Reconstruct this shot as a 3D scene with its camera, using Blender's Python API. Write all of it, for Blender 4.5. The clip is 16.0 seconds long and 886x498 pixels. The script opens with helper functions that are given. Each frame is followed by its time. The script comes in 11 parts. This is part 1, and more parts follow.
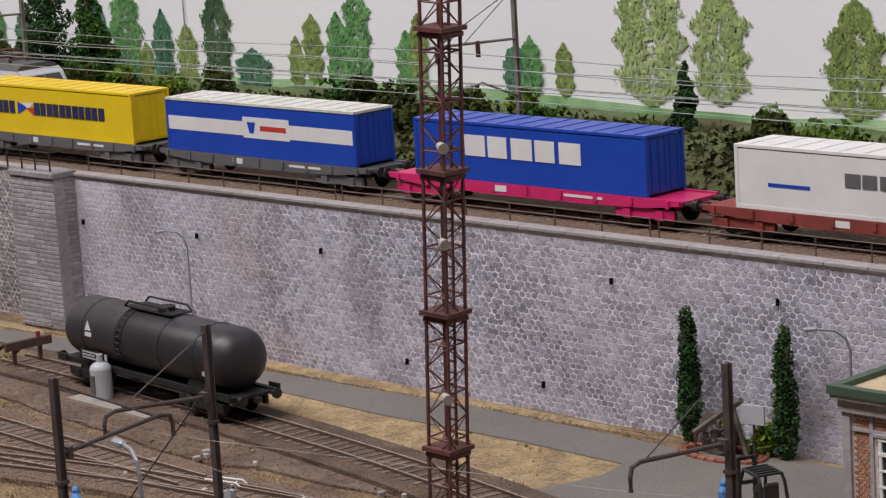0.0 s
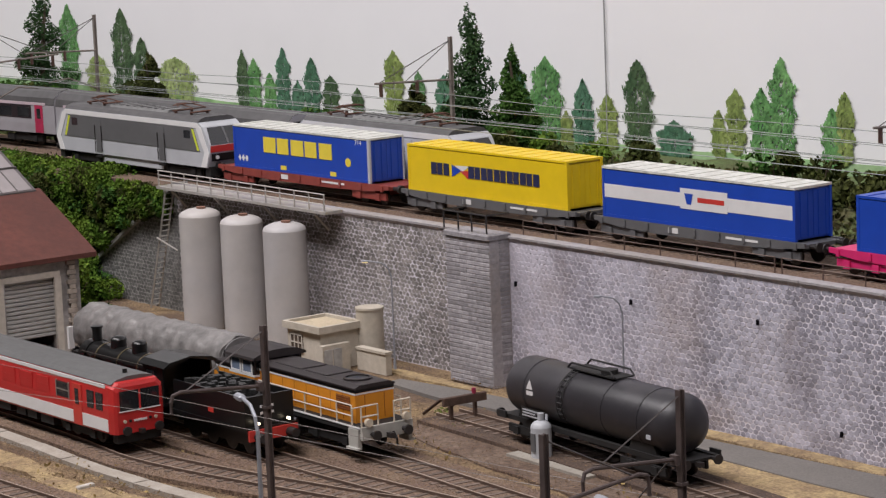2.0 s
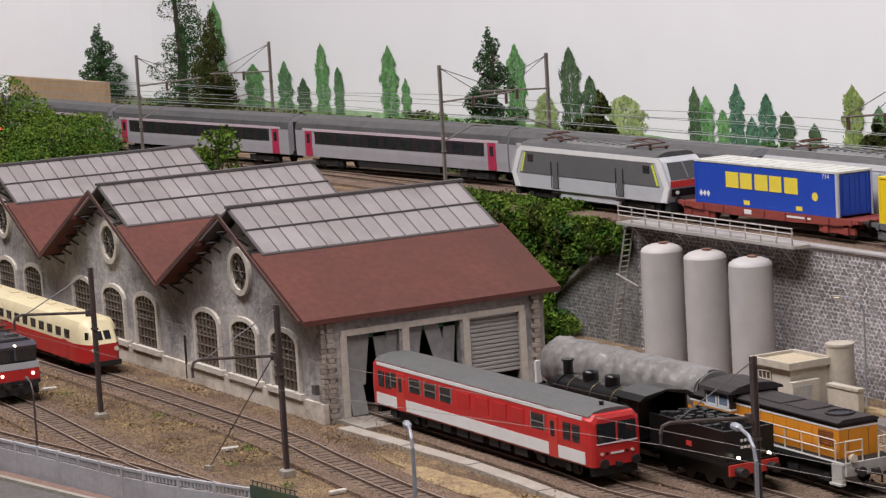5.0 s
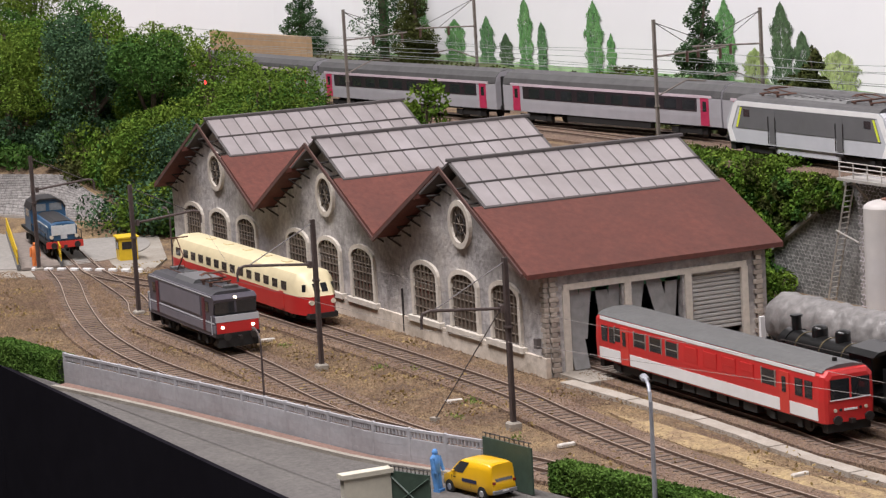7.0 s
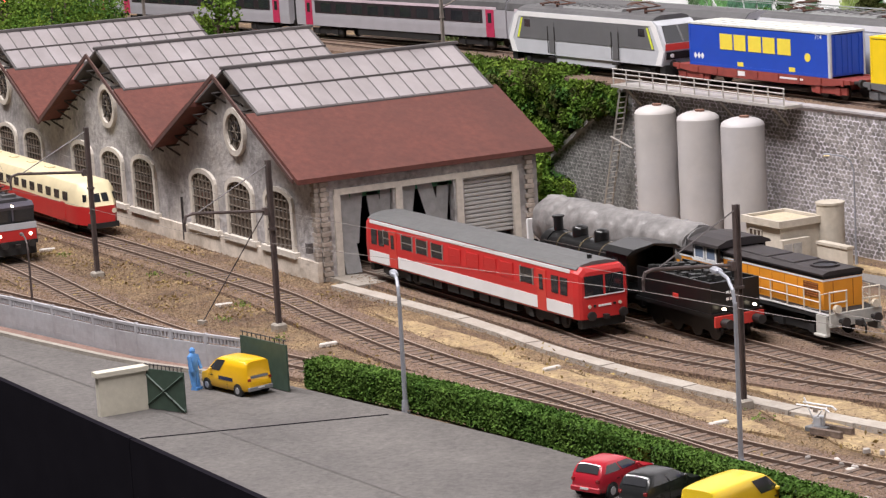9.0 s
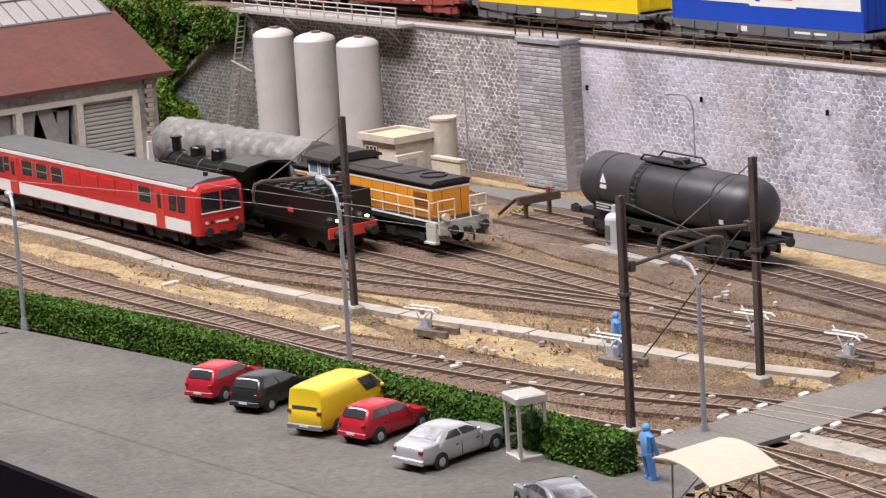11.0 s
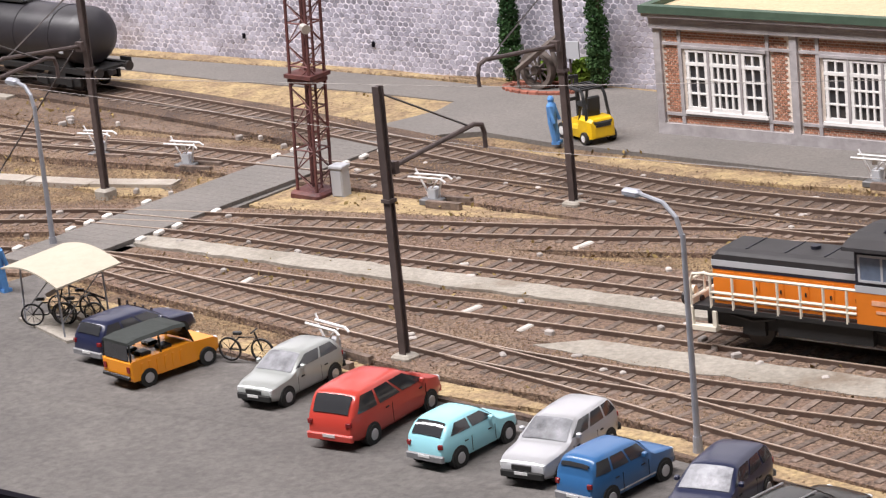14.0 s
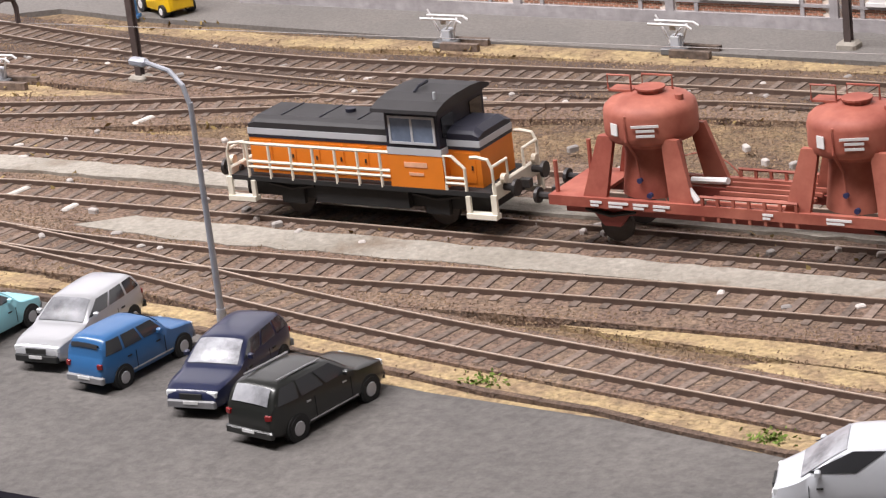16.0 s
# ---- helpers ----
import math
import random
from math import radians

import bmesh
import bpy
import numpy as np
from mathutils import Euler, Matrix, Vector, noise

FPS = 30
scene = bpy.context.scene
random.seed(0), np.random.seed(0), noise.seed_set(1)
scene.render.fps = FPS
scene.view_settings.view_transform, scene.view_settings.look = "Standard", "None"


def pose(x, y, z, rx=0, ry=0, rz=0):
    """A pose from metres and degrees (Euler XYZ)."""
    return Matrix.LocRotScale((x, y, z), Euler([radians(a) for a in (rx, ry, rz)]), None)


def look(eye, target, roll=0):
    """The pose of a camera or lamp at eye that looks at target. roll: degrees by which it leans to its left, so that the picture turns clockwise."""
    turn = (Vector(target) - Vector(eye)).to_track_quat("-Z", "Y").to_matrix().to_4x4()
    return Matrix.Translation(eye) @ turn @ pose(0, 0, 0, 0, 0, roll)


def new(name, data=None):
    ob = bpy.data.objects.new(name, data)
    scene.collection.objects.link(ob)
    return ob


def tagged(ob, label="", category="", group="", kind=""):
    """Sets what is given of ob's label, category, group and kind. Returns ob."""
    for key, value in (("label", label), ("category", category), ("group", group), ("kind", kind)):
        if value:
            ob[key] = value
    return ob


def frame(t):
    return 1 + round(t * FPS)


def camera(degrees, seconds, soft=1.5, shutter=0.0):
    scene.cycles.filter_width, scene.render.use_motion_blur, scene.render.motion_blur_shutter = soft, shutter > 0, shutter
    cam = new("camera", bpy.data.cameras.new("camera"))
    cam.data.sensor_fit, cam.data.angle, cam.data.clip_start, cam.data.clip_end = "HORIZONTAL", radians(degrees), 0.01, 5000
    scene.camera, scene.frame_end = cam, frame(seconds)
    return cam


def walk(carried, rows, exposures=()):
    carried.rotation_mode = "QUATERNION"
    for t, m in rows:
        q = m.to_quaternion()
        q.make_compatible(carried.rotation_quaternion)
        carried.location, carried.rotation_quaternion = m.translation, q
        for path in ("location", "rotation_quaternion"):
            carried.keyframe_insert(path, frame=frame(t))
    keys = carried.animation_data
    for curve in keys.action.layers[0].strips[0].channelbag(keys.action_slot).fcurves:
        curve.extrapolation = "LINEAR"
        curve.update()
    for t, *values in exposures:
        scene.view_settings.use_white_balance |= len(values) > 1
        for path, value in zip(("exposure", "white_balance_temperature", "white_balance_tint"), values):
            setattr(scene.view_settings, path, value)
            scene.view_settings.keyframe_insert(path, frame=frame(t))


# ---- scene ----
cam = camera(19.00, 16.0, soft=1.3)
PATH = [
    (0, (0.7484, -0.8369, 0.2984), (0.0452, -0.1512, 0.1105), -3.45),
    (0.5, (0.7448, -0.8481, 0.3018), (0.0164, -0.1868, 0.1229), -2.87),
    (1, (0.7407, -0.8646, 0.3063), (-0.0051, -0.2210, 0.1344), -2.55),
    (1.5, (0.7340, -0.8873, 0.3091), (-0.0355, -0.2707, 0.1424), -2.47),
    (2, (0.7333, -0.9054, 0.3080), (-0.0505, -0.3047, 0.1507), -2.24),
    (2.5, (0.7326, -0.9018, 0.3103), (-0.0702, -0.3255, 0.1572), -2.61),
    (3, (0.7293, -0.9151, 0.3123), (-0.0892, -0.3599, 0.1648), -2.71),
    (3.5, (0.7256, -0.9243, 0.3113), (-0.1063, -0.3880, 0.1691), -2.70),
    (4, (0.7185, -0.9289, 0.3092), (-0.1243, -0.4090, 0.1699), -2.81),
    (4.5, (0.7074, -0.9313, 0.3051), (-0.1468, -0.4295, 0.1694), -2.93),
    (5, (0.6999, -0.9317, 0.2980), (-0.1685, -0.4536, 0.1670), -3.29),
    (5.2, (0.6968, -0.9342, 0.2991), (-0.1761, -0.4648, 0.1657), -3.39),
    (7.3, (0.6815, -0.9594, 0.2951), (-0.2159, -0.5423, 0.1513), -3.33),
    (7.5, (0.6838, -0.9597, 0.2947), (-0.2139, -0.5439, 0.1494), -3.35),
    (8, (0.6894, -0.9518, 0.2924), (-0.2097, -0.5399, 0.1440), -3.36),
    (8.2, (0.6961, -0.9538, 0.2897), (-0.2013, -0.5392, 0.1392), -3.26),
    (8.5, (0.6995, -0.9444, 0.2825), (-0.1901, -0.5150, 0.1267), -3.26),
    (9, (0.7167, -0.9265, 0.2796), (-0.1505, -0.4588, 0.1087), -3.31),
    (9.2, (0.7186, -0.9225, 0.2790), (-0.1470, -0.4535, 0.1037), -3.57),
    (11.3, (0.7601, -0.9321, 0.2716), (-0.0167, -0.3368, 0.0664), -3.64),
    (11.5, (0.7643, -0.9372, 0.2718), (-0.0018, -0.3291, 0.0639), -3.72),
    (12, (0.7735, -0.9435, 0.2712), (0.0335, -0.3061, 0.0564), -4.00),
    (12.5, (0.7807, -0.9488, 0.2718), (0.0681, -0.2836, 0.0490), -4.38),
    (13, (0.7871, -0.9553, 0.2691), (0.1074, -0.2606, 0.0339), -4.38),
    (13.5, (0.8012, -0.9553, 0.2659), (0.1492, -0.2398, 0.0151), -4.93),
    (14, (0.8045, -0.9534, 0.2648), (0.1754, -0.2247, -0.0057), -5.58),
    (14.5, (0.8137, -0.9424, 0.2613), (0.2096, -0.1987, -0.0249), -6.06),
    (15, (0.8244, -0.9272, 0.2596), (0.2445, -0.1686, -0.0376), -6.57),
    (15.5, (0.8320, -0.9175, 0.2547), (0.2630, -0.1542, -0.0513), -6.91),
    (16, (0.8414, -0.9030, 0.2500), (0.2968, -0.1294, -0.0738), -6.74),
]
walk(cam, [(t, look(eye, target, roll)) for t, eye, target, roll in PATH], exposures=[(0, -0.2), (2.5, -0.08), (5.2, 0.1), (7.3, 0.4), (9.2, 0.6), (11.3, 0.7), (12.6, 0.65), (14, 0.77), (16, 0.8)])

# ---- units: plan in decimetres, models in prototype metres at 1:87 ----
D, HO = 0.1, 0.92 / 87.0
rng = random.Random(7)


# ---- world, lamps, exposure ----
world = bpy.data.worlds.new("hall")
scene.world = world
world.use_nodes = True
world.node_tree.nodes["Background"].inputs[0].default_value = (0.92, 0.96, 1.0, 1)
world.node_tree.nodes["Background"].inputs[1].default_value = 0.35


def area_lamp(name, place, target, sx, sy, watts, colour=(1, 0.96, 0.9)):
    lamp = bpy.data.lights.new(name, "AREA")
    lamp.shape, lamp.size, lamp.size_y, lamp.energy, lamp.color = "RECTANGLE", sx, sy, watts, colour
    ob = new(name, lamp)
    ob.matrix_world = look(place, target)
    return ob


for i, x in enumerate((-1.7, -0.9, -0.1, 0.7)):
    area_lamp("ceiling_lamp", (x, -0.95, 1.9), (x, -0.15, 0), 0.75, 0.45, 20.5, (1, 0.955, 0.965))
scene.view_settings.exposure = 0.0

# ---- materials ----
MATS = {}


def tint(c, f):
    return tuple(min(1, max(0, v * f)) for v in c[:3]) + (1,)


def mat(name, base, rough=0.55, metal=0.0, var=0.18, scale=250, bump=0.15, second=None, mix_scale=25, mix_at=0.5, mix_soft=0.12, coat=0.0, island=0.0, emit=0.0, random_ob=0.0, patches=()):
    """A procedural surface: base colour with grain at one scale, blotches of a second colour at another, and fine relief."""
    if name in MATS:
        return MATS[name]
    m = bpy.data.materials.new(name)
    m.use_nodes = True
    nt = m.node_tree
    bsdf = nt.nodes["Principled BSDF"]
    geo = nt.nodes.new("ShaderNodeNewGeometry")

    def noise_at(s, detail=5, rough_=0.6):
        n = nt.nodes.new("ShaderNodeTexNoise")
        n.inputs["Scale"].default_value, n.inputs["Detail"].default_value, n.inputs["Roughness"].default_value = s, detail, rough_
        nt.links.new(geo.outputs["Position"], n.inputs["Vector"])
        return n.outputs["Fac"]

    def ramp(fac, a, b, lo, hi):
        r = nt.nodes.new("ShaderNodeValToRGB")
        r.color_ramp.elements[0].position, r.color_ramp.elements[0].color = lo, a
        r.color_ramp.elements[1].position, r.color_ramp.elements[1].color = hi, b
        nt.links.new(fac, r.inputs[0])
        return r.outputs[0]

    def mixed(fac, a, b, mode="MIX"):
        x = nt.nodes.new("ShaderNodeMix")
        x.data_type, x.blend_type = "RGBA", mode
        for sock, val in ((x.inputs[0], fac), (x.inputs[6], a), (x.inputs[7], b)):
            if isinstance(val, (int, float)) or isinstance(val, tuple):
                sock.default_value = val
            else:
                nt.links.new(val, sock)
        return x.outputs[2]

    grain = noise_at(scale)
    col = ramp(grain, tint(base, 1 - var), tint(base, 1 + var), 0.3, 0.7)
    if second:
        blot = noise_at(mix_scale, 6, 0.65)
        mask = ramp(blot, (0, 0, 0, 1), (1, 1, 1, 1), mix_at - mix_soft, mix_at + mix_soft)
        col2 = ramp(grain, tint(second, 1 - var), tint(second, 1 + var), 0.3, 0.7)
        col = mixed(mask, col, col2)
    else:
        blot = noise_at(scale / 9, 4)
        col = mixed(1.0, col, ramp(blot, tint((1, 1, 1), 1 - var * 0.7), (1, 1, 1, 1), 0.35, 0.65), "MULTIPLY")
    if island or random_ob:
        if island:
            src = geo.outputs["Random Per Island"]
        else:
            src = nt.nodes.new("ShaderNodeObjectInfo").outputs["Random"]
        k = island or random_ob
        col = mixed(1.0, col, ramp(src, tint((1, 1, 1), 1 - k), (1, 1, 1, 1), 0.0, 1.0), "MULTIPLY")
    for colour, size, level, soft, amount in patches:
        k = amount
        col = mixed(ramp(noise_at(size, 7, 0.62), (0, 0, 0, 1), (k, k, k, 1), level - soft, level + soft), col, tint(colour, 1))
    nt.links.new(col, bsdf.inputs["Base Color"])
    bsdf.inputs["Roughness"].default_value, bsdf.inputs["Metallic"].default_value = rough, metal
    bsdf.inputs["Coat Weight"].default_value = coat
    if bump:
        b = nt.nodes.new("ShaderNodeBump")
        b.inputs["Strength"].default_value, b.inputs["Distance"].default_value = min(1, bump), 0.0012 * max(1, bump)
        nt.links.new(grain, b.inputs["Height"])
        nt.links.new(b.outputs[0], bsdf.inputs["Normal"])
    if emit:
        bsdf.inputs["Emission Color"].default_value = tint(base, 1)
        bsdf.inputs["Emission Strength"].default_value = emit
    MATS[name] = m
    return m


def glass(name, colour, rough=0.05):
    if name not in MATS:
        m = mat(name, colour, rough, var=0.05, bump=0, scale=60)
        m.node_tree.nodes["Principled BSDF"].inputs["Specular IOR Level"].default_value = 0.8
    return MATS[name]


SOIL = mat("soil_with_straw", (0.13, 0.084, 0.056), 0.95, var=0.65, scale=750, bump=1.0, second=(0.29, 0.2, 0.105), mix_scale=30, mix_at=0.53, mix_soft=0.12)
BALLAST = mat("brown_ballast", (0.16, 0.105, 0.078), 0.95, var=0.7, scale=750, bump=1.0, second=(0.21, 0.147, 0.1), mix_scale=38, mix_at=0.58)
BALLAST_DARK = mat("oily_ballast", (0.075, 0.05, 0.039), 0.9, var=0.5, scale=750, bump=1.0, second=(0.15, 0.098, 0.068), mix_scale=40)
STRAW = mat("dry_straw_grass", (0.4, 0.295, 0.155), 0.95, var=0.4, scale=600, bump=1.0, second=(0.24, 0.165, 0.1), mix_scale=70, mix_at=0.5)
ASPHALT = mat("car_park_asphalt", (0.084, 0.077, 0.074), 0.88, var=0.25, scale=420, bump=0.4, second=(0.128, 0.117, 0.11), mix_scale=16, mix_soft=0.2)
ROAD = mat("worn_road", (0.145, 0.134, 0.126), 0.88, var=0.18, scale=800, bump=0.4, second=(0.185, 0.168, 0.155), mix_scale=16, mix_soft=0.2)
CONCRETE = mat("pale_concrete", (0.36, 0.33, 0.29), 0.9, var=0.14, scale=500, bump=0.4, second=(0.25, 0.22, 0.185), mix_scale=30, mix_soft=0.2)
PATHSTRIP = mat("cable_duct_concrete", (0.4, 0.36, 0.315), 0.9, var=0.12, scale=500, bump=0.4, second=(0.3, 0.26, 0.22), mix_scale=30)
SLEEPER = mat("weathered_sleeper", (0.215, 0.158, 0.128), 0.9, var=0.45, scale=400, bump=0.5, island=0.4)
SLEEPER_OB = mat("weathered_sleeper_piece", (0.215, 0.158, 0.128), 0.9, var=0.45, scale=400, bump=0.5, random_ob=0.4)
RAILSTEEL = mat("rusty_rail", (0.13, 0.088, 0.07), 0.55, 0.3, var=0.2, scale=300, bump=0.2)
RAILTOP = mat("polished_rail_head", (0.47, 0.37, 0.3), 0.42, 0.3, var=0.12, scale=300, bump=0)
MORTAR = mat("pale_mortar", (0.76, 0.72, 0.8), 0.95, var=0.12, scale=400, bump=0.4, second=(0.62, 0.57, 0.58), mix_scale=14, mix_at=0.6, mix_soft=0.15, patches=(((0.6, 0.565, 0.64), 7, 0.55, 0.13, 0.75), ((0.15, 0.125, 0.135), 16, 0.62, 0.08, 0.5), ((0.33, 0.25, 0.2), 10.5, 0.63, 0.1, 0.45)))
STONE = mat("mauve_grey_stone", (0.318, 0.303, 0.365), 0.92, var=0.25, scale=300, bump=0.2, second=(0.525, 0.512, 0.605), mix_scale=14, mix_at=0.49, mix_soft=0.14, island=0.5, patches=(((0.6, 0.565, 0.64), 7, 0.55, 0.13, 0.75), ((0.15, 0.125, 0.135), 16, 0.62, 0.08, 0.5), ((0.33, 0.25, 0.2), 10.5, 0.63, 0.1, 0.45)))
STONE_OB = mat("mauve_grey_stone_piece", (0.318, 0.303, 0.365), 0.92, var=0.25, scale=300, bump=0.2, second=(0.525, 0.512, 0.605), mix_scale=14, mix_at=0.49, mix_soft=0.14, random_ob=0.5, patches=(((0.6, 0.565, 0.64), 7, 0.55, 0.13, 0.75), ((0.15, 0.125, 0.135), 16, 0.62, 0.08, 0.5), ((0.33, 0.25, 0.2), 10.5, 0.63, 0.1, 0.45)))
BLOCK = mat("grey_ashlar", (0.31, 0.295, 0.315), 0.9, var=0.25, scale=350, bump=0.4, second=(0.44, 0.415, 0.44), mix_scale=25, random_ob=0.35)
COPING = mat("coping_stone", (0.34, 0.32, 0.335), 0.9, var=0.15, scale=350, bump=0.4, second=(0.3, 0.27, 0.26), mix_scale=20)
BACKDROP = mat("pale_painted_sky", (0.83, 0.825, 0.85), 0.95, var=0.02, scale=8, bump=0)
BLACK = mat("black_fascia", (0.013, 0.012, 0.0155), 1.0, var=0.1, scale=50, bump=0)
ROOMWALL = mat("hall_wall_paint", (0.55, 0.53, 0.5), 0.9, var=0.05, scale=5, bump=0)

BLACK.node_tree.nodes["Principled BSDF"].inputs["Specular IOR Level"].default_value = 0.0
STONE_GREY = mat("grey_weathered_stone", (0.22, 0.2, 0.195), 0.92, var=0.25, scale=420, bump=0.3, second=(0.43, 0.4, 0.385), mix_scale=12, mix_at=0.52, mix_soft=0.18, island=0.5, patches=(((0.46, 0.43, 0.42), 9, 0.58, 0.12, 0.5), ((0.1, 0.09, 0.085), 11, 0.6, 0.1, 0.6)))
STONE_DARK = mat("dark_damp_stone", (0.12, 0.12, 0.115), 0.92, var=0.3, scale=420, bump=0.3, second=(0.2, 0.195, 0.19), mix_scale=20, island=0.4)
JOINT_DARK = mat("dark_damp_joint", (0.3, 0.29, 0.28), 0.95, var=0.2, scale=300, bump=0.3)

# ---- mesh helpers ----
class Geo:
    """Collects vertices and faces in its own unit (k metres) and links them as one mesh object."""

    def __init__(self, k=D):
        self.k, self.v, self.f = k, [], []

    def add(self, verts, faces):
        n = len(self.v)
        self.v += [tuple(p) for p in verts]
        self.f += [tuple(n + i for i in f) for f in faces]
        return self

    def box(self, x0, x1, y0, y1, z0, z1):
        return self.add([(x, y, z) for z in (z0, z1) for y in (y0, y1) for x in (x0, x1)], [(0, 2, 3, 1), (4, 5, 7, 6), (0, 1, 5, 4), (2, 6, 7, 3), (0, 4, 6, 2), (1, 3, 7, 5)])

    def cbox(self, c, s, rz=0.0, b=0.0):
        """A box round a centre, turned about z; b: chamfer of its long edges seen from above."""
        hx, hy, hz = (v / 2 for v in s)
        ca, sa = math.cos(rz), math.sin(rz)
        if b:
            ring = [(-hx + b, -hy), (hx - b, -hy), (hx, -hy + b), (hx, hy - b), (hx - b, hy), (-hx + b, hy), (-hx, hy - b), (-hx, -hy + b)]
            lo, hi = [(x, y, -hz) for x, y in ring], [(x * (1 - b / hx), y * (1 - b / hy), hz) for x, y in ring]
            mid = [(x, y, hz - b) for x, y in ring]
            pts = lo + mid + hi
            faces = [tuple(range(7, -1, -1)), tuple(range(16, 24))] + [(a + r, (a + 1) % 8 + r, (a + 1) % 8 + 8 + r, a + 8 + r) for r in (0, 8) for a in range(8)]
        else:
            pts = [(x, y, z) for z in (-hz, hz) for y in (-hy, hy) for x in (-hx, hx)]
            faces = [(0, 2, 3, 1), (4, 5, 7, 6), (0, 1, 5, 4), (2, 6, 7, 3), (0, 4, 6, 2), (1, 3, 7, 5)]
        return self.add([(c[0] + x * ca - y * sa, c[1] + x * sa + y * ca, c[2] + z) for x, y, z in pts], faces)

    def prism(self, poly, a0, a1, axis="y"):
        """A polygon pushed along an axis: (x, z) along y, (y, z) along x, (x, y) along z."""
        put = {"y": lambda p, a: (p[0], a, p[1]), "x": lambda p, a: (a, p[0], p[1]), "z": lambda p, a: (p[0], p[1], a)}[axis]
        n = len(poly)
        return self.add([put(p, a0) for p in poly] + [put(p, a1) for p in poly], [tuple(range(n)), tuple(range(2 * n - 1, n - 1, -1))] + [(i, i + n, (i + 1) % n + n, (i + 1) % n) for i in range(n)])

    def loft(self, rings, caps=True):
        n = len(rings[0])
        faces = [(r * n + i, r * n + (i + 1) % n, (r + 1) * n + (i + 1) % n, (r + 1) * n + i) for r in range(len(rings) - 1) for i in range(n)]
        if caps:
            faces += [tuple(range(n - 1, -1, -1)), tuple((len(rings) - 1) * n + i for i in range(n))]
        return self.add([p for ring in rings for p in ring], faces)

    def cyl(self, a, b, r, n=12, r1=None):
        a, b = Vector(a), Vector(b)
        q = (b - a).to_track_quat("Z", "Y")
        rings = [[c + q @ Vector((rr * math.cos(t * 2 * math.pi / n), rr * math.sin(t * 2 * math.pi / n), 0)) for t in range(n)] for c, rr in ((a, r), (b, r if r1 is None else r1))]
        return self.loft(rings)

    def tube(self, pts, r, n=6):
        pts = [Vector(p) for p in pts]
        rings, up = [], Vector((0.02, 0.03, 1))
        for i, p in enumerate(pts):
            d = (pts[min(i + 1, len(pts) - 1)] - pts[max(i - 1, 0)]).normalized()
            side = d.cross(up)
            side = side.normalized() if side.length > 0.05 else d.cross(Vector((1, 0, 0))).normalized()
            top = side.cross(d)
            rings.append([p + r * (math.cos(t * 2 * math.pi / n) * side + math.sin(t * 2 * math.pi / n) * top) for t in range(n)])
        return self.loft(rings)

    def dome(self, c, r, h, n=16, steps=4):
        rings = [[(c[0] + r * math.cos(s * math.pi / 2 / steps) * math.cos(t * 2 * math.pi / n), c[1] + r * math.cos(s * math.pi / 2 / steps) * math.sin(t * 2 * math.pi / n), c[2] + h * math.sin(s * math.pi / 2 / steps)) for t in range(n)] for s in range(steps)]
        rings.append([(c[0] + 0.05 * r * math.cos(t * 2 * math.pi / n), c[1] + 0.05 * r * math.sin(t * 2 * math.pi / n), c[2] + h) for t in range(n)])
        return self.loft(rings)

    def ring_band(self, c, r0, r1, y0, y1, n=24, a0=0.0, a1=2 * math.pi):
        """A flat hoop that stands in the xz plane."""
        pts = []
        for i in range(n + 1):
            t = a0 + (a1 - a0) * i / n
            pts.append([(c[0] + r * math.cos(t), y, c[2] + r * math.sin(t)) for r, y in ((r0, y0), (r1, y0), (r1, y1), (r0, y1))])
        return self.loft(pts, caps=a1 - a0 < 6)

    def mesh(self, name, material, smooth=False):
        me = bpy.data.meshes.new(name)
        k = self.k
        me.from_pydata([(x * k, y * k, z * k) for x, y, z in self.v], [], self.f)
        me.update()
        if smooth:
            me.shade_smooth()
            me.set_sharp_from_angle(angle=radians(40))
        me.materials.append(material)
        return me

    def ob(self, name, material, parent=None, label="", smooth=False, kind=""):
        o = new(name, self.mesh(name, material, smooth))
        o.parent = parent
        return tagged(o, label, kind=kind)


def thing(name, label, category, place=None, group="", kind=""):
    """An empty at the base of a thing, which parents its parts."""
    root = new(name)
    root.empty_display_size = 0.01
    if place is not None:
        root.matrix_basis = place
    return tagged(root, label, category, group, kind)


def at(x, y, z=0.0, rz=0.0, rx=0.0, ry=0.0):
    """A pose from plan decimetres and degrees."""
    return pose(x * D, y * D, z * D, rx, ry, rz)


def scaled(m, sx, sy=1.0, sz=1.0):
    """A pose with its own stretch along, across and up."""
    return m @ Matrix.Diagonal((sx, sy, sz, 1.0))


def smooth_line(pts, step=0.12):
    """A Catmull-Rom line through plan points, at even steps."""
    p = [np.array(q, float) for q in pts]
    p = [2 * p[0] - p[1]] + p + [2 * p[-1] - p[-2]]
    out = []
    for i in range(1, len(p) - 2):
        a, b, c, d = p[i - 1 : i + 3]
        n = max(1, int(np.linalg.norm(c - b) / step))
        for j in range(n):
            t = j / n
            out.append(0.5 * (2 * b + (c - a) * t + (2 * a - 5 * b + 4 * c - d) * t * t + (3 * b - a - 3 * c + d) * t**3))
    out.append(p[-2])
    return out


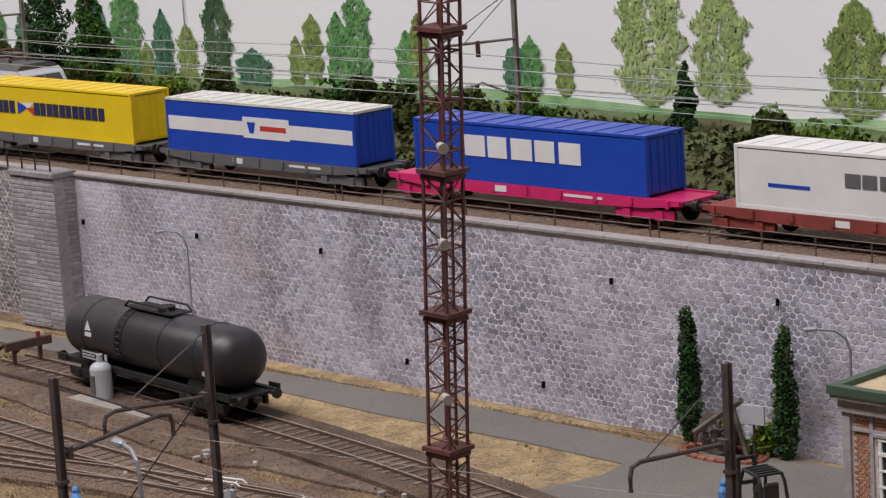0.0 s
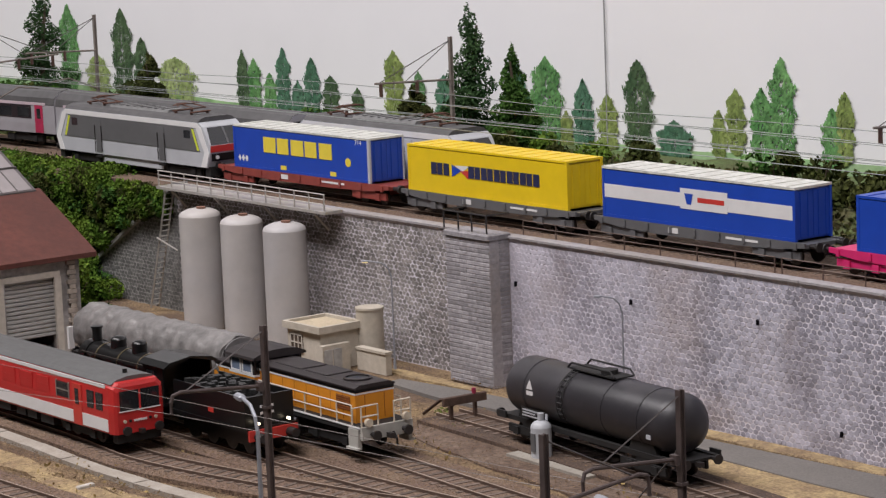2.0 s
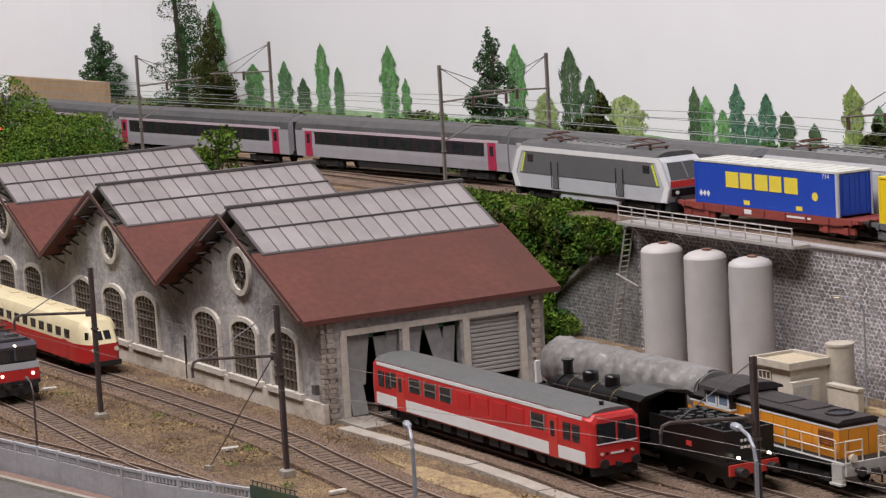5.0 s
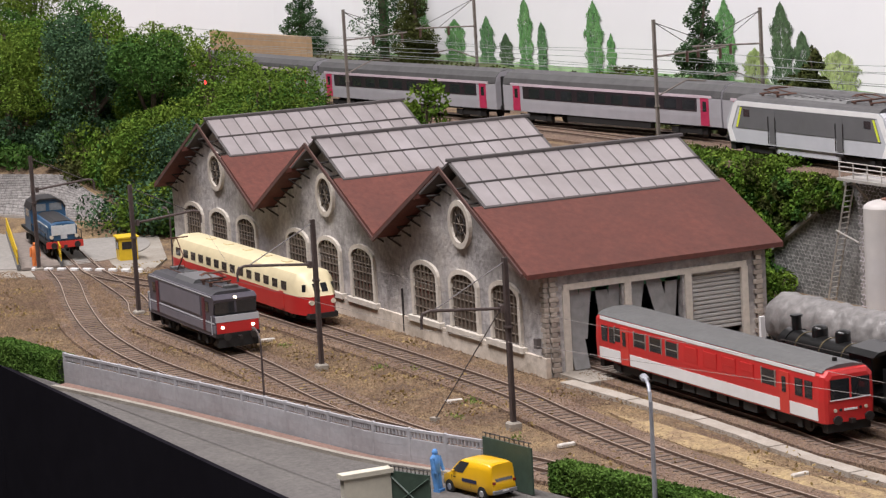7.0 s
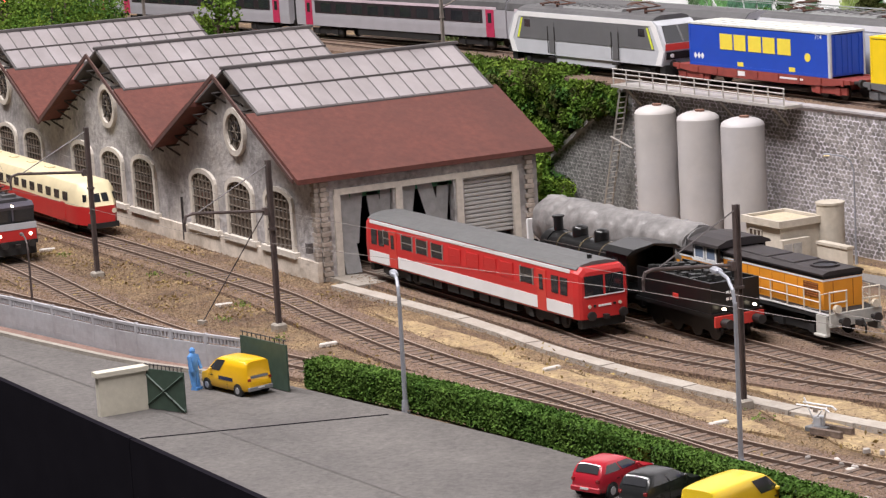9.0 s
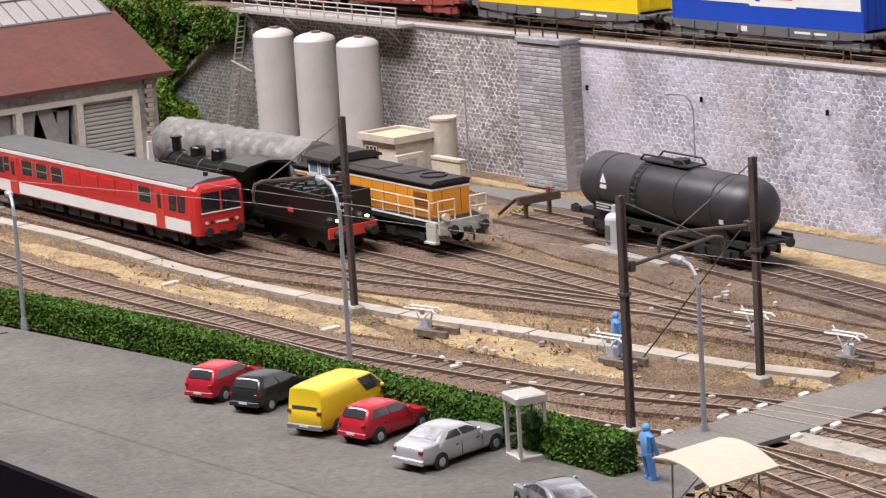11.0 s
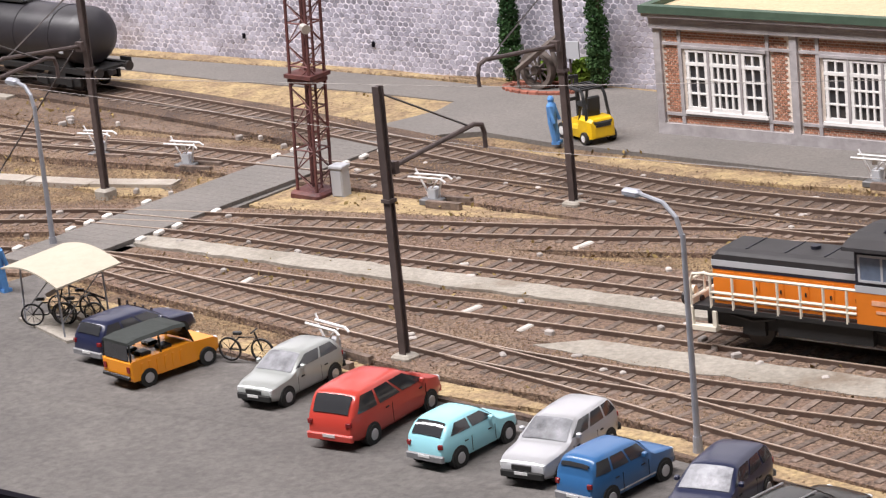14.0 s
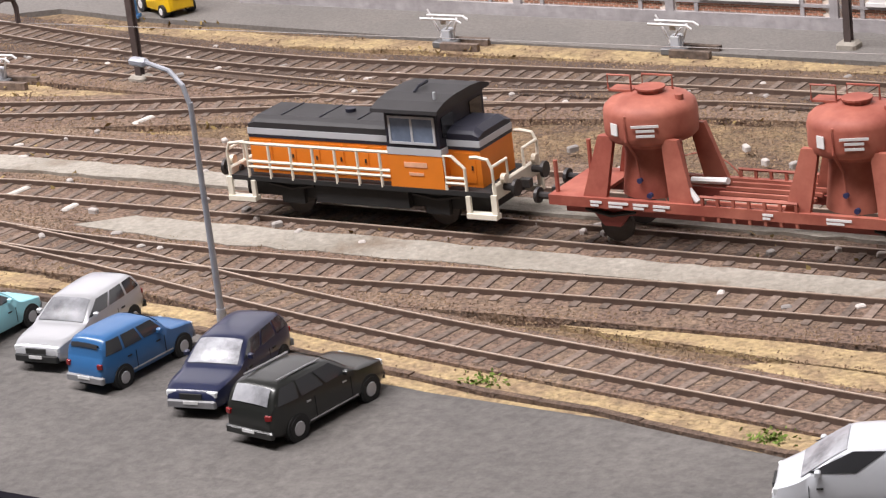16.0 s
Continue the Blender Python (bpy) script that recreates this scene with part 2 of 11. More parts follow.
def ribbon(line, off0, off1, z0, z1, geo):
    """A flat strip of a given width that follows a plan line."""
    rings = []
    for i, p in enumerate(line):
        d = line[min(i + 1, len(line) - 1)] - line[max(i - 1, 0)]
        d = d[:2] / np.linalg.norm(d[:2])
        n = np.array((-d[1], d[0]))
        z = p[2] if len(p) > 2 else 0.0
        a, b = p[:2] + n * off0, p[:2] + n * off1
        rings.append([(*a, z + z0), (*b, z + z0), (*b, z + z1), (*a, z + z1)])
    return geo.loft(rings)


def text_geo(words, size, material, name, parent, m, label="", bold=0.0):
    """Raised lettering with the built-in font, as a mesh."""
    cu = bpy.data.curves.new(name, "FONT")
    cu.body, cu.size, cu.align_x, cu.align_y, cu.extrude, cu.offset = words, size, "CENTER", "CENTER", size * 0.004, bold * size
    tmp = bpy.data.objects.new(name, cu)
    me = bpy.data.meshes.new_from_object(tmp)
    bpy.data.objects.remove(tmp)
    me.materials.clear()
    me.materials.append(material)
    o = new(name, me)
    o.parent, o.matrix_local = parent, m
    return tagged(o, label)

# ---- baseboard, ground, surfaces ----
def ground_height(x, y):
    bank = min(1.0, max(0.0, (-8.3 - x) / 0.9))
    t = min(1.0, max(0.0, (y + 1.0) / 0.85))
    slope = bank * 0.8 * (t * t * (3 - 2 * t))
    deck = 0.8 if y > 0.03 else 0.0
    if x < -7.33 and 0.03 < y < 0.25:
        deck = 0.79 + 0.01 * min(1.0, y / 0.16)
    far_left = min(1.0, max(0.0, (-14.3 - x) / 2.2)) * min(1.0, max(0.0, (y + 3.4) / 1.6)) * 0.55
    # the deck swings towards the viewer at the far left
    swing = 0.0 if x > -13.2 else 0.08 * (-13.2 - x) + 0.018 * (-13.2 - x) ** 2
    t2 = min(1.0, max(0.0, (y + swing + 0.75) / 0.45)) if x < -9 else 0.0
    return max(slope, deck, far_left, 0.8 * t2 * min(1.0, (-9 - x) / 0.6) if t2 else 0.0)


def front_edge(x):
    return -4.94 + 0.0195 * (x - 1.5)


def build_ground():
    g = Geo()
    xs = np.linspace(-24, 10, 341)
    rows = 82
    for x in xs:
        y0 = front_edge(x)
        for j in range(rows + 1):
            y = y0 + (0.025 - y0) * j / 68 if j <= 68 else 0.06 + 2.04 * (j - 69) / 13
            h = ground_height(x, y)
            g.v.append((x, y, h - 0.004 + 0.008 * noise.noise((x * 3, y * 3, 0)) + (0.03 * noise.noise((x * 1.7, y * 1.7, 5)) if h > 0.05 and y < 0 else 0)))
    n = rows + 1
    g.f = [(i * n + j, (i + 1) * n + j, (i + 1) * n + j + 1, i * n + j + 1) for i in range(len(xs) - 1) for j in range(rows)]
    o = g.ob("ground", SOIL, smooth=True)
    tagged(o, "brown gravel and dry straw scenery ground of the layout", "ground", kind="structure")


build_ground()


def slab(name, poly, z0, z1, material, label, category="road", kind="structure", parent=None):
    return tagged(Geo().prism(poly, z0, z1, "z").ob(name, material, parent), label, category, kind=kind)


CARPARK_BACK = [(-9.3, -5.16), (-8.35, -5.04), (-7.2, -4.76), (-5.3, -4.38), (-4.5, -4.1), (-4.1, -4.02), (-3.3, -3.88), (-2.2, -3.7), (-0.8, -3.58), (0.55, -3.55), (0.62, -3.3), (0.35, -3.0), (0.72, -2.95), (0.86, -3.45), (1.1, -3.62), (1.5, -3.69), (2.5, -3.72), (3.4, -3.8), (4.57, -3.95), (4.95, -4.0), (5.26, -4.02), (5.7, -4.08), (7.0, -4.25), (9.5, -4.5)]
fine_back = []
for (ax, ay), (bx, by) in zip(CARPARK_BACK, CARPARK_BACK[1:]):
    k = max(1, int(math.hypot(bx - ax, by - ay) / 0.12))
    fine_back += [(ax + (bx - ax) * i / k, ay + (by - ay) * i / k + (0.012 * noise.noise((ax * 9 + i * 1.3, ay, 2)) if ax > 0.9 else 0)) for i in range(k)]
fine_back.append(CARPARK_BACK[-1])
slab("car_park", fine_back + [(9.5, front_edge(9.5)), (-9.25, front_edge(-9.25))], -0.03, 0.012, ASPHALT, "smooth dark grey asphalt car park of the yard", "car park")
# broken edge of the asphalt
edge = Geo()
for (ax, ay), (bx, by) in zip(fine_back, fine_back[1:]):
    if ax > 1.0:
        edge.cbox(((ax + bx) / 2, (ay + by) / 2 + 0.008, 0.012), (math.hypot(bx - ax, by - ay) * 1.05, 0.022, 0.02 + 0.012 * rng.random()), math.atan2(by - ay, bx - ax))
tagged(edge.ob("kerb", BALLAST_DARK), "crumbled dark edge of the asphalt", "kerb", kind="structure")
slab("pavement", [(-8.35, -5.02), (-7.2, -4.75), (-5.3, -4.37), (-4.62, -4.13), (-4.66, -4.22), (-5.35, -4.47), (-7.25, -4.86), (-8.3, -5.12)][::-1], -0.02, 0.024, mat("red_brown_pavement", (0.21, 0.13, 0.105), 0.9, var=0.25, scale=400, bump=0.4), "red-brown pavement strip along the fence", "pavement")
ribbon(smooth_line([(-8.3, -5.12), (-7.25, -4.86), (-5.35, -4.47), (-4.66, -4.22)], 0.2), -0.016, 0.016, -0.01, 0.032, Geo()).ob("kerb_edge", CONCRETE)
tagged(bpy.data.objects["kerb_edge"], "narrow pale kerb of the pavement", "kerb", kind="structure")
ribbon([np.array((-3.66, -5.02)), np.array((-3.3, -3.95))], -0.006, 0.006, 0.0, 0.0145, Geo()).ob("road_seam", BLACK)
tagged(bpy.data.objects["road_seam"], "dark open seam across the asphalt", "seam", kind="structure")
slab("road", [(0.36, -3.05), (0.3, -1.5), (0.3, -1.12), (0.38, -0.9), (0.44, -0.68), (0.4, -0.5), (-0.19, -0.47), (-1.1, -0.48), (-2.2, -0.42), (-3.9, -0.52), (-4.45, -0.47), (-4.45, -0.36), (-3.9, -0.29), (-2.1, -0.2), (-0.9, -0.155), (-0.1, -0.17), (0.47, -0.2), (1.0, -0.05), (1.62, -0.1), (1.62, -0.6), (9.5, -0.45), (9.5, -1.0), (3.0, -1.06), (1.3, -0.99), (0.9, -0.93), (0.76, -1.02), (0.71, -1.12), (0.7, -1.65), (0.74, -3.0)][::-1], -0.03, 0.016, ROAD, "worn grey service road with a track crossing", "road")
for nm, poly in (("walkway", [(0.72, -2.86), (2.0, -2.84), (2.9, -2.8), (3.7, -2.78), (9.5, -2.62), (9.5, -2.5), (3.6, -2.67), (2.6, -2.69), (1.8, -2.71), (0.66, -2.75)]), ("walkway", [(2.95, -3.24), (3.4, -3.27), (4.6, -3.2), (9.5, -2.98), (9.5, -2.86), (4.6, -3.06), (3.6, -3.1), (3.1, -3.12)])):
    worn = []
    for (ax, ay), (bx, by) in zip(poly, poly[1:] + poly[:1]):
        k = max(1, int(math.hypot(bx - ax, by - ay) / 0.06))
        worn += [(ax + (bx - ax) * i / k, ay + (by - ay) * i / k + 0.016 * noise.noise((ax * 5 + i * 0.7, ay * 9, 4))) for i in range(k)]
    slab(nm, worn, -0.02, 0.027, mat("worn_walkway_concrete", (0.34, 0.31, 0.27), 0.92, var=0.2, scale=500, bump=0.6, second=(0.24, 0.215, 0.18), mix_scale=26, mix_soft=0.16, patches=(((0.16, 0.115, 0.08), 34, 0.62, 0.06, 0.7),)), "cracked pale concrete walkway between the tracks", "walkway")
duct = smooth_line([(-6.35, -2.68), (-4.95, -2.63), (-3.77, -2.68), (-2.5, -2.6), (-1.37, -2.4), (-0.2, -2.2), (0.18, -2.08)], 0.3)
cable_duct = thing("cable_duct", "pale concrete cable duct lids laid in the gravel", "duct", kind="structure")
for i in range(len(duct) - 1):
    ribbon([duct[i] + (duct[i + 1] - duct[i]) * 0.01, duct[i + 1] - (duct[i + 1] - duct[i]) * 0.01], -0.045, 0.045, -0.01, 0.02 + 0.002 * (i % 2), Geo()).ob("lid", PATHSTRIP, cable_duct)
slab("shed_threshold", [(-6.56, -2.62), (-6.2, -2.62), (-6.2, -1.22), (-6.56, -1.22)], -0.02, 0.024, CONCRETE, "concrete threshold before the shed doors", "threshold")
STRAW_SPOTS = ((-0.35, -0.62, 1.0, 0.16), (-0.4, -0.86, 0.5, 0.12), (1.9, -1.18, 0.9, 0.09), (3.6, -1.13, 1.3, 0.08), (6.0, -1.1, 1.5, 0.08), (1.25, -1.95, 0.5, 0.17), (2.2, -1.72, 0.45, 0.1), (-1.6, -0.08, 1.9, 0.06), (-0.1, -0.78, 0.75, 0.1), (0.95, -2.05, 0.55, 0.16), (2.3, -1.98, 0.7, 0.08), (-2.6, -2.85, 0.8, 0.09), (-4.6, -2.9, 0.7, 0.1), (-1.9, -2.05, 0.5, 0.06), (0.9, 0.0, 0.6, 0.06), (-4.4, -0.22, 0.5, 0.05), (-1.3, -2.62, 0.9, 0.12), (0.0, -2.2, 0.3, 0.08), (-2.4, -2.35, 0.8, 0.1), (-3.4, -2.95, 0.7, 0.09), (4.2, -3.83, 0.5, 0.07), (5.4, -3.95, 0.9, 0.08), (6.3, -4.02, 0.8, 0.09), (5.9, -3.62, 0.5, 0.05), (2.1, -3.62, 0.5, 0.07), (1.2, -3.5, 0.3, 0.07), (-1.1, -3.45, 1.4, 0.05), (5.8, -3.5, 0.9, 0.06), (2.9, -3.67, 0.5, 0.05), (1.9, -3.65, 0.5, 0.045), (3.6, -3.76, 0.45, 0.045), (4.5, -3.88, 0.45, 0.05), (5.1, -3.94, 0.4, 0.045))
for (x, y, a, b) in STRAW_SPOTS:
    poly = []
    for i in range(40):
        t = i * 2 * math.pi / 40
        r = 1 + 0.35 * noise.noise((math.cos(t) * 2.2 + x, math.sin(t) * 2.2 + y, 1)) + 0.15 * noise.noise((math.cos(t) * 8 + x, math.sin(t) * 8, 3))
        poly.append((x + a * r * math.cos(t), min(y + b * r * math.sin(t), -0.005)))
    slab("straw_patch", poly, -0.02, (0.007 if y > -3.4 else 0.0115) + 0.002 * rng.random(), STRAW, "patch of yellow dry grass fibre on the gravel", "grass", kind="stuff")
slab("straw_patch", [(0.42, -0.88), (0.3, -1.1), (0.05, -1.0), (-0.7, -0.84), (-1.5, -0.72), (-2.3, -0.62), (-2.3, -0.4), (-1.0, -0.44), (0.0, -0.45), (0.43, -0.48)][::-1], -0.02, 0.0105, STRAW, "patch of yellow dry grass fibre between road and siding", "grass", kind="stuff")


def on_straw(x, y):
    """True where a plan point lies on the dry grass."""
    for px, py, pa, pb in STRAW_SPOTS:
        if ((x - px) / pa) ** 2 + ((y - py) / pb) ** 2 < 0.8:
            return True
    return -2.3 < x < 0.42 and -0.98 + 0.13 * abs(x) < y < -0.47


oil = []
for i in range(60):
    t = i * 2 * math.pi / 60
    r = 1 + 0.25 * noise.noise((math.cos(t) * 2, math.sin(t) * 2, 7)) + 0.1 * noise.noise((math.cos(t) * 7, math.sin(t) * 7, 8))
    oil.append((-1.75 + 1.75 * r * math.cos(t), -1.08 - 0.13 * math.cos(t) + 0.3 * r * math.sin(t)))
slab("oil_stain", oil, -0.02, 0.0085, mat("oil_stained_soil", (0.105, 0.066, 0.046), 0.9, var=0.5, scale=480, bump=0.8, second=(0.17, 0.12, 0.09), mix_scale=40), "dark oil-stained soil round the tank siding", "soil", kind="structure")
# front of the board
fascia = thing("fascia", "matt black front board of the layout", "fascia", kind="structure")
for a, b in ((-24, -9.31), (-9.3, -3.67), (-3.66, 1.99), (2.0, 10)):
    Geo().add([(a, front_edge(a) - 0.0, 0.02), (b, front_edge(b) - 0.0, 0.02), (b, front_edge(b) - 0.03, 0.02), (a, front_edge(a) - 0.03, 0.02), (a, front_edge(a), -4), (b, front_edge(b), -4), (b, front_edge(b) - 0.03, -4), (a, front_edge(a) - 0.03, -4)], [(0, 3, 2, 1), (4, 5, 6, 7), (0, 1, 5, 4), (2, 3, 7, 6), (1, 2, 6, 5), (0, 4, 7, 3)]).ob("panel", BLACK, fascia)
# hall round the layout
tagged(Geo().box(-45, 35, -45, 20, -9.2, -9).ob("floor", mat("hall_floor", (0.12, 0.11, 0.1), 0.6, var=0.1, scale=20, bump=0)), "dark hall floor", "floor", kind="structure")
tagged(Geo().box(-45, 35, -45, 20, 26, 26.3).ob("ceiling", ROOMWALL), "plain hall ceiling", "ceiling", kind="structure")
for nm, b in (("wall_north", (-45, 35, 20, 20.5)), ("wall_south", (-45, 35, -45.5, -45)), ("wall_west", (-45.5, -45, -45, 20)), ("wall_east", (35, 35.5, -45, 20))):
    tagged(Geo().box(*b, -9, 26).ob(nm, ROOMWALL), "plain hall wall", "wall", kind="structure")

# ---- retaining wall ----
WALL_X0, WALL_X1, WALL_TOP = -7.33, 9.0, 0.83
wall = tagged(Geo().box(WALL_X0, WALL_X1, 0.012, 0.1, -0.05, WALL_TOP).ob("wall_retaining", MORTAR), "tall retaining wall of rounded mauve-grey stones with pale joints", "wall", kind="structure")
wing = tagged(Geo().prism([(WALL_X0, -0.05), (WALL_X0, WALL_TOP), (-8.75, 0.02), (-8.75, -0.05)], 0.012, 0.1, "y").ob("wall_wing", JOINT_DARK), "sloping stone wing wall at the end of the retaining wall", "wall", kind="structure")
coping = thing("coping", "pale weathered coping stones along the wall top", "coping", kind="structure")
x = WALL_X0
while x < 4.5:
    w = 0.22 + 0.1 * rng.random()
    Geo().cbox((x + w / 2, 0.035, WALL_TOP + 0.007), (w - 0.003, 0.075, 0.014), 0, 0.003).ob("coping_stone", COPING, coping)
    x += w
slope_cap = Geo()
for i in range(14):
    a, b = i / 14, (i + 0.96) / 14
    ax, az, bx, bz = WALL_X0 - 1.42 * a, WALL_TOP - 0.81 * a, WALL_X0 - 1.42 * b, WALL_TOP - 0.81 * b
    slope_cap.prism([(ax, az), (ax, az + 0.03), (bx, bz + 0.03), (bx, bz)], -0.02, 0.1, "y")
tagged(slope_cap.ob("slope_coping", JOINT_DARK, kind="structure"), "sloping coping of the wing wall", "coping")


def stone_into(g, k, x, z):
    """A six-sided stone, a little proud of the joints, with a worn edge."""
    r = random.Random(k)
    d = 0.0015 + 0.0015 * r.random()
    big = r.uniform(0.9, 1.01)
    ring = [(math.cos(math.radians(60 * i + 30)), math.sin(math.radians(60 * i + 30)), big * (1 + 0.18 * (r.random() - 0.5))) for i in range(6)]
    g.add([(x + 0.0197 * a * j, 0.0125, z + 0.0148 * b * j) for a, b, j in ring] + [(x + 0.0176 * a * j, 0.0125 - d, z + 0.013 * b * j) for a, b, j in ring], [tuple(6 + i for i in range(6))] + [(i, (i + 1) % 6, (i + 1) % 6 + 6, i + 6) for i in range(6)])


stones, stones_left, stones_wing, singles = Geo(), Geo(), Geo(), []
row, z = 0, 0.012
while z < WALL_TOP - 0.01:
    x = -8.7 + (row % 2) * 0.018
    while x < 3.2:
        lim = WALL_TOP - 0.012 if x > WALL_X0 else WALL_TOP + (x - WALL_X0) * 0.57 - 0.015
        if z < lim and not (-4.29 < x < -3.9):
            if -0.55 < x < -0.02 and z < 0.62 and len(singles) < 299:
                singles.append((x, z))
            else:
                stone_into(stones_wing if x < WALL_X0 else stones_left if x < -4.29 else stones, rng.randrange(400), x + 0.007 * (rng.random() - 0.5), z + 0.005 * (rng.random() - 0.5))
        x += 0.036
    z += 0.0245
    row += 1
stones.ob("stones", STONE, wall, kind="stuff")
stones_left.ob("stones", STONE_GREY, wall, "weathered grey stones", kind="stuff")
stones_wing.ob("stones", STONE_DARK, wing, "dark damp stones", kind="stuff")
STONE_MESH = []
for k in range(14):
    g = Geo()
    stone_into(g, k, 0, 0)
    STONE_MESH.append(g.mesh("stone", STONE_OB))
for x, z in singles:
    o = new("stone", STONE_MESH[rng.randrange(14)])
    o.parent, o.location = wall, (x * D, 0, z * D)
# weep holes
for x, z in ((-3.84, 0.58), (-2.89, 0.59), (-1.95, 0.6), (-1.39, 0.12), (-0.51, 0.125), (-0.07, 0.645), (0.84, 0.65)):
    Geo().prism([(x - 0.004, z - 0.016), (x + 0.003, z - 0.014), (x + 0.005, z + 0.01), (x - 0.003, z + 0.014)], -0.006, 0.02, "y").ob("weep_hole", BLACK, wall)
# buttress of coursed blocks
buttress = thing("buttress", "square buttress of grey coursed stone blocks with a projecting cap", "buttress", kind="structure")
Geo().box(-4.282, -3.894, -0.1305, 0.012, 0, 0.83).ob("core", COPING, buttress)
for r in range(34):
    z0, z1 = 0.002 + r * 0.0243, (r + 1) * 0.0243 - 0.0015
    cuts = [-4.285, -4.16, -4.02, -3.895] if r % 2 else [-4.285, -4.1, -3.895]
    for a, b in zip(cuts, cuts[1:]):
        Geo().cbox(((a + b) / 2, -0.1, (z0 + z1) / 2), (b - a - 0.005, 0.066, z1 - z0 - 0.0025), 0, 0.0015).ob("block", BLOCK, buttress)
    Geo().cbox((-3.908, -0.03, (z0 + z1) / 2), (0.034, 0.066, z1 - z0 - 0.0025), 0, 0.002).ob("block", BLOCK, buttress)
Geo().cbox((-4.09, -0.06, 0.845), (0.405, 0.165, 0.03), 0, 0.006).ob("cap", BLOCK, buttress)
rail = thing("buttress_railing", "thin dark railing round the buttress top", "railing", at(-4.09, -0.06, 0.87))
for x in (-0.19, -0.06, 0.06, 0.19):
    Geo().cyl((x, -0.08, 0), (x, -0.08, 0.1), 0.005, 6).ob("post", mat("dark_iron", (0.05, 0.045, 0.045), 0.6, 0.4), rail)
Geo().tube([(-0.19, 0.08, 0.1), (-0.19, -0.08, 0.1), (0.19, -0.08, 0.1), (0.19, 0.08, 0.1)], 0.005).ob("handrail", MATS["dark_iron"], rail)
Geo().tube([(-0.19, -0.08, 0.05), (0.19, -0.08, 0.05)], 0.004).ob("midrail", MATS["dark_iron"], rail)
# thin parapet railing along the wall top
for seg in ((-3.85, -1.9), (-1.85, 0.1), (0.15, 2.1), (2.15, 4.1)):
    fence_top = thing("parapet_railing", "low rusty wire railing on the wall top", "railing", at(0, 0.08, 0.84), group="parapet railings")
    n = 8
    for i in range(n):
        x = seg[0] + (seg[1] - seg[0]) * i / (n - 1)
        Geo().cyl((x, 0, 0), (x, 0, 0.085), 0.004, 5).ob("post", RAILSTEEL, fence_top)
    for zz in (0.05, 0.083):
        Geo().tube([(seg[0], 0, zz), (seg[1], 0, zz)], 0.0025, 4).ob("wire", RAILSTEEL, fence_top)

# ---- tracks ----
SLEEPER_MESH = Geo().cbox((0, 0, 0), (0.024, 0.225, 0.011), 0, 0.002).mesh("sleeper", SLEEPER_OB)


TRACKS = []


def track(pts, label, z=0.0, ballast=None, lift=0.0, single=None, width=0.2):
    """Rails on sleepers in ballast along a plan line."""
    pts = [(*p, z) if len(p) == 2 else p for p in pts]
    root = thing("track", label, "track", kind="structure")
    line = smooth_line(pts)
    TRACKS.append((np.array(line), lift, width))
    ribbon(line, -width, width, -0.02, 0.016 + lift, Geo()).ob("ballast", ballast or BALLAST, root)
    for side in (-0.072, 0.072):
        ribbon(line, side - 0.0031, side + 0.0031, 0.015, 0.031 + lift, Geo()).ob("rail", RAILSTEEL, root)
        ribbon(line, side - 0.0028, side + 0.0028, 0.0312 + lift, 0.0338 + lift, Geo()).ob("rail_head", RAILTOP, root)
    fine = smooth_line(pts, 0.02)
    run, last, g = 0.0, fine[0], Geo()
    for i, p in enumerate(fine[1:], 1):
        run += np.linalg.norm(p - last)
        if run > 0.063:
            run = 0.0
            d = fine[min(i + 1, len(fine) - 1)] - fine[i - 1]
            a = math.atan2(d[1], d[0]) + 0.06 * (rng.random() - 0.5)
            if single and single[0] < p[0] < single[1]:
                o = new("sleeper", SLEEPER_MESH)
                o.parent = root
                o.matrix_basis = at(p[0], p[1], p[2] + 0.014 + lift, math.degrees(a))
            else:
                g.cbox((p[0], p[1] + 0.01 * (rng.random() - 0.5), p[2] + 0.014 + lift), (0.024, 0.225, 0.011), a)
        last = p
    if g.f:
        g.ob("sleepers", SLEEPER, root, kind="stuff")
    return root


LAY = "rusty rails on brown timber sleepers in gravel"
track([(-15.0, -3.0), (-13.2, -3.35), (-11.2, -3.62), (-10.2, -3.85), (-8.4, -3.87), (-6.7, -3.97), (-5.6, -3.96), (-4.66, -3.82), (-3.8, -3.6), (-3.07, -3.43), (-2.2, -3.33), (-0.8, -3.32), (0.1, -3.22), (0.8, -3.06), (2.2, -3.02), (3.3, -2.96), (9.5, -2.74)], LAY, single=(0.9, 5.0))
track([(-13.4, -3.3), (-12.4, -3.45), (-11.1, -3.2), (-8.9, -3.1), (-6.5, -3.08), (-5.5, -3.16), (-4.3, -3.24), (-3.05, -3.2), (-1.9, -3.15), (-1.15, -3.03), (-0.34, -2.85), (0.32, -2.6), (1.1, -2.41), (2.0, -2.2), (3.0, -1.9), (4.0, -1.66), (5.0, -1.52), (9.5, -1.4)], LAY, lift=0.002)
track([(-13.1, -3.6), (-12.2, -3.78), (-11.1, -4.06), (-10.0, -4.29), (-9.1, -4.39), (-8.4, -4.4), (-7.6, -4.34), (-6.2, -4.1), (-5.4, -3.97)], LAY, lift=0.004)
track([(-6.9, -2.33), (-4.6, -2.36), (-3.75, -2.4), (-2.6, -2.18), (-1.85, -1.97), (-0.7, -1.73), (0.3, -1.7), (1.6, -1.7), (3.0, -1.78), (3.8, -1.72)], LAY, lift=0.006)
track([(-6.9, -1.95), (-4.6, -1.96), (-3.2, -1.97), (-2.2, -1.93), (-1.2, -1.82), (-0.2, -1.715)], LAY, lift=0.008)
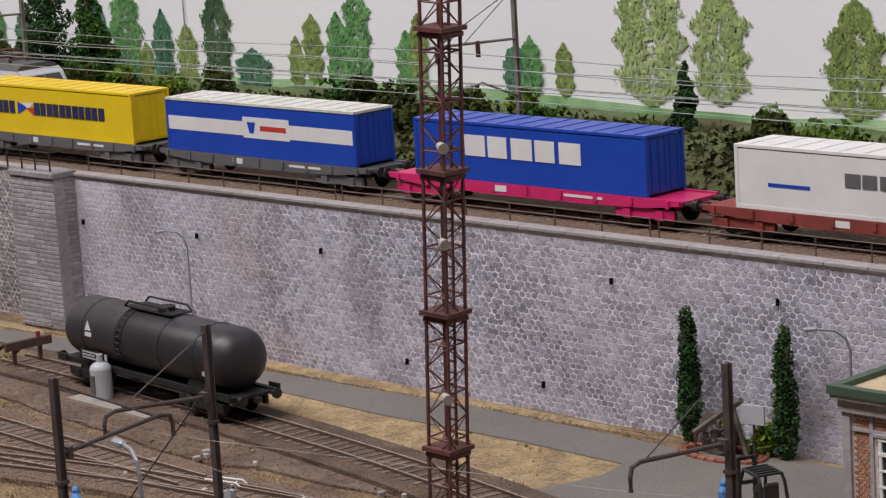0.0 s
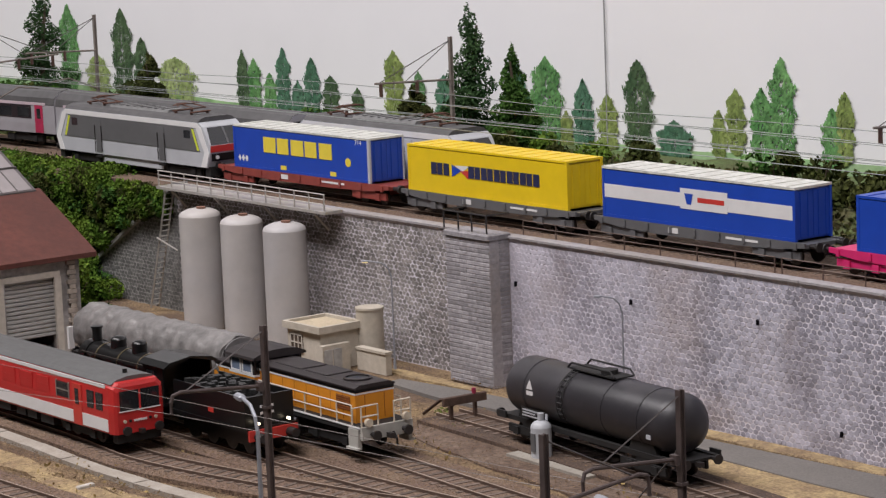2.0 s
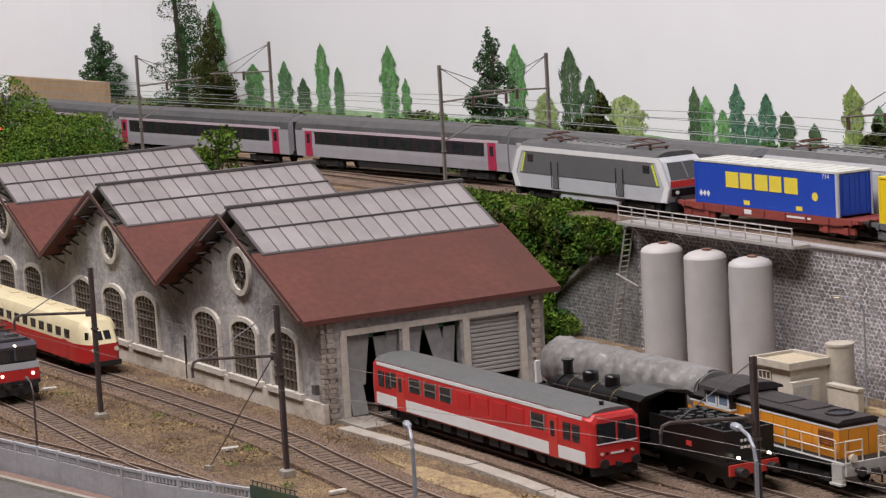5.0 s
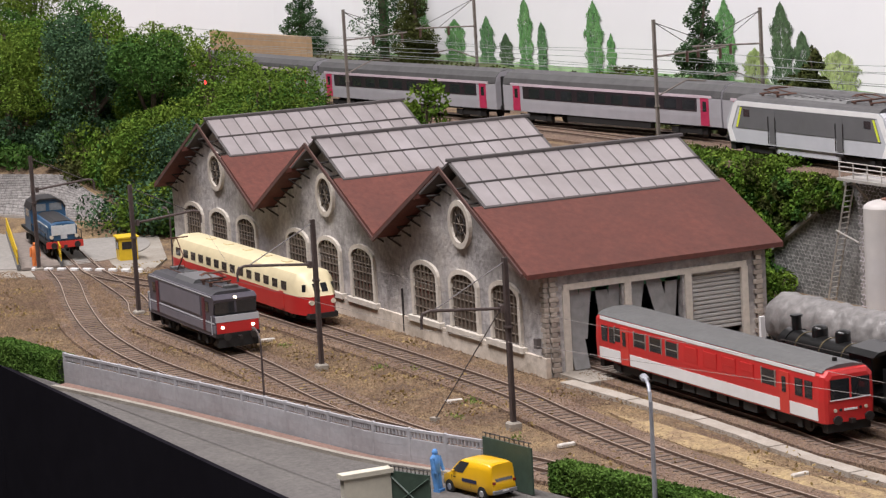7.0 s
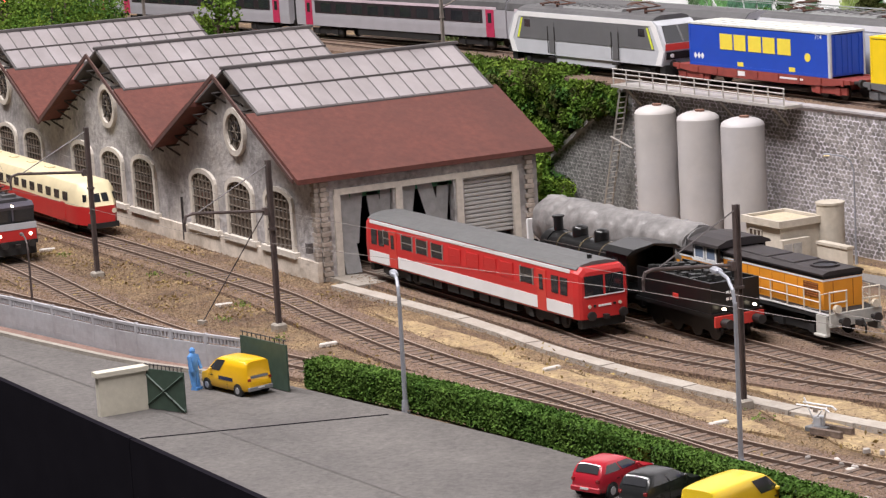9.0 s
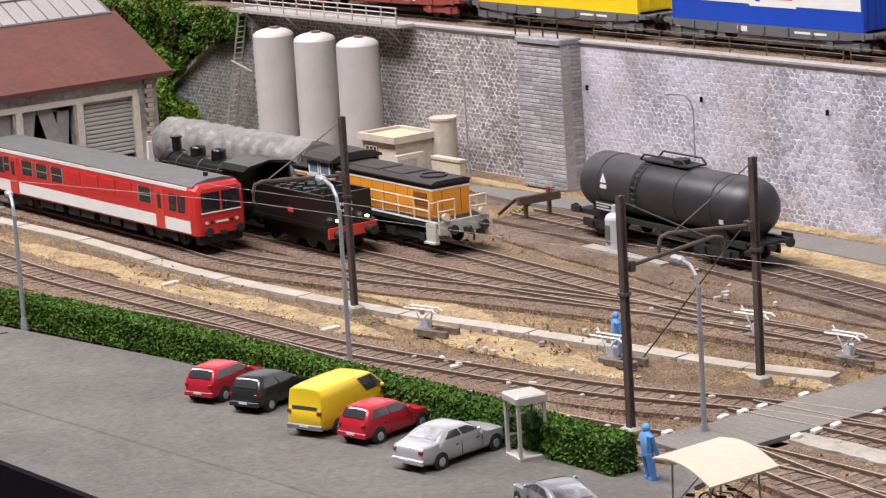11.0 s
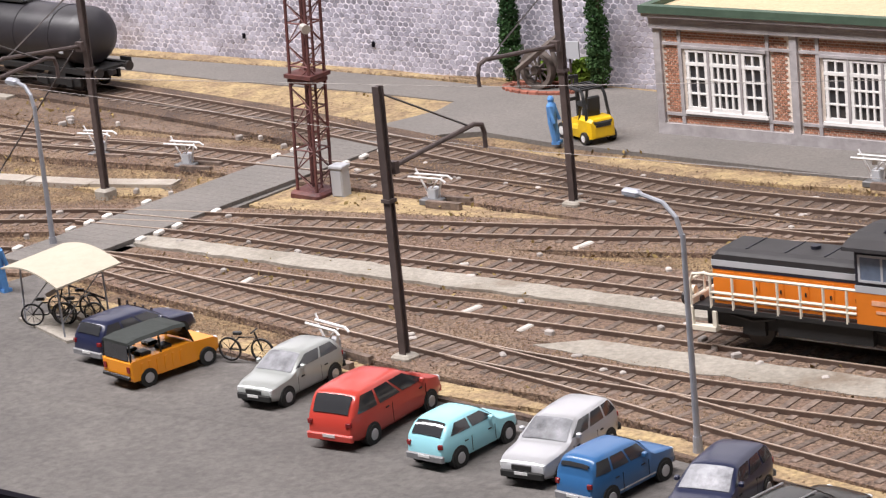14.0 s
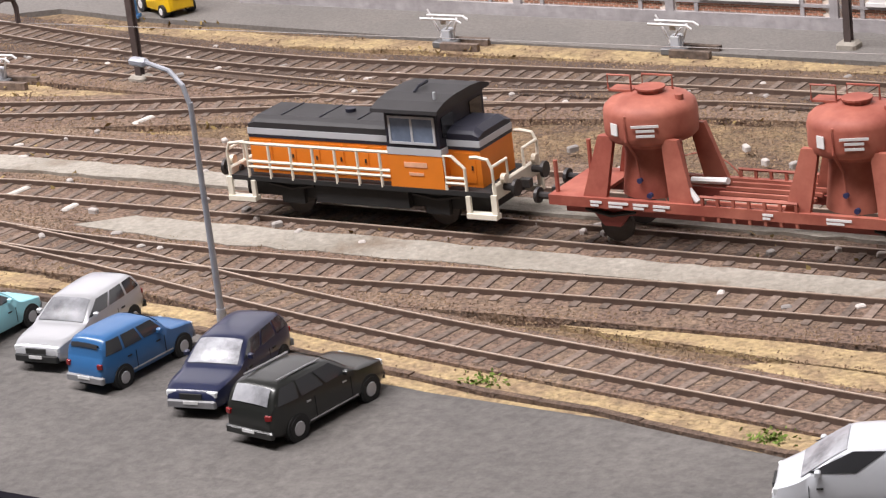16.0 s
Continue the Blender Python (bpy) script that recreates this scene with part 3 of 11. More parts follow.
track([(-6.9, -1.52), (-4.6, -1.53), (-2.9, -1.6), (-1.9, -1.67), (-0.9, -1.73)], LAY, lift=0.01)
track([(-3.5, -0.76), (-2.8, -0.8), (-2.1, -0.87), (-1.4, -0.93), (-0.3, -1.08), (0.9, -1.32), (1.74, -1.46), (2.7, -1.53), (4.4, -1.44), (6, -1.44)], "rusty siding in dark oil-stained gravel", lift=0.012, ballast=BALLAST_DARK)
track([(0.25, -2.66), (0.9, -2.6), (1.7, -2.59), (3.0, -2.54), (9.5, -2.36)], LAY, lift=0.004)
track([(0.7, -3.1), (1.25, -3.19), (2.05, -3.29), (3.2, -3.46), (4.3, -3.66), (5.6, -3.81), (9.5, -4.2)], LAY, lift=0.006, single=(1.2, 7.0), width=0.135)
track([(2.3, -3.33), (3.0, -3.41), (4.0, -3.385), (5.3, -3.27), (9.5, -2.98)], LAY, lift=0.008)
UP = 0.8
track([(-19.5, -1.1, UP), (-17, -0.5, UP), (-15, -0.12, UP), (-12.5, 0.2, UP), (-10.5, 0.28, UP), (-8, 0.34, UP), (-6, 0.39, UP), (-3, 0.4, UP), (3, 0.4, UP), (9.5, 0.4, UP)], "main line track in brown ballast above the wall", width=0.3)
track([(-21, -0.75, UP), (-19, -0.3, UP), (-15.8, -0.05, UP), (-13.3, 0.28, UP), (-10.8, 0.62, UP), (-8.7, 0.74, UP), (-7, 0.78, UP), (-3, 0.79, UP), (9.5, 0.79, UP)], "second main line track in brown ballast above the wall", lift=0.004, width=0.28)
# timber boards of the crossing
crossing = thing("crossing", "grey planked track crossing with white edge markers", "crossing", kind="structure")
for y in np.arange(-3.2, -1.25, 0.05):
    Geo().cbox((0.52, y, 0.009), (0.34, 0.0492, 0.05), 0.004 * (rng.random() - 0.5), 0.0008).ob("plank", ROAD, crossing)
for y in (-3.1, -2.82, -2.72, -2.62, -2.4, -1.62, -1.5, -1.38):
    for x in (0.325, 0.72):
        Geo().cbox((x, y, 0.033), (0.026, 0.05, 0.014), 0.2, 0.004).ob("marker", mat("white_marker_paint", (0.75, 0.72, 0.68), 0.7), crossing)

# ---- backdrop with painted trees ----
def backdrop_y(x):
    return 2.0 if x > -19 else 2.0 - ((-19 - x) / 2.0) ** 2 * 1.2


bd = Geo()
bx = [10 - 0.5 * i for i in range(59)] + [-19 - 0.3 * i for i in range(1, 14)]
bd.loft([[(x, backdrop_y(x), 0.6), (x, backdrop_y(x) + 0.08, 0.6), (x, backdrop_y(x) + 0.08, 7.0), (x, backdrop_y(x), 7.0)] for x in bx])
backdrop = tagged(bd.ob("backdrop", BACKDROP), "white backdrop board with painted poplars and meadows", "backdrop", kind="structure")
GREENS = [mat("painted_green_%s" % n, c, 0.95, var=0.4, scale=260, bump=0, second=c2, mix_scale=45, mix_soft=0.16, island=0.35) for n, c, c2 in (("dark", (0.042, 0.095, 0.038), (0.1, 0.17, 0.075)), ("mid", (0.06, 0.17, 0.06), (0.14, 0.3, 0.12)), ("bright", (0.085, 0.26, 0.075), (0.2, 0.42, 0.15)), ("yellow", (0.17, 0.25, 0.06), (0.34, 0.42, 0.13)), ("teal", (0.05, 0.15, 0.085), (0.12, 0.27, 0.165)), ("pale", (0.28, 0.39, 0.12), (0.46, 0.55, 0.24)))]
MEADOW = mat("painted_meadow", (0.2, 0.38, 0.15), 0.95, var=0.25, scale=60, bump=0, second=(0.38, 0.55, 0.3), mix_scale=16)
hill = []
for i in range(0, 261):
    x = 8 - 0.12 * i
    hill.append((x, 1.07 + 0.05 * noise.noise((x * 0.5, 0, 0)) + 0.02 * noise.noise((x * 2.3, 1, 0)) + (0.0 if x > -16 else -0.02)))
Geo().prism(hill + [(hill[-1][0], 0.7), (hill[0][0], 0.7)], 1.9965, 1.9985, "y").ob("painted_meadow", MEADOW, backdrop)


def painted_tree(x, z0, h, w, m, seed, y=1.975):
    """A flat tree painted with many overlapping brush dabs."""
    r = random.Random(seed)
    g = Geo()
    full = r.uniform(0.5, 0.75)
    n = int(600 + 6500 * h * w)
    for i in range(n):
        t = r.random() ** 0.85
        body = min(1.0, (t / 0.12) ** 0.6) * (1.0 if t < full else max(0.0, 1 - ((t - full) / (1 - full)) ** 2.2)) * (0.9 + 0.15 * math.sin(t * 23 + seed))
        cx, cz = x + w / 2 * 0.92 * body * r.choice((-1, 1)) * r.random() ** 0.75 * r.uniform(0.82, 1.2), z0 + h * (0.01 + 0.97 * t)
        s, tall, a = r.uniform(0.0035, 0.0085), r.uniform(1.2, 2.6), r.uniform(-0.6, 0.6)
        yy = y - 0.00006 * (i % 90)
        g.add([(cx + s * math.cos(q) * math.cos(a) - s * tall * math.sin(q) * math.sin(a), yy, cz + s * math.cos(q) * math.sin(a) + s * tall * math.sin(q) * math.cos(a)) for q in (0, 1.0, 2.1, 3.14, 4.2, 5.3)], [tuple(range(5, -1, -1))])
    g.ob("painted_tree", m, backdrop)


k = 0
POPLARS_LEFT = ((-19.04, 1.29, 0.51, 0.30, 1), (-18.16, 1.05, 1.03, 0.49, 2), (-17.29, 0.92, 0.52, 0.48, 2), (-16.57, 0.93, 0.56, 0.36, 1), (-16.16, 0.94, 0.39, 0.32, 0), (-15.74, 0.93, 0.75, 0.32, 2), (-15.40, 0.94, 0.52, 0.21, 1), (-14.37, 0.95, 0.74, 0.37, 2), (-14.07, 0.96, 0.43, 0.19, 2), (-12.11, 1.00, 0.75, 0.35, 2), (-11.25, 0.99, 0.75, 0.34, 0), (-10.95, 0.99, 0.52, 0.29, 0), (-10.45, 1.01, 0.36, 0.63, 5), (-11.65, 0.97, 0.38, 0.40, 5), (-9.49, 1.00, 0.47, 0.18, 0), (-9.33, 1.01, 0.40, 0.18, 2))
POPLARS_MID = ((-8.95, 1.01, 0.50, 0.21, 4), (-9.13, 1.00, 0.31, 0.17, 2), (-8.58, 1.01, 0.44, 0.23, 4), (-8.34, 1.01, 0.32, 0.21, 0), (-7.57, 1.00, 0.55, 0.25, 3), (-8.76, 1.01, 0.26, 0.17, 4), (-8.01, 1.01, 0.24, 0.14, 0), (-7.28, 1.04, 0.37, 0.15, 1), (-7.0, 0.97, 0.43, 0.22, 4), (-6.22, 0.88, 0.65, 0.30, 4), (-5.91, 0.93, 0.65, 0.35, 2), (-5.71, 0.96, 0.27, 0.14, 3), (-5.54, 0.99, 0.46, 0.22, 4), (-5.30, 0.99, 0.37, 0.20, 3), (-5.01, 1.00, 0.60, 0.29, 0), (-4.68, 1.01, 0.22, 0.34, 4))
POPLARS_RIGHT = ((-4.29, 1.03, 0.29, 0.14, 3), (-4.14, 1.06, 0.40, 0.18, 3), (-3.92, 1.03, 0.45, 0.19, 2), (-3.75, 1.05, 0.62, 0.24, 2), (-3.34, 1.05, 0.34, 0.18, 2), (-3.24, 1.06, 0.43, 0.15, 3), (-2.48, 1.06, 0.28, 0.21, 4), (-2.37, 1.07, 0.32, 0.17, 2), (-2.13, 1.08, 0.28, 0.14, 3), (-1.52, 1.06, 0.72, 0.49, 5), (-1.05, 1.09, 0.60, 0.39, 5), (-0.2, 1.06, 0.6, 0.4, 3), (0.5, 1.06, 0.5, 0.3, 2), (1.2, 1.06, 0.7, 0.4, 5), (2.0, 1.06, 0.5, 0.3, 4))
for x, z0, h, w, c in POPLARS_LEFT + POPLARS_MID + POPLARS_RIGHT:
    painted_tree(x, z0, h, w * 0.95, GREENS[c], k, 1.9945 - 0.0008 * (k % 8))
    k += 1
Geo().box(-5.312, -5.304, 1.985, 1.9905, 1.05, 4.5).ob("seam_line", mat("grey_backdrop_seam", (0.3, 0.3, 0.31), 0.9, var=0.1), backdrop, "thin grey upright line on the backdrop")

# ---- engine shed ----
PLASTER = mat("grey_stained_plaster", (0.46, 0.435, 0.43), 0.95, var=0.3, scale=260, bump=0.8, second=(0.25, 0.235, 0.235), mix_scale=26, mix_at=0.5, mix_soft=0.13, patches=(((0.12, 0.108, 0.105), 15, 0.62, 0.1, 0.65), ((0.56, 0.5, 0.44), 18, 0.62, 0.1, 0.6)))
PLINTH = mat("pale_plinth", (0.58, 0.51, 0.44), 0.95, var=0.14, scale=250, bump=0.4, second=(0.36, 0.31, 0.26), mix_scale=35)
ROOFTILE = mat("brown_red_roof", (0.09, 0.024, 0.017), 0.8, var=0.2, scale=220, bump=0.3, second=(0.135, 0.04, 0.029), mix_scale=9, mix_soft=0.22, patches=(((0.055, 0.022, 0.018), 7, 0.6, 0.12, 0.6),))
SKYLIGHT = mat("hazy_roof_glazing", (0.33, 0.3, 0.31), 0.35, var=0.1, scale=60, bump=0, random_ob=0.16, second=(0.27, 0.24, 0.24), mix_scale=20, mix_soft=0.2)
FRAMEGREY = mat("grey_glazing_bar", (0.09, 0.08, 0.08), 0.6, var=0.1)
STUCCO = mat("pale_window_surround", (0.56, 0.51, 0.45), 0.9, var=0.12, scale=300, bump=0.3)
DARKGLASS = glass("dark_window_glass", (0.075, 0.056, 0.045), 0.25)
BARBROWN = mat("dusty_brown_bar", (0.16, 0.13, 0.105), 0.7, var=0.2)
IRON = mat("black_iron", (0.035, 0.03, 0.03), 0.6, 0.2, var=0.2)
QUOIN = mat("brick_quoin", (0.43, 0.37, 0.32), 0.9, var=0.25, scale=300, bump=0.3, random_ob=0.35)
WOODGREY = mat("grey_door_boards", (0.25, 0.245, 0.245), 0.8, var=0.14, scale=200, bump=0.3)
SHUTTER = mat("grey_roller_shutter", (0.42, 0.41, 0.4), 0.6, 0.1, var=0.08)
# The gloom of the shed interior is put into this floor colour.
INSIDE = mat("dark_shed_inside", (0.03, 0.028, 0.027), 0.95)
SHED_Y0, SHED_Y1, SHED_X, BAY, EAVE, APEX = -2.68, -1.18, -6.57, 2.1, 0.6, 1.13


def arch(cx, z0, z1, w, rise, n=8):
    top = [(cx + w / 2 * math.cos(math.pi * i / n), z1 - rise + rise * math.sin(math.pi * i / n)) for i in range(n + 1)]
    return [(cx + w / 2, z0)] + top + [(cx - w / 2, z0)]


def arched_window(shed, cx):
    win = Geo().prism(arch(cx, 0.15, 0.49, 0.34, 0.07), SHED_Y0 - 0.004, SHED_Y0 + 0.02, "y").ob("window", DARKGLASS, shed, "tall arched window with dark panes and bars")
    outer, inner = arch(cx, 0.13, 0.518, 0.405, 0.085), arch(cx, 0.15, 0.49, 0.34, 0.07)
    g = Geo().loft([[(o[0], SHED_Y0 - 0.02, o[1]), (o[0], SHED_Y0 + 0.005, o[1]), (q[0], SHED_Y0 + 0.005, q[1]), (q[0], SHED_Y0 - 0.02, q[1])] for o, q in zip(outer, inner)])
    g.ob("surround", STUCCO, win)
    Geo().box(cx - 0.24, cx + 0.24, SHED_Y0 - 0.035, SHED_Y0 + 0.005, 0.11, 0.145).ob("sill", STUCCO, win)
    for i in range(1, 6):
        x = cx - 0.17 + 0.34 * i / 6
        Geo().box(x - 0.003, x + 0.003, SHED_Y0 - 0.012, SHED_Y0 - 0.004, 0.15, 0.475).ob("glazing_bar", BARBROWN, win)
    for z in (0.21, 0.27, 0.33, 0.39, 0.44):
        Geo().box(cx - 0.168, cx + 0.168, SHED_Y0 - 0.011, SHED_Y0 - 0.004, z - 0.003, z + 0.003).ob("glazing_bar", BARBROWN, win)


def build_shed():
    shed = thing("engine_shed", "stone engine shed with three red-roofed gables and glazed ridges", "engine shed")
    depth = SHED_Y1 - SHED_Y0
    for b in range(3):
        x1 = SHED_X - b * BAY
        x0, xm = x1 - BAY, x1 - BAY / 2
        Geo().prism([(x0, 0), (x1, 0), (x1, EAVE), (xm, APEX - 0.02), (x0, EAVE)], SHED_Y0, SHED_Y0 + 0.06, "y").ob("gable_wall", PLASTER, shed, "grey stained plaster gable")
        Geo().prism([(x0, 0), (x1, 0), (x1, EAVE), (xm, APEX - 0.02), (x0, EAVE)], SHED_Y1 - 0.06, SHED_Y1, "y").ob("rear_wall", PLASTER, shed)
        Geo().box(x0, x1 + (0.02 if b == 0 else 0), SHED_Y0 - 0.022, SHED_Y0 + 0.01, 0, 0.12).ob("plinth", PLINTH, shed)
        for k in (-0.56, 0.0, 0.56):
            arched_window(shed, xm + k)
        # round window
        rw = Geo().ring_band((xm, 0, 0.8), 0.0, 0.12, SHED_Y0 - 0.006, SHED_Y0 + 0.01, 24).ob("round_window", DARKGLASS, shed)
        Geo().ring_band((xm, 0, 0.8), 0.115, 0.15, SHED_Y0 - 0.024, SHED_Y0 + 0.005, 28).ob("surround", STUCCO, rw)
        for t in range(4):
            a = math.pi * t / 4
            Geo().tube([(xm - 0.115 * math.cos(a), SHED_Y0 - 0.01, 0.8 - 0.115 * math.sin(a)), (xm + 0.115 * math.cos(a), SHED_Y0 - 0.01, 0.8 + 0.115 * math.sin(a))], 0.004, 4).ob("glazing_bar", BARBROWN, rw)
        Geo().ring_band((xm, 0, 0.8), 0.055, 0.065, SHED_Y0 - 0.014, SHED_Y0 - 0.004, 16).ob("glazing_ring", IRON, rw)
        # roof slopes with overhang, glazed near the ridge
        slope = (APEX - EAVE) / (BAY / 2)
        for s in (1, -1):
            over = 0.05 if (b == 0 and s == 1) or (b == 2 and s == -1) else 0.0
            xe, ze = xm + s * (BAY / 2 + over), EAVE - slope * over + 0.02
            xg, zg = xm + s * 0.44, APEX + 0.02 - slope * 0.44
            Geo().prism([(xe, ze), (xg, zg), (xg, zg + 0.03), (xe, ze + 0.03)], SHED_Y0 - 0.13, SHED_Y1 + 0.1, "y").ob("roof", ROOFTILE, shed, "plain brown-red roof slope")
            xr, zr = xm - s * 0.0, APEX + 0.055
            xs_, zs_ = xm + s * 0.47, APEX + 0.055 - slope * 0.47
            n = 15
            for i in range(n):
                for j in range(2):
                    ya, yb = SHED_Y0 - 0.06 + (depth + 0.1) * (i + 0.05) / n, SHED_Y0 - 0.06 + (depth + 0.1) * (i + 0.95) / n
                    ta, tb = (j + 0.035) / 2, (j + 0.965) / 2
                    pa, pb = (xr + (xs_ - xr) * ta, zr + (zs_ - zr) * ta), (xr + (xs_ - xr) * tb, zr + (zs_ - zr) * tb)
                    Geo().prism([pa, pb, (pb[0], pb[1] + 0.008), (pa[0], pa[1] + 0.008)], ya, yb, "y").ob("pane", SKYLIGHT, shed)
            xp, zp = (xr + xs_) / 2, (zr + zs_) / 2
            Geo().prism([(xp - 0.008, zp + 0.003), (xp + 0.008, zp + 0.003), (xp + 0.008, zp + 0.016), (xp - 0.008, zp + 0.016)], SHED_Y0 - 0.065, SHED_Y1 + 0.055, "y").ob("purlin", FRAMEGREY, shed)
            Geo().prism([(xr, zr - 0.012), (xs_, zs_ - 0.012), (xs_, zs_ + 0.003), (xr, zr + 0.003)], SHED_Y0 - 0.07, SHED_Y1 + 0.06, "y").ob("glazing_frame", FRAMEGREY, shed)
        Geo().cbox((xm, (SHED_Y0 + SHED_Y1) / 2, APEX + 0.07), (0.03, depth + 0.16, 0.02), 0, 0.004).ob("ridge", FRAMEGREY, shed)
        # bargeboard brackets under the verge
        for s in (1, -1):
            for i in range(6):
                t = 0.12 + 0.15 * i
                x, z = xm + s * (BAY / 2) * t, APEX - 0.03 - slope * (BAY / 2) * t
                Geo().tube([(x, SHED_Y0, z - 0.07), (x, SHED_Y0 - 0.06, z - 0.025), (x, SHED_Y0 - 0.095, z), (x, SHED_Y0, z)], 0.0065, 4).ob("bracket", IRON, shed)
            Geo().prism([(xm, APEX + 0.012), (xm + s * BAY / 2, EAVE), (xm + s * BAY / 2, EAVE + 0.026), (xm, APEX + 0.04)], SHED_Y0 - 0.142, SHED_Y0 - 0.131, "y").ob("bargeboard", mat("dark_brown_bargeboard", (0.085, 0.04, 0.034), 0.8), shed)
    Geo().box(SHED_X - 3 * BAY, SHED_X - 3 * BAY + 0.06, SHED_Y0 + 0.06, SHED_Y1 - 0.06, 0, EAVE).ob("side_wall", PLASTER, shed)
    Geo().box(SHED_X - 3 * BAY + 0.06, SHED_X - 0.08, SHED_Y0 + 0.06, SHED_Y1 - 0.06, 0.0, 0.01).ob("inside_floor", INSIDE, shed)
    # door side
    doors = [(-2.53, -2.17), (-2.1, -1.76), (-1.69, -1.35)]
    edges = [SHED_Y0 + 0.06] + [v for d in doors for v in d] + [SHED_Y1 - 0.06]
    for a, b in zip(edges[::2], edges[1::2]):
        Geo().box(SHED_X - 0.06, SHED_X, a, b, 0, 0.52).ob("pier", PLASTER, shed)
    Geo().box(SHED_X - 0.06, SHED_X, SHED_Y0 + 0.06, SHED_Y1 - 0.06, 0.52, EAVE).ob("lintel_wall", PLASTER, shed)
    Geo().box(SHED_X - 0.01, SHED_X + 0.012, -2.56, -1.32, 0.5, 0.535).ob("lintel", STUCCO, shed)
    for y in (-2.545, -2.135, -1.725, -1.335):
        Geo().box(SHED_X - 0.01, SHED_X + 0.012, y - 0.022, y + 0.022, 0.0, 0.5).ob("door_post", STUCCO, shed)
    for y, s in ((-2.64, 1), (-1.23, -1)):
        for r in range(20):
            w = 0.06 if r % 2 else 0.04
            Geo().cbox((SHED_X + 0.004, y + s * w * 0.2, 0.015 + r * 0.0295), (0.03, w, 0.026), 0, 0.003).ob("quoin", QUOIN, shed)
            if s == 1:
                Geo().cbox((SHED_X - w / 2 + 0.01, SHED_Y0 + 0.004, 0.015 + r * 0.0295), (w, 0.03, 0.026), 0, 0.003).ob("quoin", QUOIN, shed)
    shutter = Geo().box(SHED_X - 0.034, SHED_X - 0.031, -1.69, -1.35, 0.14, 0.504).ob("roller_shutter", SHUTTER, shed, "half-raised grey roller shutter")
    for i in range(14):
        z0 = 0.14 + i * 0.026
        Geo().add([(SHED_X - 0.03, y, z) for y in (-1.69, -1.35) for z in (z0, z0 + 0.0255)] + [(SHED_X - 0.018, y, z) for y in (-1.69, -1.35) for z in (z0 + 0.006, z0 + 0.019)], [(0, 2, 6, 4), (4, 6, 7, 5), (5, 7, 3, 1), (0, 1, 3, 2)]).ob("slat", SHUTTER, shutter)
    # broken plank leaves hanging in the open doorways
    for y, w, tilt, z0, out in ((-2.5, 0.1, 4, 0.03, 0.05), (-2.4, 0.08, -10, 0.2, 0.02), (-2.3, 0.08, 8, 0.25, 0.0), (-2.21, 0.07, -4, 0.05, 0.01), (-2.05, 0.09, -12, 0.2, 0.02), (-1.95, 0.1, 15, 0.12, 0.04), (-1.82, 0.08, -6, 0.06, 0.0)):
        g = Geo()
        t = math.radians(tilt)
        rings = []
        for i in range(5):
            z = 0.5 - (0.5 - z0) * i / 4
            yy, xx = y + math.sin(t) * (0.5 - z), SHED_X - 0.03 + out * (i / 4) ** 2
            rings.append([(xx, yy - w / 2, z), (xx + 0.01, yy - w / 2, z), (xx + 0.01, yy + w / 2, z), (xx, yy + w / 2, z)])
        g.loft(rings).ob("curtain_strip", WOODGREY, shed, "buckled grey door leaf strip")
    Geo().box(SHED_X - 0.04, SHED_X - 0.02, -2.53, -1.76, 0.47, 0.5).ob("door_header", mat("green_header", (0.03, 0.16, 0.08), 0.7), shed)
    Geo().tube([(SHED_X - 1.95, SHED_Y0 - 0.02, 0.3), (SHED_X - 1.95, SHED_Y0 - 0.02, 0.02)], 0.008).ob("downpipe", IRON, shed)
    Geo().cbox((SHED_X - 0.06, SHED_Y0 - 0.03, 0.2), (0.04, 0.03, 0.06)).ob("switch_box", FRAMEGREY, shed)


build_shed()

# ---- silos, hut, stairs by the wall ----
SILO = mat("cream_silo_paint", (0.5, 0.465, 0.44), 0.5, var=0.08, scale=60, bump=0.05, second=(0.44, 0.425, 0.44), mix_scale=10, mix_soft=0.2, patches=(((0.36, 0.29, 0.24), 22, 0.66, 0.08, 0.5),))
for i, x in enumerate((-6.73, -6.255, -5.785)):
    silo = thing("silo", "tall cream cylindrical silo with a domed rusty top", "silo", at(x, -0.2), group="silos by the wall")
    Geo().cyl((0, 0, 0), (0, 0, 0.72), 0.132, 32).ob("tank", SILO, silo, smooth=True)
    Geo().dome((0, 0, 0.72), 0.132, 0.05, 32, 5).ob("dome", SILO, silo, smooth=True)
    Geo().cyl((0.02, 0, 0.755), (0.02, 0, 0.778), 0.03, 14).ob("hatch", mat("rust_brown", (0.2, 0.1, 0.07), 0.8, var=0.3), silo)
GALV = mat("pale_galvanised_steel", (0.5, 0.47, 0.44), 0.5, 0.4, var=0.12)
walkw = thing("silo_walkway", "pale steel walkway with a handrail along the silo tops", "walkway", at(-6.4, -0.03, 0.86))
Geo().box(-0.95, 0.95, -0.1, 0.03, -0.03, -0.012).ob("deck", GALV, walkw)
for i in range(13):
    Geo().cyl((-0.93 + 0.155 * i, -0.09, -0.012), (-0.93 + 0.155 * i, -0.09, 0.09), 0.005, 5).ob("post", GALV, walkw)
for z in (0.03, 0.06, 0.09):
    Geo().tube([(-0.94, -0.09, z), (0.94, -0.09, z)], 0.004, 4).ob("rail", GALV, walkw)
for x in (-0.8, -0.3, 0.25, 0.8):
    Geo().tube([(x, 0.03, -0.15), (x, -0.08, -0.03)], 0.007, 4).ob("strut", GALV, walkw)
stair = thing("steel_stair", "narrow pale steel stair climbing to the silo walkway", "stair", at(-7.25, -0.08))
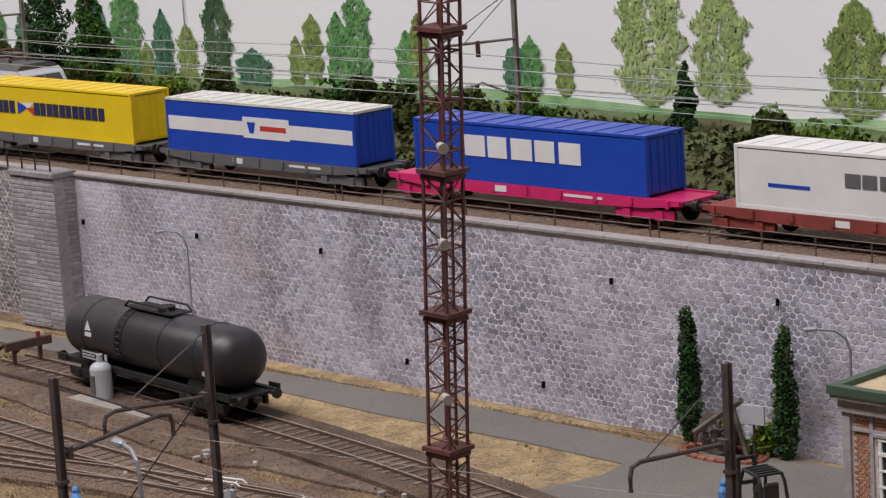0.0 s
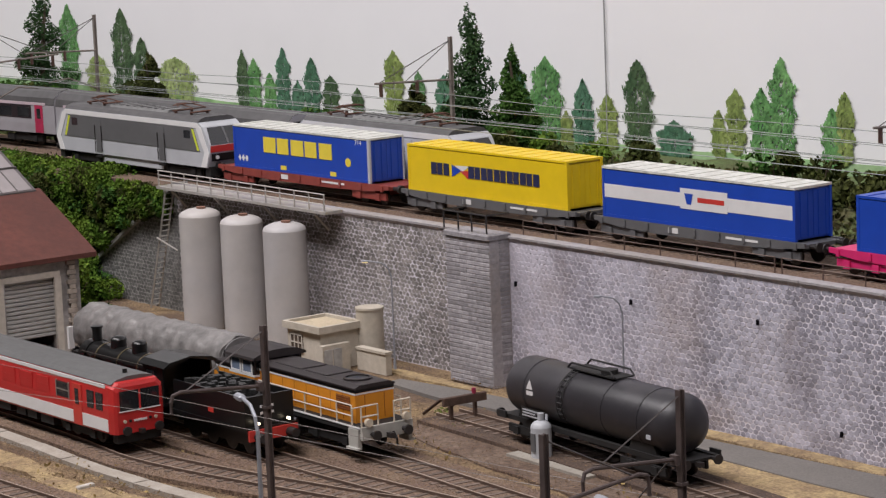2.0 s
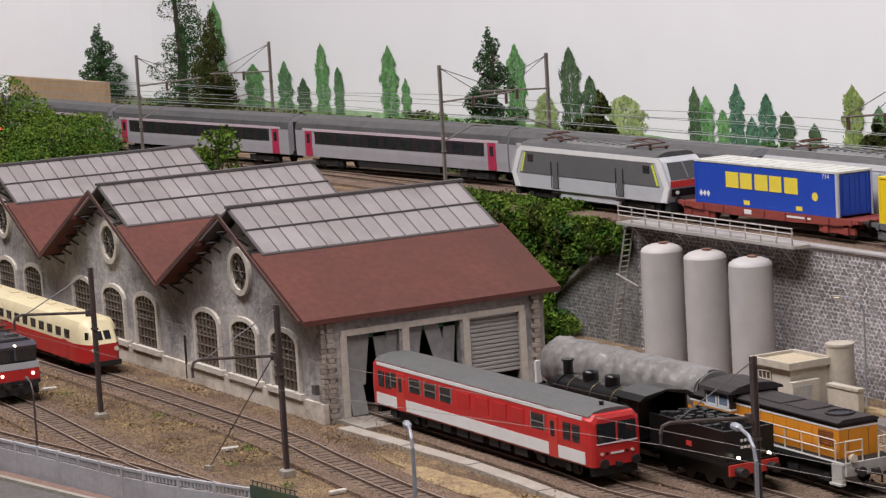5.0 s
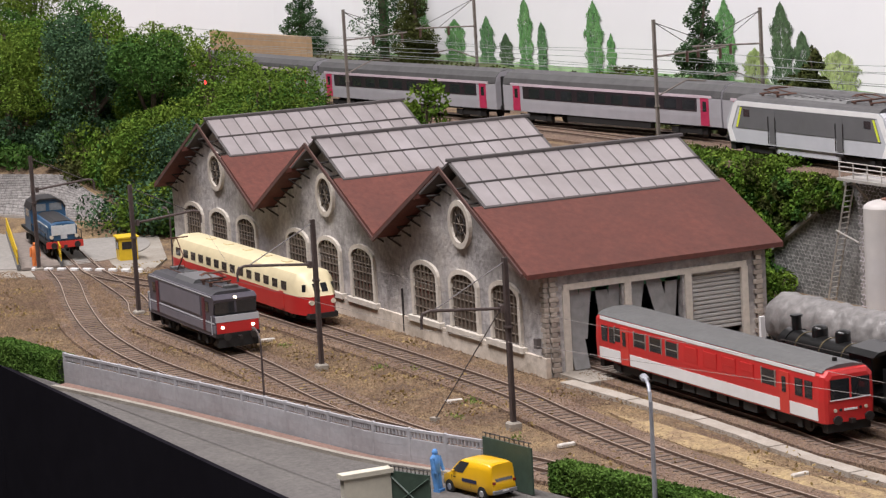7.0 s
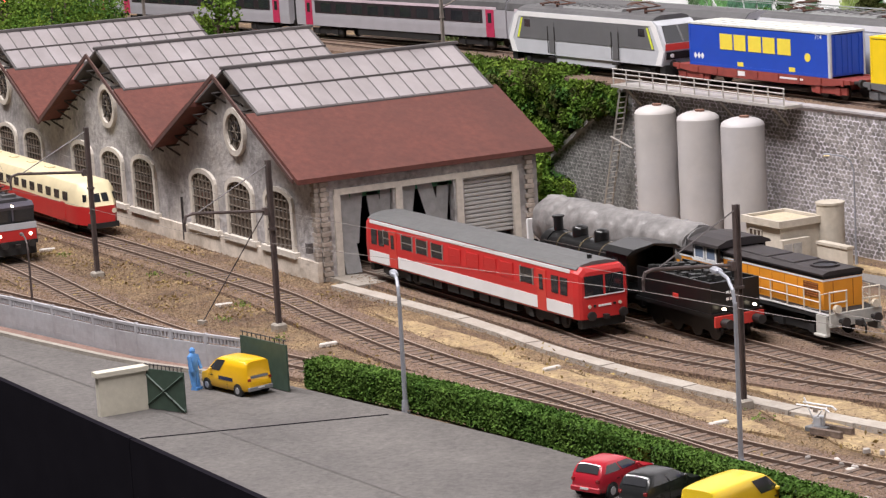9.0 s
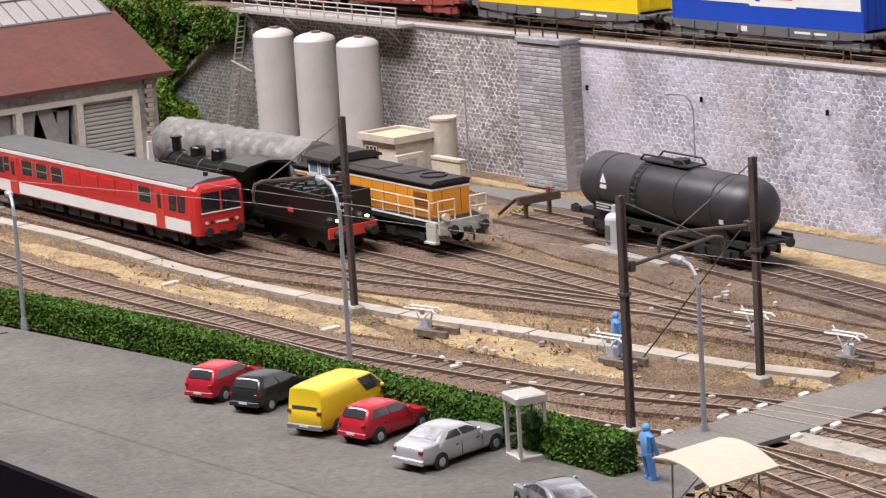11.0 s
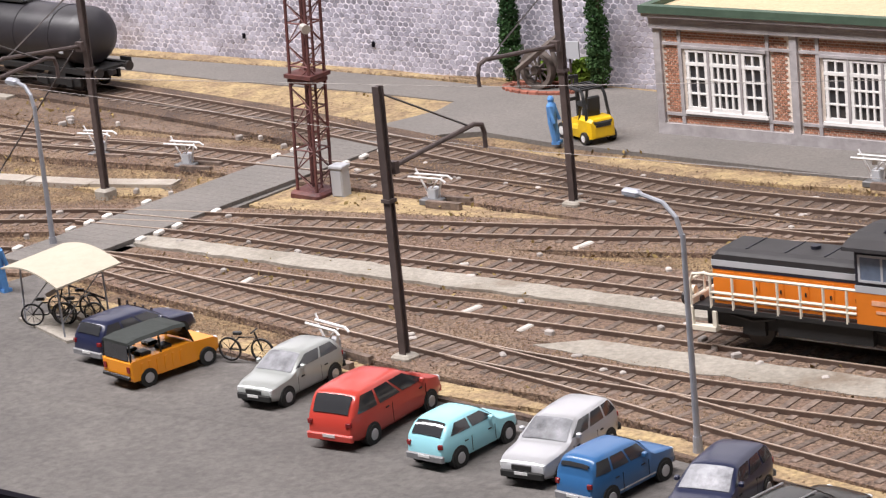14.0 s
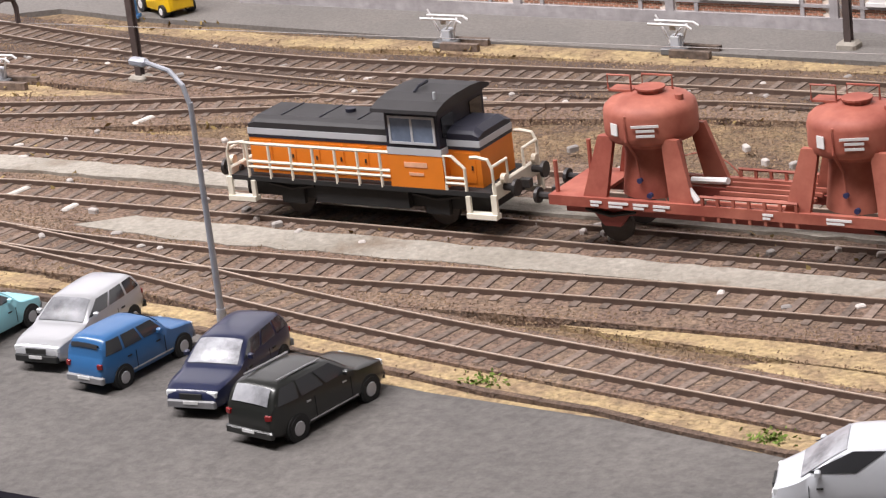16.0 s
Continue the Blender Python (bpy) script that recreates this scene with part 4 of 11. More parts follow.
for y in (-0.03, 0.03):
    Geo().tube([(-0.28, y, 0.02), (-0.02, y, 0.82)], 0.007, 4).ob("stringer", GALV, stair)
for i in range(22):
    t = (i + 0.5) / 22
    Geo().cbox((-0.28 + 0.26 * t, 0, 0.02 + 0.8 * t), (0.018, 0.06, 0.005)).ob("tread", GALV, stair)
Geo().tube([(-0.14, -0.04, 0.5), (0.2, -0.1, 0.46)], 0.006).ob("brace", GALV, stair)
HUTMAT = mat("beige_render", (0.52, 0.47, 0.4), 0.9, var=0.1, scale=250, bump=0.3, second=(0.44, 0.39, 0.32), mix_scale=30)
hut = thing("pump_hut", "small beige rendered hut with a flat roof and a side tank", "hut", scaled(at(-5.1, -0.42), 0.74, 0.74, 0.8))
Geo().prism([(-0.33, -0.12), (0.12, -0.12), (0.12, 0.26), (-0.33, 0.26)], 0, 0.28, "z").ob("wall", HUTMAT, hut)
Geo().prism([(-0.36, -0.15), (0.15, -0.15), (0.15, 0.28), (-0.36, 0.28)], 0.28, 0.305, "z").ob("cornice", HUTMAT, hut)
Geo().box(-0.32, 0.11, -0.11, 0.24, 0.305, 0.311).ob("roof_gravel", mat("sandy_roof_gravel", (0.55, 0.46, 0.33), 0.95, var=0.15, scale=700), hut)
for b in ((-0.36, 0.15, -0.15, -0.12), (-0.36, 0.15, 0.25, 0.28), (-0.36, -0.33, -0.119, 0.249), (0.12, 0.15, -0.119, 0.249)):
    Geo().box(*b, 0.305, 0.33).ob("parapet", HUTMAT, hut)
Geo().prism([(0.15, -0.16), (0.2, -0.16), (0.2, 0.1), (0.15, 0.1)], 0, 0.2, "z").ob("porch", HUTMAT, hut)
w = Geo().box(-0.28, -0.12, -0.126, -0.118, 0.12, 0.24).ob("window", DARKGLASS, hut)
g = Geo()
for i in range(4):
    g.box(-0.284 + 0.052 * i, -0.276 + 0.052 * i, -0.132, -0.126, 0.116, 0.244)
for z in (0.116, 0.178, 0.236):
    g.box(-0.284, -0.116, -0.132, -0.126, z, z + 0.008)
g.ob("frame", STUCCO, w)
for y in (-0.11, -0.02):
    Geo().box(0.2, 0.207, y - 0.038, y + 0.038, 0.01, 0.17).ob("door", mat("grey_door_paint", (0.4, 0.39, 0.38), 0.6), hut)
side_tank = thing("water_tank", "pale upright cylindrical tank behind the hut", "tank", scaled(at(-5.0, -0.16), 0.8, 0.8, 0.85))
Geo().cyl((0, 0, 0), (0, 0, 0.38), 0.1, 20).ob("shell", HUTMAT, side_tank, smooth=True)
Geo().cyl((0, 0, 0.38), (0, 0, 0.395), 0.106, 20).ob("lid", HUTMAT, side_tank)
low = thing("low_wall", "low beige rendered wall beside the hut", "wall", scaled(at(-4.8, -0.3), 0.8))
Geo().box(-0.15, 0.2, -0.02, 0.02, 0, 0.12).ob("panel", HUTMAT, low)
Geo().box(-0.155, 0.205, -0.026, 0.026, 0.12, 0.135).ob("cap", HUTMAT, low)

# ---- brick works building ----
BRICK = mat("orange_red_brick", (0.5, 0.235, 0.15), 0.9, var=0.22, scale=350, bump=0.3, island=0.4)
BRICK_OB = mat("orange_red_brick_piece", (0.5, 0.235, 0.15), 0.9, var=0.22, scale=350, bump=0.3, random_ob=0.4)
BRICKJOINT = mat("brick_mortar", (0.74, 0.64, 0.56), 0.95, var=0.1, scale=300)
GREYFRAME = mat("grey_concrete_frame", (0.4, 0.375, 0.385), 0.85, var=0.14, scale=250, bump=0.3, second=(0.31, 0.285, 0.29), mix_scale=30)
WORKSGLASS = glass("grey_curtained_glass", (0.035, 0.036, 0.042), 0.12)
WHITEWOOD = mat("white_window_paint", (0.8, 0.78, 0.77), 0.6, var=0.06)
SANDROOF = mat("sandy_flat_roof", (0.52, 0.42, 0.27), 0.95, var=0.12, scale=500, bump=0.3)
GREENEDGE = mat("green_roof_edge", (0.06, 0.1, 0.07), 0.6, var=0.15)
BX0, BX1, BY0, BY1, BZ = 1.7, 8.6, -0.7, -0.04, 0.47


def build_works():
    works = thing("works_building", "long brick works building with a grey concrete frame and flat roof", "building")
    Geo().box(BX0 + 0.02, BX1, BY0 + 0.004, BY1, 0, BZ).ob("core", BRICKJOINT, works)
    Geo().box(BX0 - 0.012, BX1, BY0 - 0.012, BY0 + 0.03, 0.0, 0.064).ob("plinth", GREYFRAME, works)
    Geo().box(BX0 - 0.012, BX0 + 0.02, BY0 + 0.03, BY1, 0.0, 0.064).ob("plinth", GREYFRAME, works)
    Geo().box(BX0 - 0.022, BX1, BY0 - 0.022, BY1, BZ, BZ + 0.05).ob("cornice", GREYFRAME, works)
    Geo().box(BX0 - 0.042, BX1, BY0 - 0.042, BY1, BZ + 0.05, BZ + 0.068).ob("cornice_lip", GREYFRAME, works)
    for b in ((BX0 - 0.05, BX1, BY0 - 0.05, BY0 - 0.01), (BX0 - 0.05, BX0 - 0.01, BY0 - 0.009, BY1), (BX0 - 0.009, BX1, BY1 - 0.04, BY1)):
        Geo().box(*b, BZ + 0.068, BZ + 0.1).ob("roof_edge", GREENEDGE, works)
    Geo().box(BX0 - 0.009, BX1, BY0 - 0.009, BY1 - 0.041, BZ + 0.068, BZ + 0.078).ob("roof", SANDROOF, works)
    bays, pitch = 10, 0.665
    near = 0
    bricks, mesh = Geo(), Geo().cbox((0, 0, 0), (0.0185, 0.014, 0.0082), 0, 0.001).mesh("brick", BRICK_OB)
    for b in range(bays):
        x0 = BX0 + b * pitch
        Geo().box(x0 - 0.01, x0 + 0.024, BY0 - 0.012, BY0 + 0.03, 0.064, BZ).ob("pilaster", GREYFRAME, works)
        wx0, wx1 = x0 + 0.14, x0 + 0.53
        # posts that divide the brickwork
        for x in (x0 + 0.115, x0 + 0.545):
            Geo().box(x - 0.008, x + 0.008, BY0 - 0.005, BY0 + 0.02, 0.064, BZ).ob("mullion_post", GREYFRAME, works)
        for z in (0.105, 0.405):
            Geo().box(x0 + 0.03, x0 + pitch - 0.012, BY0 - 0.006, BY0 + 0.02, z - 0.006, z + 0.006).ob("rail_band", GREYFRAME, works)
        win = Geo().box(wx0, wx1, BY0 + 0.0, BY0 + 0.012, 0.125, 0.385).ob("window", WORKSGLASS, works)
        for k in range(3):
            a = wx0 + (wx1 - wx0) * (0, 0.3, 0.7)[k]
            c = wx0 + (wx1 - wx0) * (0.3, 0.7, 1)[k]
            g = Geo()
            n = (2, 4, 2)[k]
            for i in range(n + 1):
                x = a + 0.014 + (c - a - 0.028) * i / n
                wbar = 0.007 if i in (0, n) else 0.0045
                g.box(x - wbar, x + wbar, BY0 - 0.008, BY0 + 0.0, 0.135, 0.38)
            for z, h in ((0.134, 0.009), (0.2, 0.0035), (0.262, 0.0035), (0.325, 0.007), (0.38, 0.005)):
                g.box(a + 0.004, c - 0.004, BY0 - 0.009, BY0 + 0.0, z - h, z + h)
            g.ob("sash", WHITEWOOD, win, "white multi-paned sash")
        Geo().box(wx0 - 0.008, wx1 + 0.008, BY0 - 0.013, BY0 + 0.012, 0.112, 0.125).ob("sill", WHITEWOOD, win)
        for q in (0.3, 0.7):
            x = wx0 + (wx1 - wx0) * q
            Geo().box(x - 0.006, x + 0.006, BY0 - 0.0105, BY0 - 0.0002, 0.1255, 0.388).ob("mullion", GREYFRAME, win)
        Geo().box(wx0 - 0.012, wx1 + 0.012, BY0 - 0.0125, BY0 + 0.012, 0.3885, 0.4).ob("lintel", GREYFRAME, win)
        # bricks round the window
        for r in range(34):
            z = 0.0715 + r * 0.0119
            x = x0 + 0.042 + (r % 2) * 0.011
            while x < x0 + pitch - 0.03:
                if not (wx0 - 0.03 < x < wx1 + 0.03 and 0.11 < z < 0.395) and z < BZ - 0.008:
                    if near < 295 and 0 < b < 3 and z < 0.3:
                        o = new("brick", mesh)
                        o.parent, o.location = works, (x * D, (BY0 + 0.0085) * D, z * D)
                        near += 1
                    else:
                        bricks.cbox((x, BY0 + 0.0085, z), (0.0185, 0.014, 0.0082))
                x += 0.022
    for r in range(34):
        z = 0.0715 + r * 0.0119
        y = BY0 + 0.06 + (r % 2) * 0.011
        while y < BY1 - 0.02:
            bricks.cbox((BX0 + 0.016, y, z), (0.014, 0.0185, 0.0082))
            y += 0.022
    bricks.ob("bricks", BRICK, works, kind="stuff")


build_works()

# ---- fence, gate and hedges by the road ----
FENCE = mat("grey_concrete_panel", (0.4, 0.395, 0.42), 0.9, var=0.1, scale=250, bump=0.2, second=(0.33, 0.315, 0.33), mix_scale=20)
fence = thing("concrete_fence", "grey concrete panel fence with a pierced lattice top", "fence")
fpts = [(-8.42, -5.0), (-7.2, -4.73), (-6.3, -4.54), (-5.3, -4.35), (-4.55, -4.1)]
fl = smooth_line(fpts, 0.2)
for a, b in zip(fl, fl[1:]):
    c, L, ang = (a + b) / 2, float(np.linalg.norm(b - a)), math.atan2(b[1] - a[1], b[0] - a[0])
    for k in range(3):
        Geo().cbox((c[0], c[1], 0.03 + k * 0.045), (L - 0.012, 0.016, 0.0445), ang).ob("panel", FENCE, fence)
    g = Geo()
    for i in range(10):
        p = a + (b - a) * (i + 0.5) / 10
        g.cbox((p[0], p[1], 0.165), (L / 10 * 0.45, 0.012, 0.03), ang)
    g.cbox((c[0], c[1], 0.186), (L - 0.012, 0.016, 0.014), ang)
    g.ob("lattice", FENCE, fence)
    Geo().cbox((a[0], a[1], 0.1), (0.018, 0.019, 0.196), ang, 0.002).ob("post", FENCE, fence)
GATEGREEN = mat("dark_green_gate_paint", (0.045, 0.075, 0.055), 0.6, var=0.15)
for (ax, ay), (bx_, by_), h in (((-4.42, -4.16), (-4.03, -4.1), 0.235), ((-4.2, -4.76), (-3.97, -4.66), 0.2)):
    gate = thing("gate_leaf", "dark green sheet-metal gate leaf with spiked top", "gate", at((ax + bx_) / 2, (ay + by_) / 2, 0.012, math.degrees(math.atan2(by_ - ay, bx_ - ax))), group="gate leaves")
    L = math.hypot(bx_ - ax, by_ - ay)
    Geo().cbox((0, 0, h / 2), (L, 0.01, h - 0.01)).ob("sheet", GATEGREEN, gate)
    for s in (1, -1) if ay < -4.5 else ():
        Geo().tube([(-L / 2, -0.008, 0.012 if s > 0 else h - 0.02), (L / 2, -0.008, h - 0.02 if s > 0 else 0.012)], 0.005, 4).ob("brace", GATEGREEN, gate)
    for i in range(10):
        x = -L / 2 + L * (i + 0.5) / 10
        Geo().cyl((x, 0, h - 0.01), (x, 0, h + 0.02), 0.003, 4).ob("spike", IRON, gate)
    Geo().tube([(-L / 2, 0, h + 0.016), (L / 2, 0, h + 0.016)], 0.003, 4).ob("top_rail", IRON, gate)
post = thing("gate_wall", "short cream rendered wall with a projecting cap beside the gate", "wall", at(-4.2, -4.88, 0.0))
CREAMWALL = mat("cream_wall_render", (0.58, 0.54, 0.45), 0.9, var=0.08, scale=200, bump=0.2)
Geo().box(-0.02, 0.02, -0.12, 0.12, 0.01, 0.2).ob("panel", CREAMWALL, post)
Geo().box(-0.032, 0.032, -0.13, 0.13, 0.2, 0.222).ob("cap", CREAMWALL, post)

# ---- rolling stock, in prototype metres ----
LIGHTGREY = mat("light_grey_paint", (0.46, 0.47, 0.5), 0.4, var=0.05, scale=90, bump=0)
MIDGREY = mat("mid_grey_paint", (0.12, 0.12, 0.125), 0.42, var=0.08, scale=90, bump=0)
ROOFGREY = mat("dark_roof_grey", (0.085, 0.083, 0.085), 0.6, var=0.18, scale=120, bump=0.1)
WHITEP = mat("white_paint", (0.72, 0.71, 0.71), 0.4, var=0.05, scale=90, bump=0)
REDP = mat("vermilion_paint", (0.55, 0.045, 0.035), 0.4, var=0.08, scale=90, bump=0)
DARKRED = mat("oxide_wagon_red", (0.24, 0.045, 0.035), 0.6, var=0.18, scale=120, bump=0.05)
UNDER = mat("dark_underframe", (0.013, 0.012, 0.0125), 0.7, var=0.3, scale=150, bump=0.1)
WHEEL = mat("steel_wheel", (0.05, 0.042, 0.038), 0.5, 0.5, var=0.15)
COPPER = mat("copper_brown_pantograph", (0.15, 0.075, 0.055), 0.5, 0.5, var=0.2)
BLUEP = mat("royal_blue_sides", (0.012, 0.06, 0.42), 0.35, var=0.06, scale=90, bump=0)
YELLOWP = mat("bright_yellow_sides", (0.78, 0.55, 0.01), 0.4, var=0.05, scale=90, bump=0)
LEMON = mat("yellow_lettering", (0.75, 0.6, 0.06), 0.5, var=0.05, bump=0)
NAVY = mat("dark_navy_lettering", (0.02, 0.025, 0.08), 0.5, bump=0)
ORANGEP = mat("orange_paint", (0.72, 0.2, 0.015), 0.45, var=0.08, scale=90, bump=0)
AMBERP = mat("amber_orange_paint", (0.7, 0.27, 0.02), 0.45, var=0.1, scale=90, bump=0)
BLACKP = mat("satin_black_paint", (0.007, 0.007, 0.0075), 0.3, var=0.2, scale=150, bump=0)
DUSTBLACK = mat("dusty_black_hood", (0.024, 0.022, 0.024), 0.6, var=0.2, scale=120, bump=0.05)
CREAMP = mat("cream_paint", (0.72, 0.62, 0.4), 0.45, var=0.07, scale=90, bump=0)
DRYRED = mat("red_railcar_paint", (0.5, 0.026, 0.026), 0.4, var=0.06, scale=90, bump=0)
MAGENTA = mat("magenta_paint", (0.6, 0.02, 0.14), 0.45, var=0.08, bump=0)
GLASSD = glass("vehicle_glass", (0.02, 0.022, 0.026), 0.08)
LAMPON = mat("lit_headlamp", (1.0, 0.86, 0.62), 0.3, var=0.0, bump=0, emit=3.5)
YELLOWMARK = mat("fluorescent_yellow", (0.65, 0.72, 0.05), 0.5, bump=0)
BUFFERM = mat("dark_buffer_steel", (0.05, 0.045, 0.045), 0.5, 0.5, var=0.2)


def bogie(root, x, base=2.6, n=2, r=0.46, w=1.05, z=0.75, m=None):
    b = Geo(HO).box(x - base / 2 - 0.7, x + base / 2 + 0.7, -w - 0.14, -w, 0.35, z).box(x - base / 2 - 0.7, x + base / 2 + 0.7, w, w + 0.14, 0.35, z).box(x - 0.5, x + 0.5, -w - 0.1, w + 0.1, 0.45, 0.95).ob("bogie", m or UNDER, root)
    for i in range(n):
        ax = x - base / 2 + base * i / max(1, n - 1)
        for s in (-1, 1):
            Geo(HO).cyl((ax, s * 0.66, r), (ax, s * 0.8, r), r, 18).cyl((ax, s * 0.8, r), (ax, s * 1.0, r), r * 0.3, 8).ob("wheel", WHEEL, b)
            Geo(HO).cbox((ax, s * (w + 0.19), r + 0.05), (0.4, 0.12, 0.38)).ob("axle_box", m or UNDER, b)
    return b


def buffers(root, half, z=1.05, m=None):
    for e in (-1, 1):
        for s in (-0.88, 0.88):
            Geo(HO).cyl((e * (half - 0.65), s, z), (e * (half - 0.1), s, z), 0.11, 8).cyl((e * (half - 0.1), s, z), (e * half, s, z), 0.24, 12).ob("buffer", m or BUFFERM, root)
        Geo(HO).box(min(e * (half - 0.4), e * (half - 0.05)), max(e * (half - 0.4), e * (half - 0.05)), -0.12, 0.12, z - 0.25, z - 0.02).ob("coupler", m or BUFFERM, root)


def pantograph(root, x, z, s=1):
    g = Geo(HO)
    for y in (-0.55, 0.55):
        g.tube([(x - 0.9 * s, y, z), (x + 0.9 * s, y * 0.8, z + 0.25), (x - 0.5 * s, y * 0.7, z + 0.42)], 0.05, 5)
    for xx in (-0.9, 0.9):
        g.tube([(x + xx, -0.75, z), (x + xx, 0.75, z)], 0.06, 5)
    for d in (-0.25, 0.1):
        g.tube([(x + d - 0.4 * s, -0.9, z + 0.36), (x + d - 0.4 * s, -0.6, z + 0.46), (x + d - 0.4 * s, 0.6, z + 0.46), (x + d - 0.4 * s, 0.9, z + 0.36)], 0.045, 5)
    g.ob("pantograph", COPPER, root, "folded brown pantograph")
    for xx in (-0.8, 0.8):
        for y in (-0.6, 0.6):
            Geo(HO).cyl((x + xx, y, z - 0.3), (x + xx, y, z), 0.1, 8).ob("insulator", mat("brown_insulator", (0.09, 0.05, 0.04), 0.3), root)


def mirror(poly):
    return [(-x, z) for x, z in poly][::-1]


def electric_loco(place, label, silver=False):
    root = thing("electric_locomotive", label, "locomotive", place)
    side = [(-7.95, 0.95), (7.95, 0.95), (8.3, 1.9), (8.32, 2.35), (7.62, 3.55), (7.25, 3.8), (-7.25, 3.8), (-7.62, 3.55), (-8.32, 2.35), (-8.3, 1.9)]
    Geo(HO).prism(side, -1.42, 1.42, "y").ob("body", LIGHTGREY, root, smooth=False)
    roofp = [(-1.42, 3.8), (1.42, 3.8), (1.2, 4.0), (0.8, 4.12), (-0.8, 4.12), (-1.2, 4.0)]
    Geo(HO).prism(roofp, -7.2, 7.2, "x").ob("roof", ROOFGREY, root)
    for s in (-1, 1):
        y0, y1 = (1.425, 1.45) if s > 0 else (-1.45, -1.425)
        if not silver:
            Geo(HO).prism([(-7.3, 1.95), (7.3, 1.95), (6.75, 3.42), (-6.75, 3.42)], y0, y1, "y").ob("side_panel", MIDGREY, root, "mid grey side panel")
        Geo(HO).prism([(-7.3, 3.46), (7.3, 3.46), (7.15, 3.78), (-7.15, 3.78)], y0, y1, "y").ob("stripe", WHITEP, root)
        for e in (1, -1):
            p = [(7.35, 0.97), (7.9, 0.97), (8.22, 1.9), (7.5, 3.5), (7.15, 3.74), (6.85, 3.74), (7.75, 1.9)]
            Geo(HO).prism(p if e > 0 else mirror(p), y0 * 1.002, y1 * 1.004, "y").ob("cab_band", WHITEP, root)
            p = [(7.05, 2.0), (7.25, 2.0), (6.75, 3.35), (6.55, 3.35)]
            Geo(HO).prism(p if e > 0 else mirror(p), y0 * 1.004, y1 * 1.008, "y").ob("warning_stripe", YELLOWMARK if not silver else WHITEP, root)
            xa = 5.75 if e > 0 else -6.4
            Geo(HO).box(xa, xa + 0.65, min(y0, y1) - 0.01, max(y0, y1) + 0.01, 2.75, 3.25).ob("cab_window", GLASSD, root)
            xd = 3.1 if e > 0 else -3.7
            d = Geo(HO).box(xd, xd + 0.6, min(y0, y1) - 0.012, max(y0, y1) + 0.012, 1.1, 3.3).ob("door", MIDGREY if not silver else LIGHTGREY, root)
            for xx in (xd - 0.06, xd + 0.66):
                Geo(HO).cyl((xx, s * 1.5, 1.1), (xx, s * 1.5, 2.9), 0.03, 5).ob("handrail", BUFFERM, d)
            Geo(HO).box(xd, xd + 0.6, s * 1.44 - 0.1, s * 1.44 + 0.1, 0.75, 0.85).ob("step", BUFFERM, d)
        Geo(HO).box(-3.3, 3.3, s * 1.2 - 0.1, s * 1.2 + 0.1, 0.45, 0.98).ob("skirt", LIGHTGREY if not silver else MIDGREY, root)
    for e in (1, -1):
        def face(poly, out, name, m):
            """A panel on the cab front: (y, x, z) corners moved out by a little."""
            g = Geo(HO)
            q = [(e * (x + out), y, z + out * 0.4) for y, x, z in poly] + [(e * (x - 0.05), y, z) for y, x, z in poly]
            n = len(poly)
            g.add(q, [tuple(range(n)), tuple(range(2 * n - 1, n - 1, -1))] + [(i, (i + 1) % n, (i + 1) % n + n, i + n) for i in range(n)])
            return g.ob(name, m, root)
        face([(-1.3, 8.28, 2.42), (1.3, 8.28, 2.42), (1.12, 7.66, 3.48), (-1.12, 7.66, 3.48)], 0.02, "windscreen", GLASSD)
        face([(-1.38, 8.305, 1.95), (1.38, 8.305, 1.95), (1.36, 8.315, 2.38), (-1.36, 8.315, 2.38)], 0.03, "nose_panel", REDP)
        face([(-1.2, 8.12, 1.35), (1.2, 8.12, 1.35), (1.3, 8.28, 1.85), (-1.3, 8.28, 1.85)], 0.03, "bumper", UNDER)
        face([(-0.06, 8.26, 2.46), (0.06, 8.26, 2.46), (0.06, 7.68, 3.46), (-0.06, 7.68, 3.46)], 0.04, "window_pillar", MIDGREY)
        Geo(HO).box(min(e * 7.6, e * 8.1), max(e * 7.6, e * 8.1), -1.3, 1.3, 0.4, 1.0).ob("snow_plough", UNDER, root)
        for y in (-0.9, 0.9):
            Geo(HO).cyl((e * 8.3, y, 1.62), (e * 8.36, y, 1.62), 0.13, 10).ob("headlight", LAMPON if silver and e > 0 else WHITEP, root)
    bogie(root, 4.9, 2.8, m=UNDER)
    bogie(root, -4.9, 2.8, m=UNDER)
    buffers(root, 8.85)
    pantograph(root, 4.7, 4.28)
    pantograph(root, -4.6, 4.28, -1)
    Geo(HO).prism([(-0.75, 4.1), (0.75, 4.1), (0.6, 4.3), (-0.6, 4.3)], -3.0, 3.2, "x").ob("roof_hood", mat("grey_roof_hood", (0.2, 0.2, 0.2), 0.5), root)
    for i in range(8):
        Geo(HO).box(-2.8 + i * 0.75, -2.6 + i * 0.75, -0.66, 0.66, 4.29, 4.34).ob("grille", ROOFGREY, root)
    return root


def letter_bars(root, x0, x1, z0, z1, y, n, m, gaps=()):
    """Plain blocks in place of a haulier's name."""
    w, t = (x1 - x0) / n, (z1 - z0) * 0.1
    for i in range(n):
        if i not in gaps:
            a, b = x0 + (i + 0.05) * w, x0 + (i + 0.93 - 0.07 * (i % 2)) * w
            Geo(HO).prism([(a, z0 + t), (b, z0 + t), (b, z1 - t), (a, z1 - t)], y - 0.015, y + 0.015, "y").ob("lettering_bar", m, root)


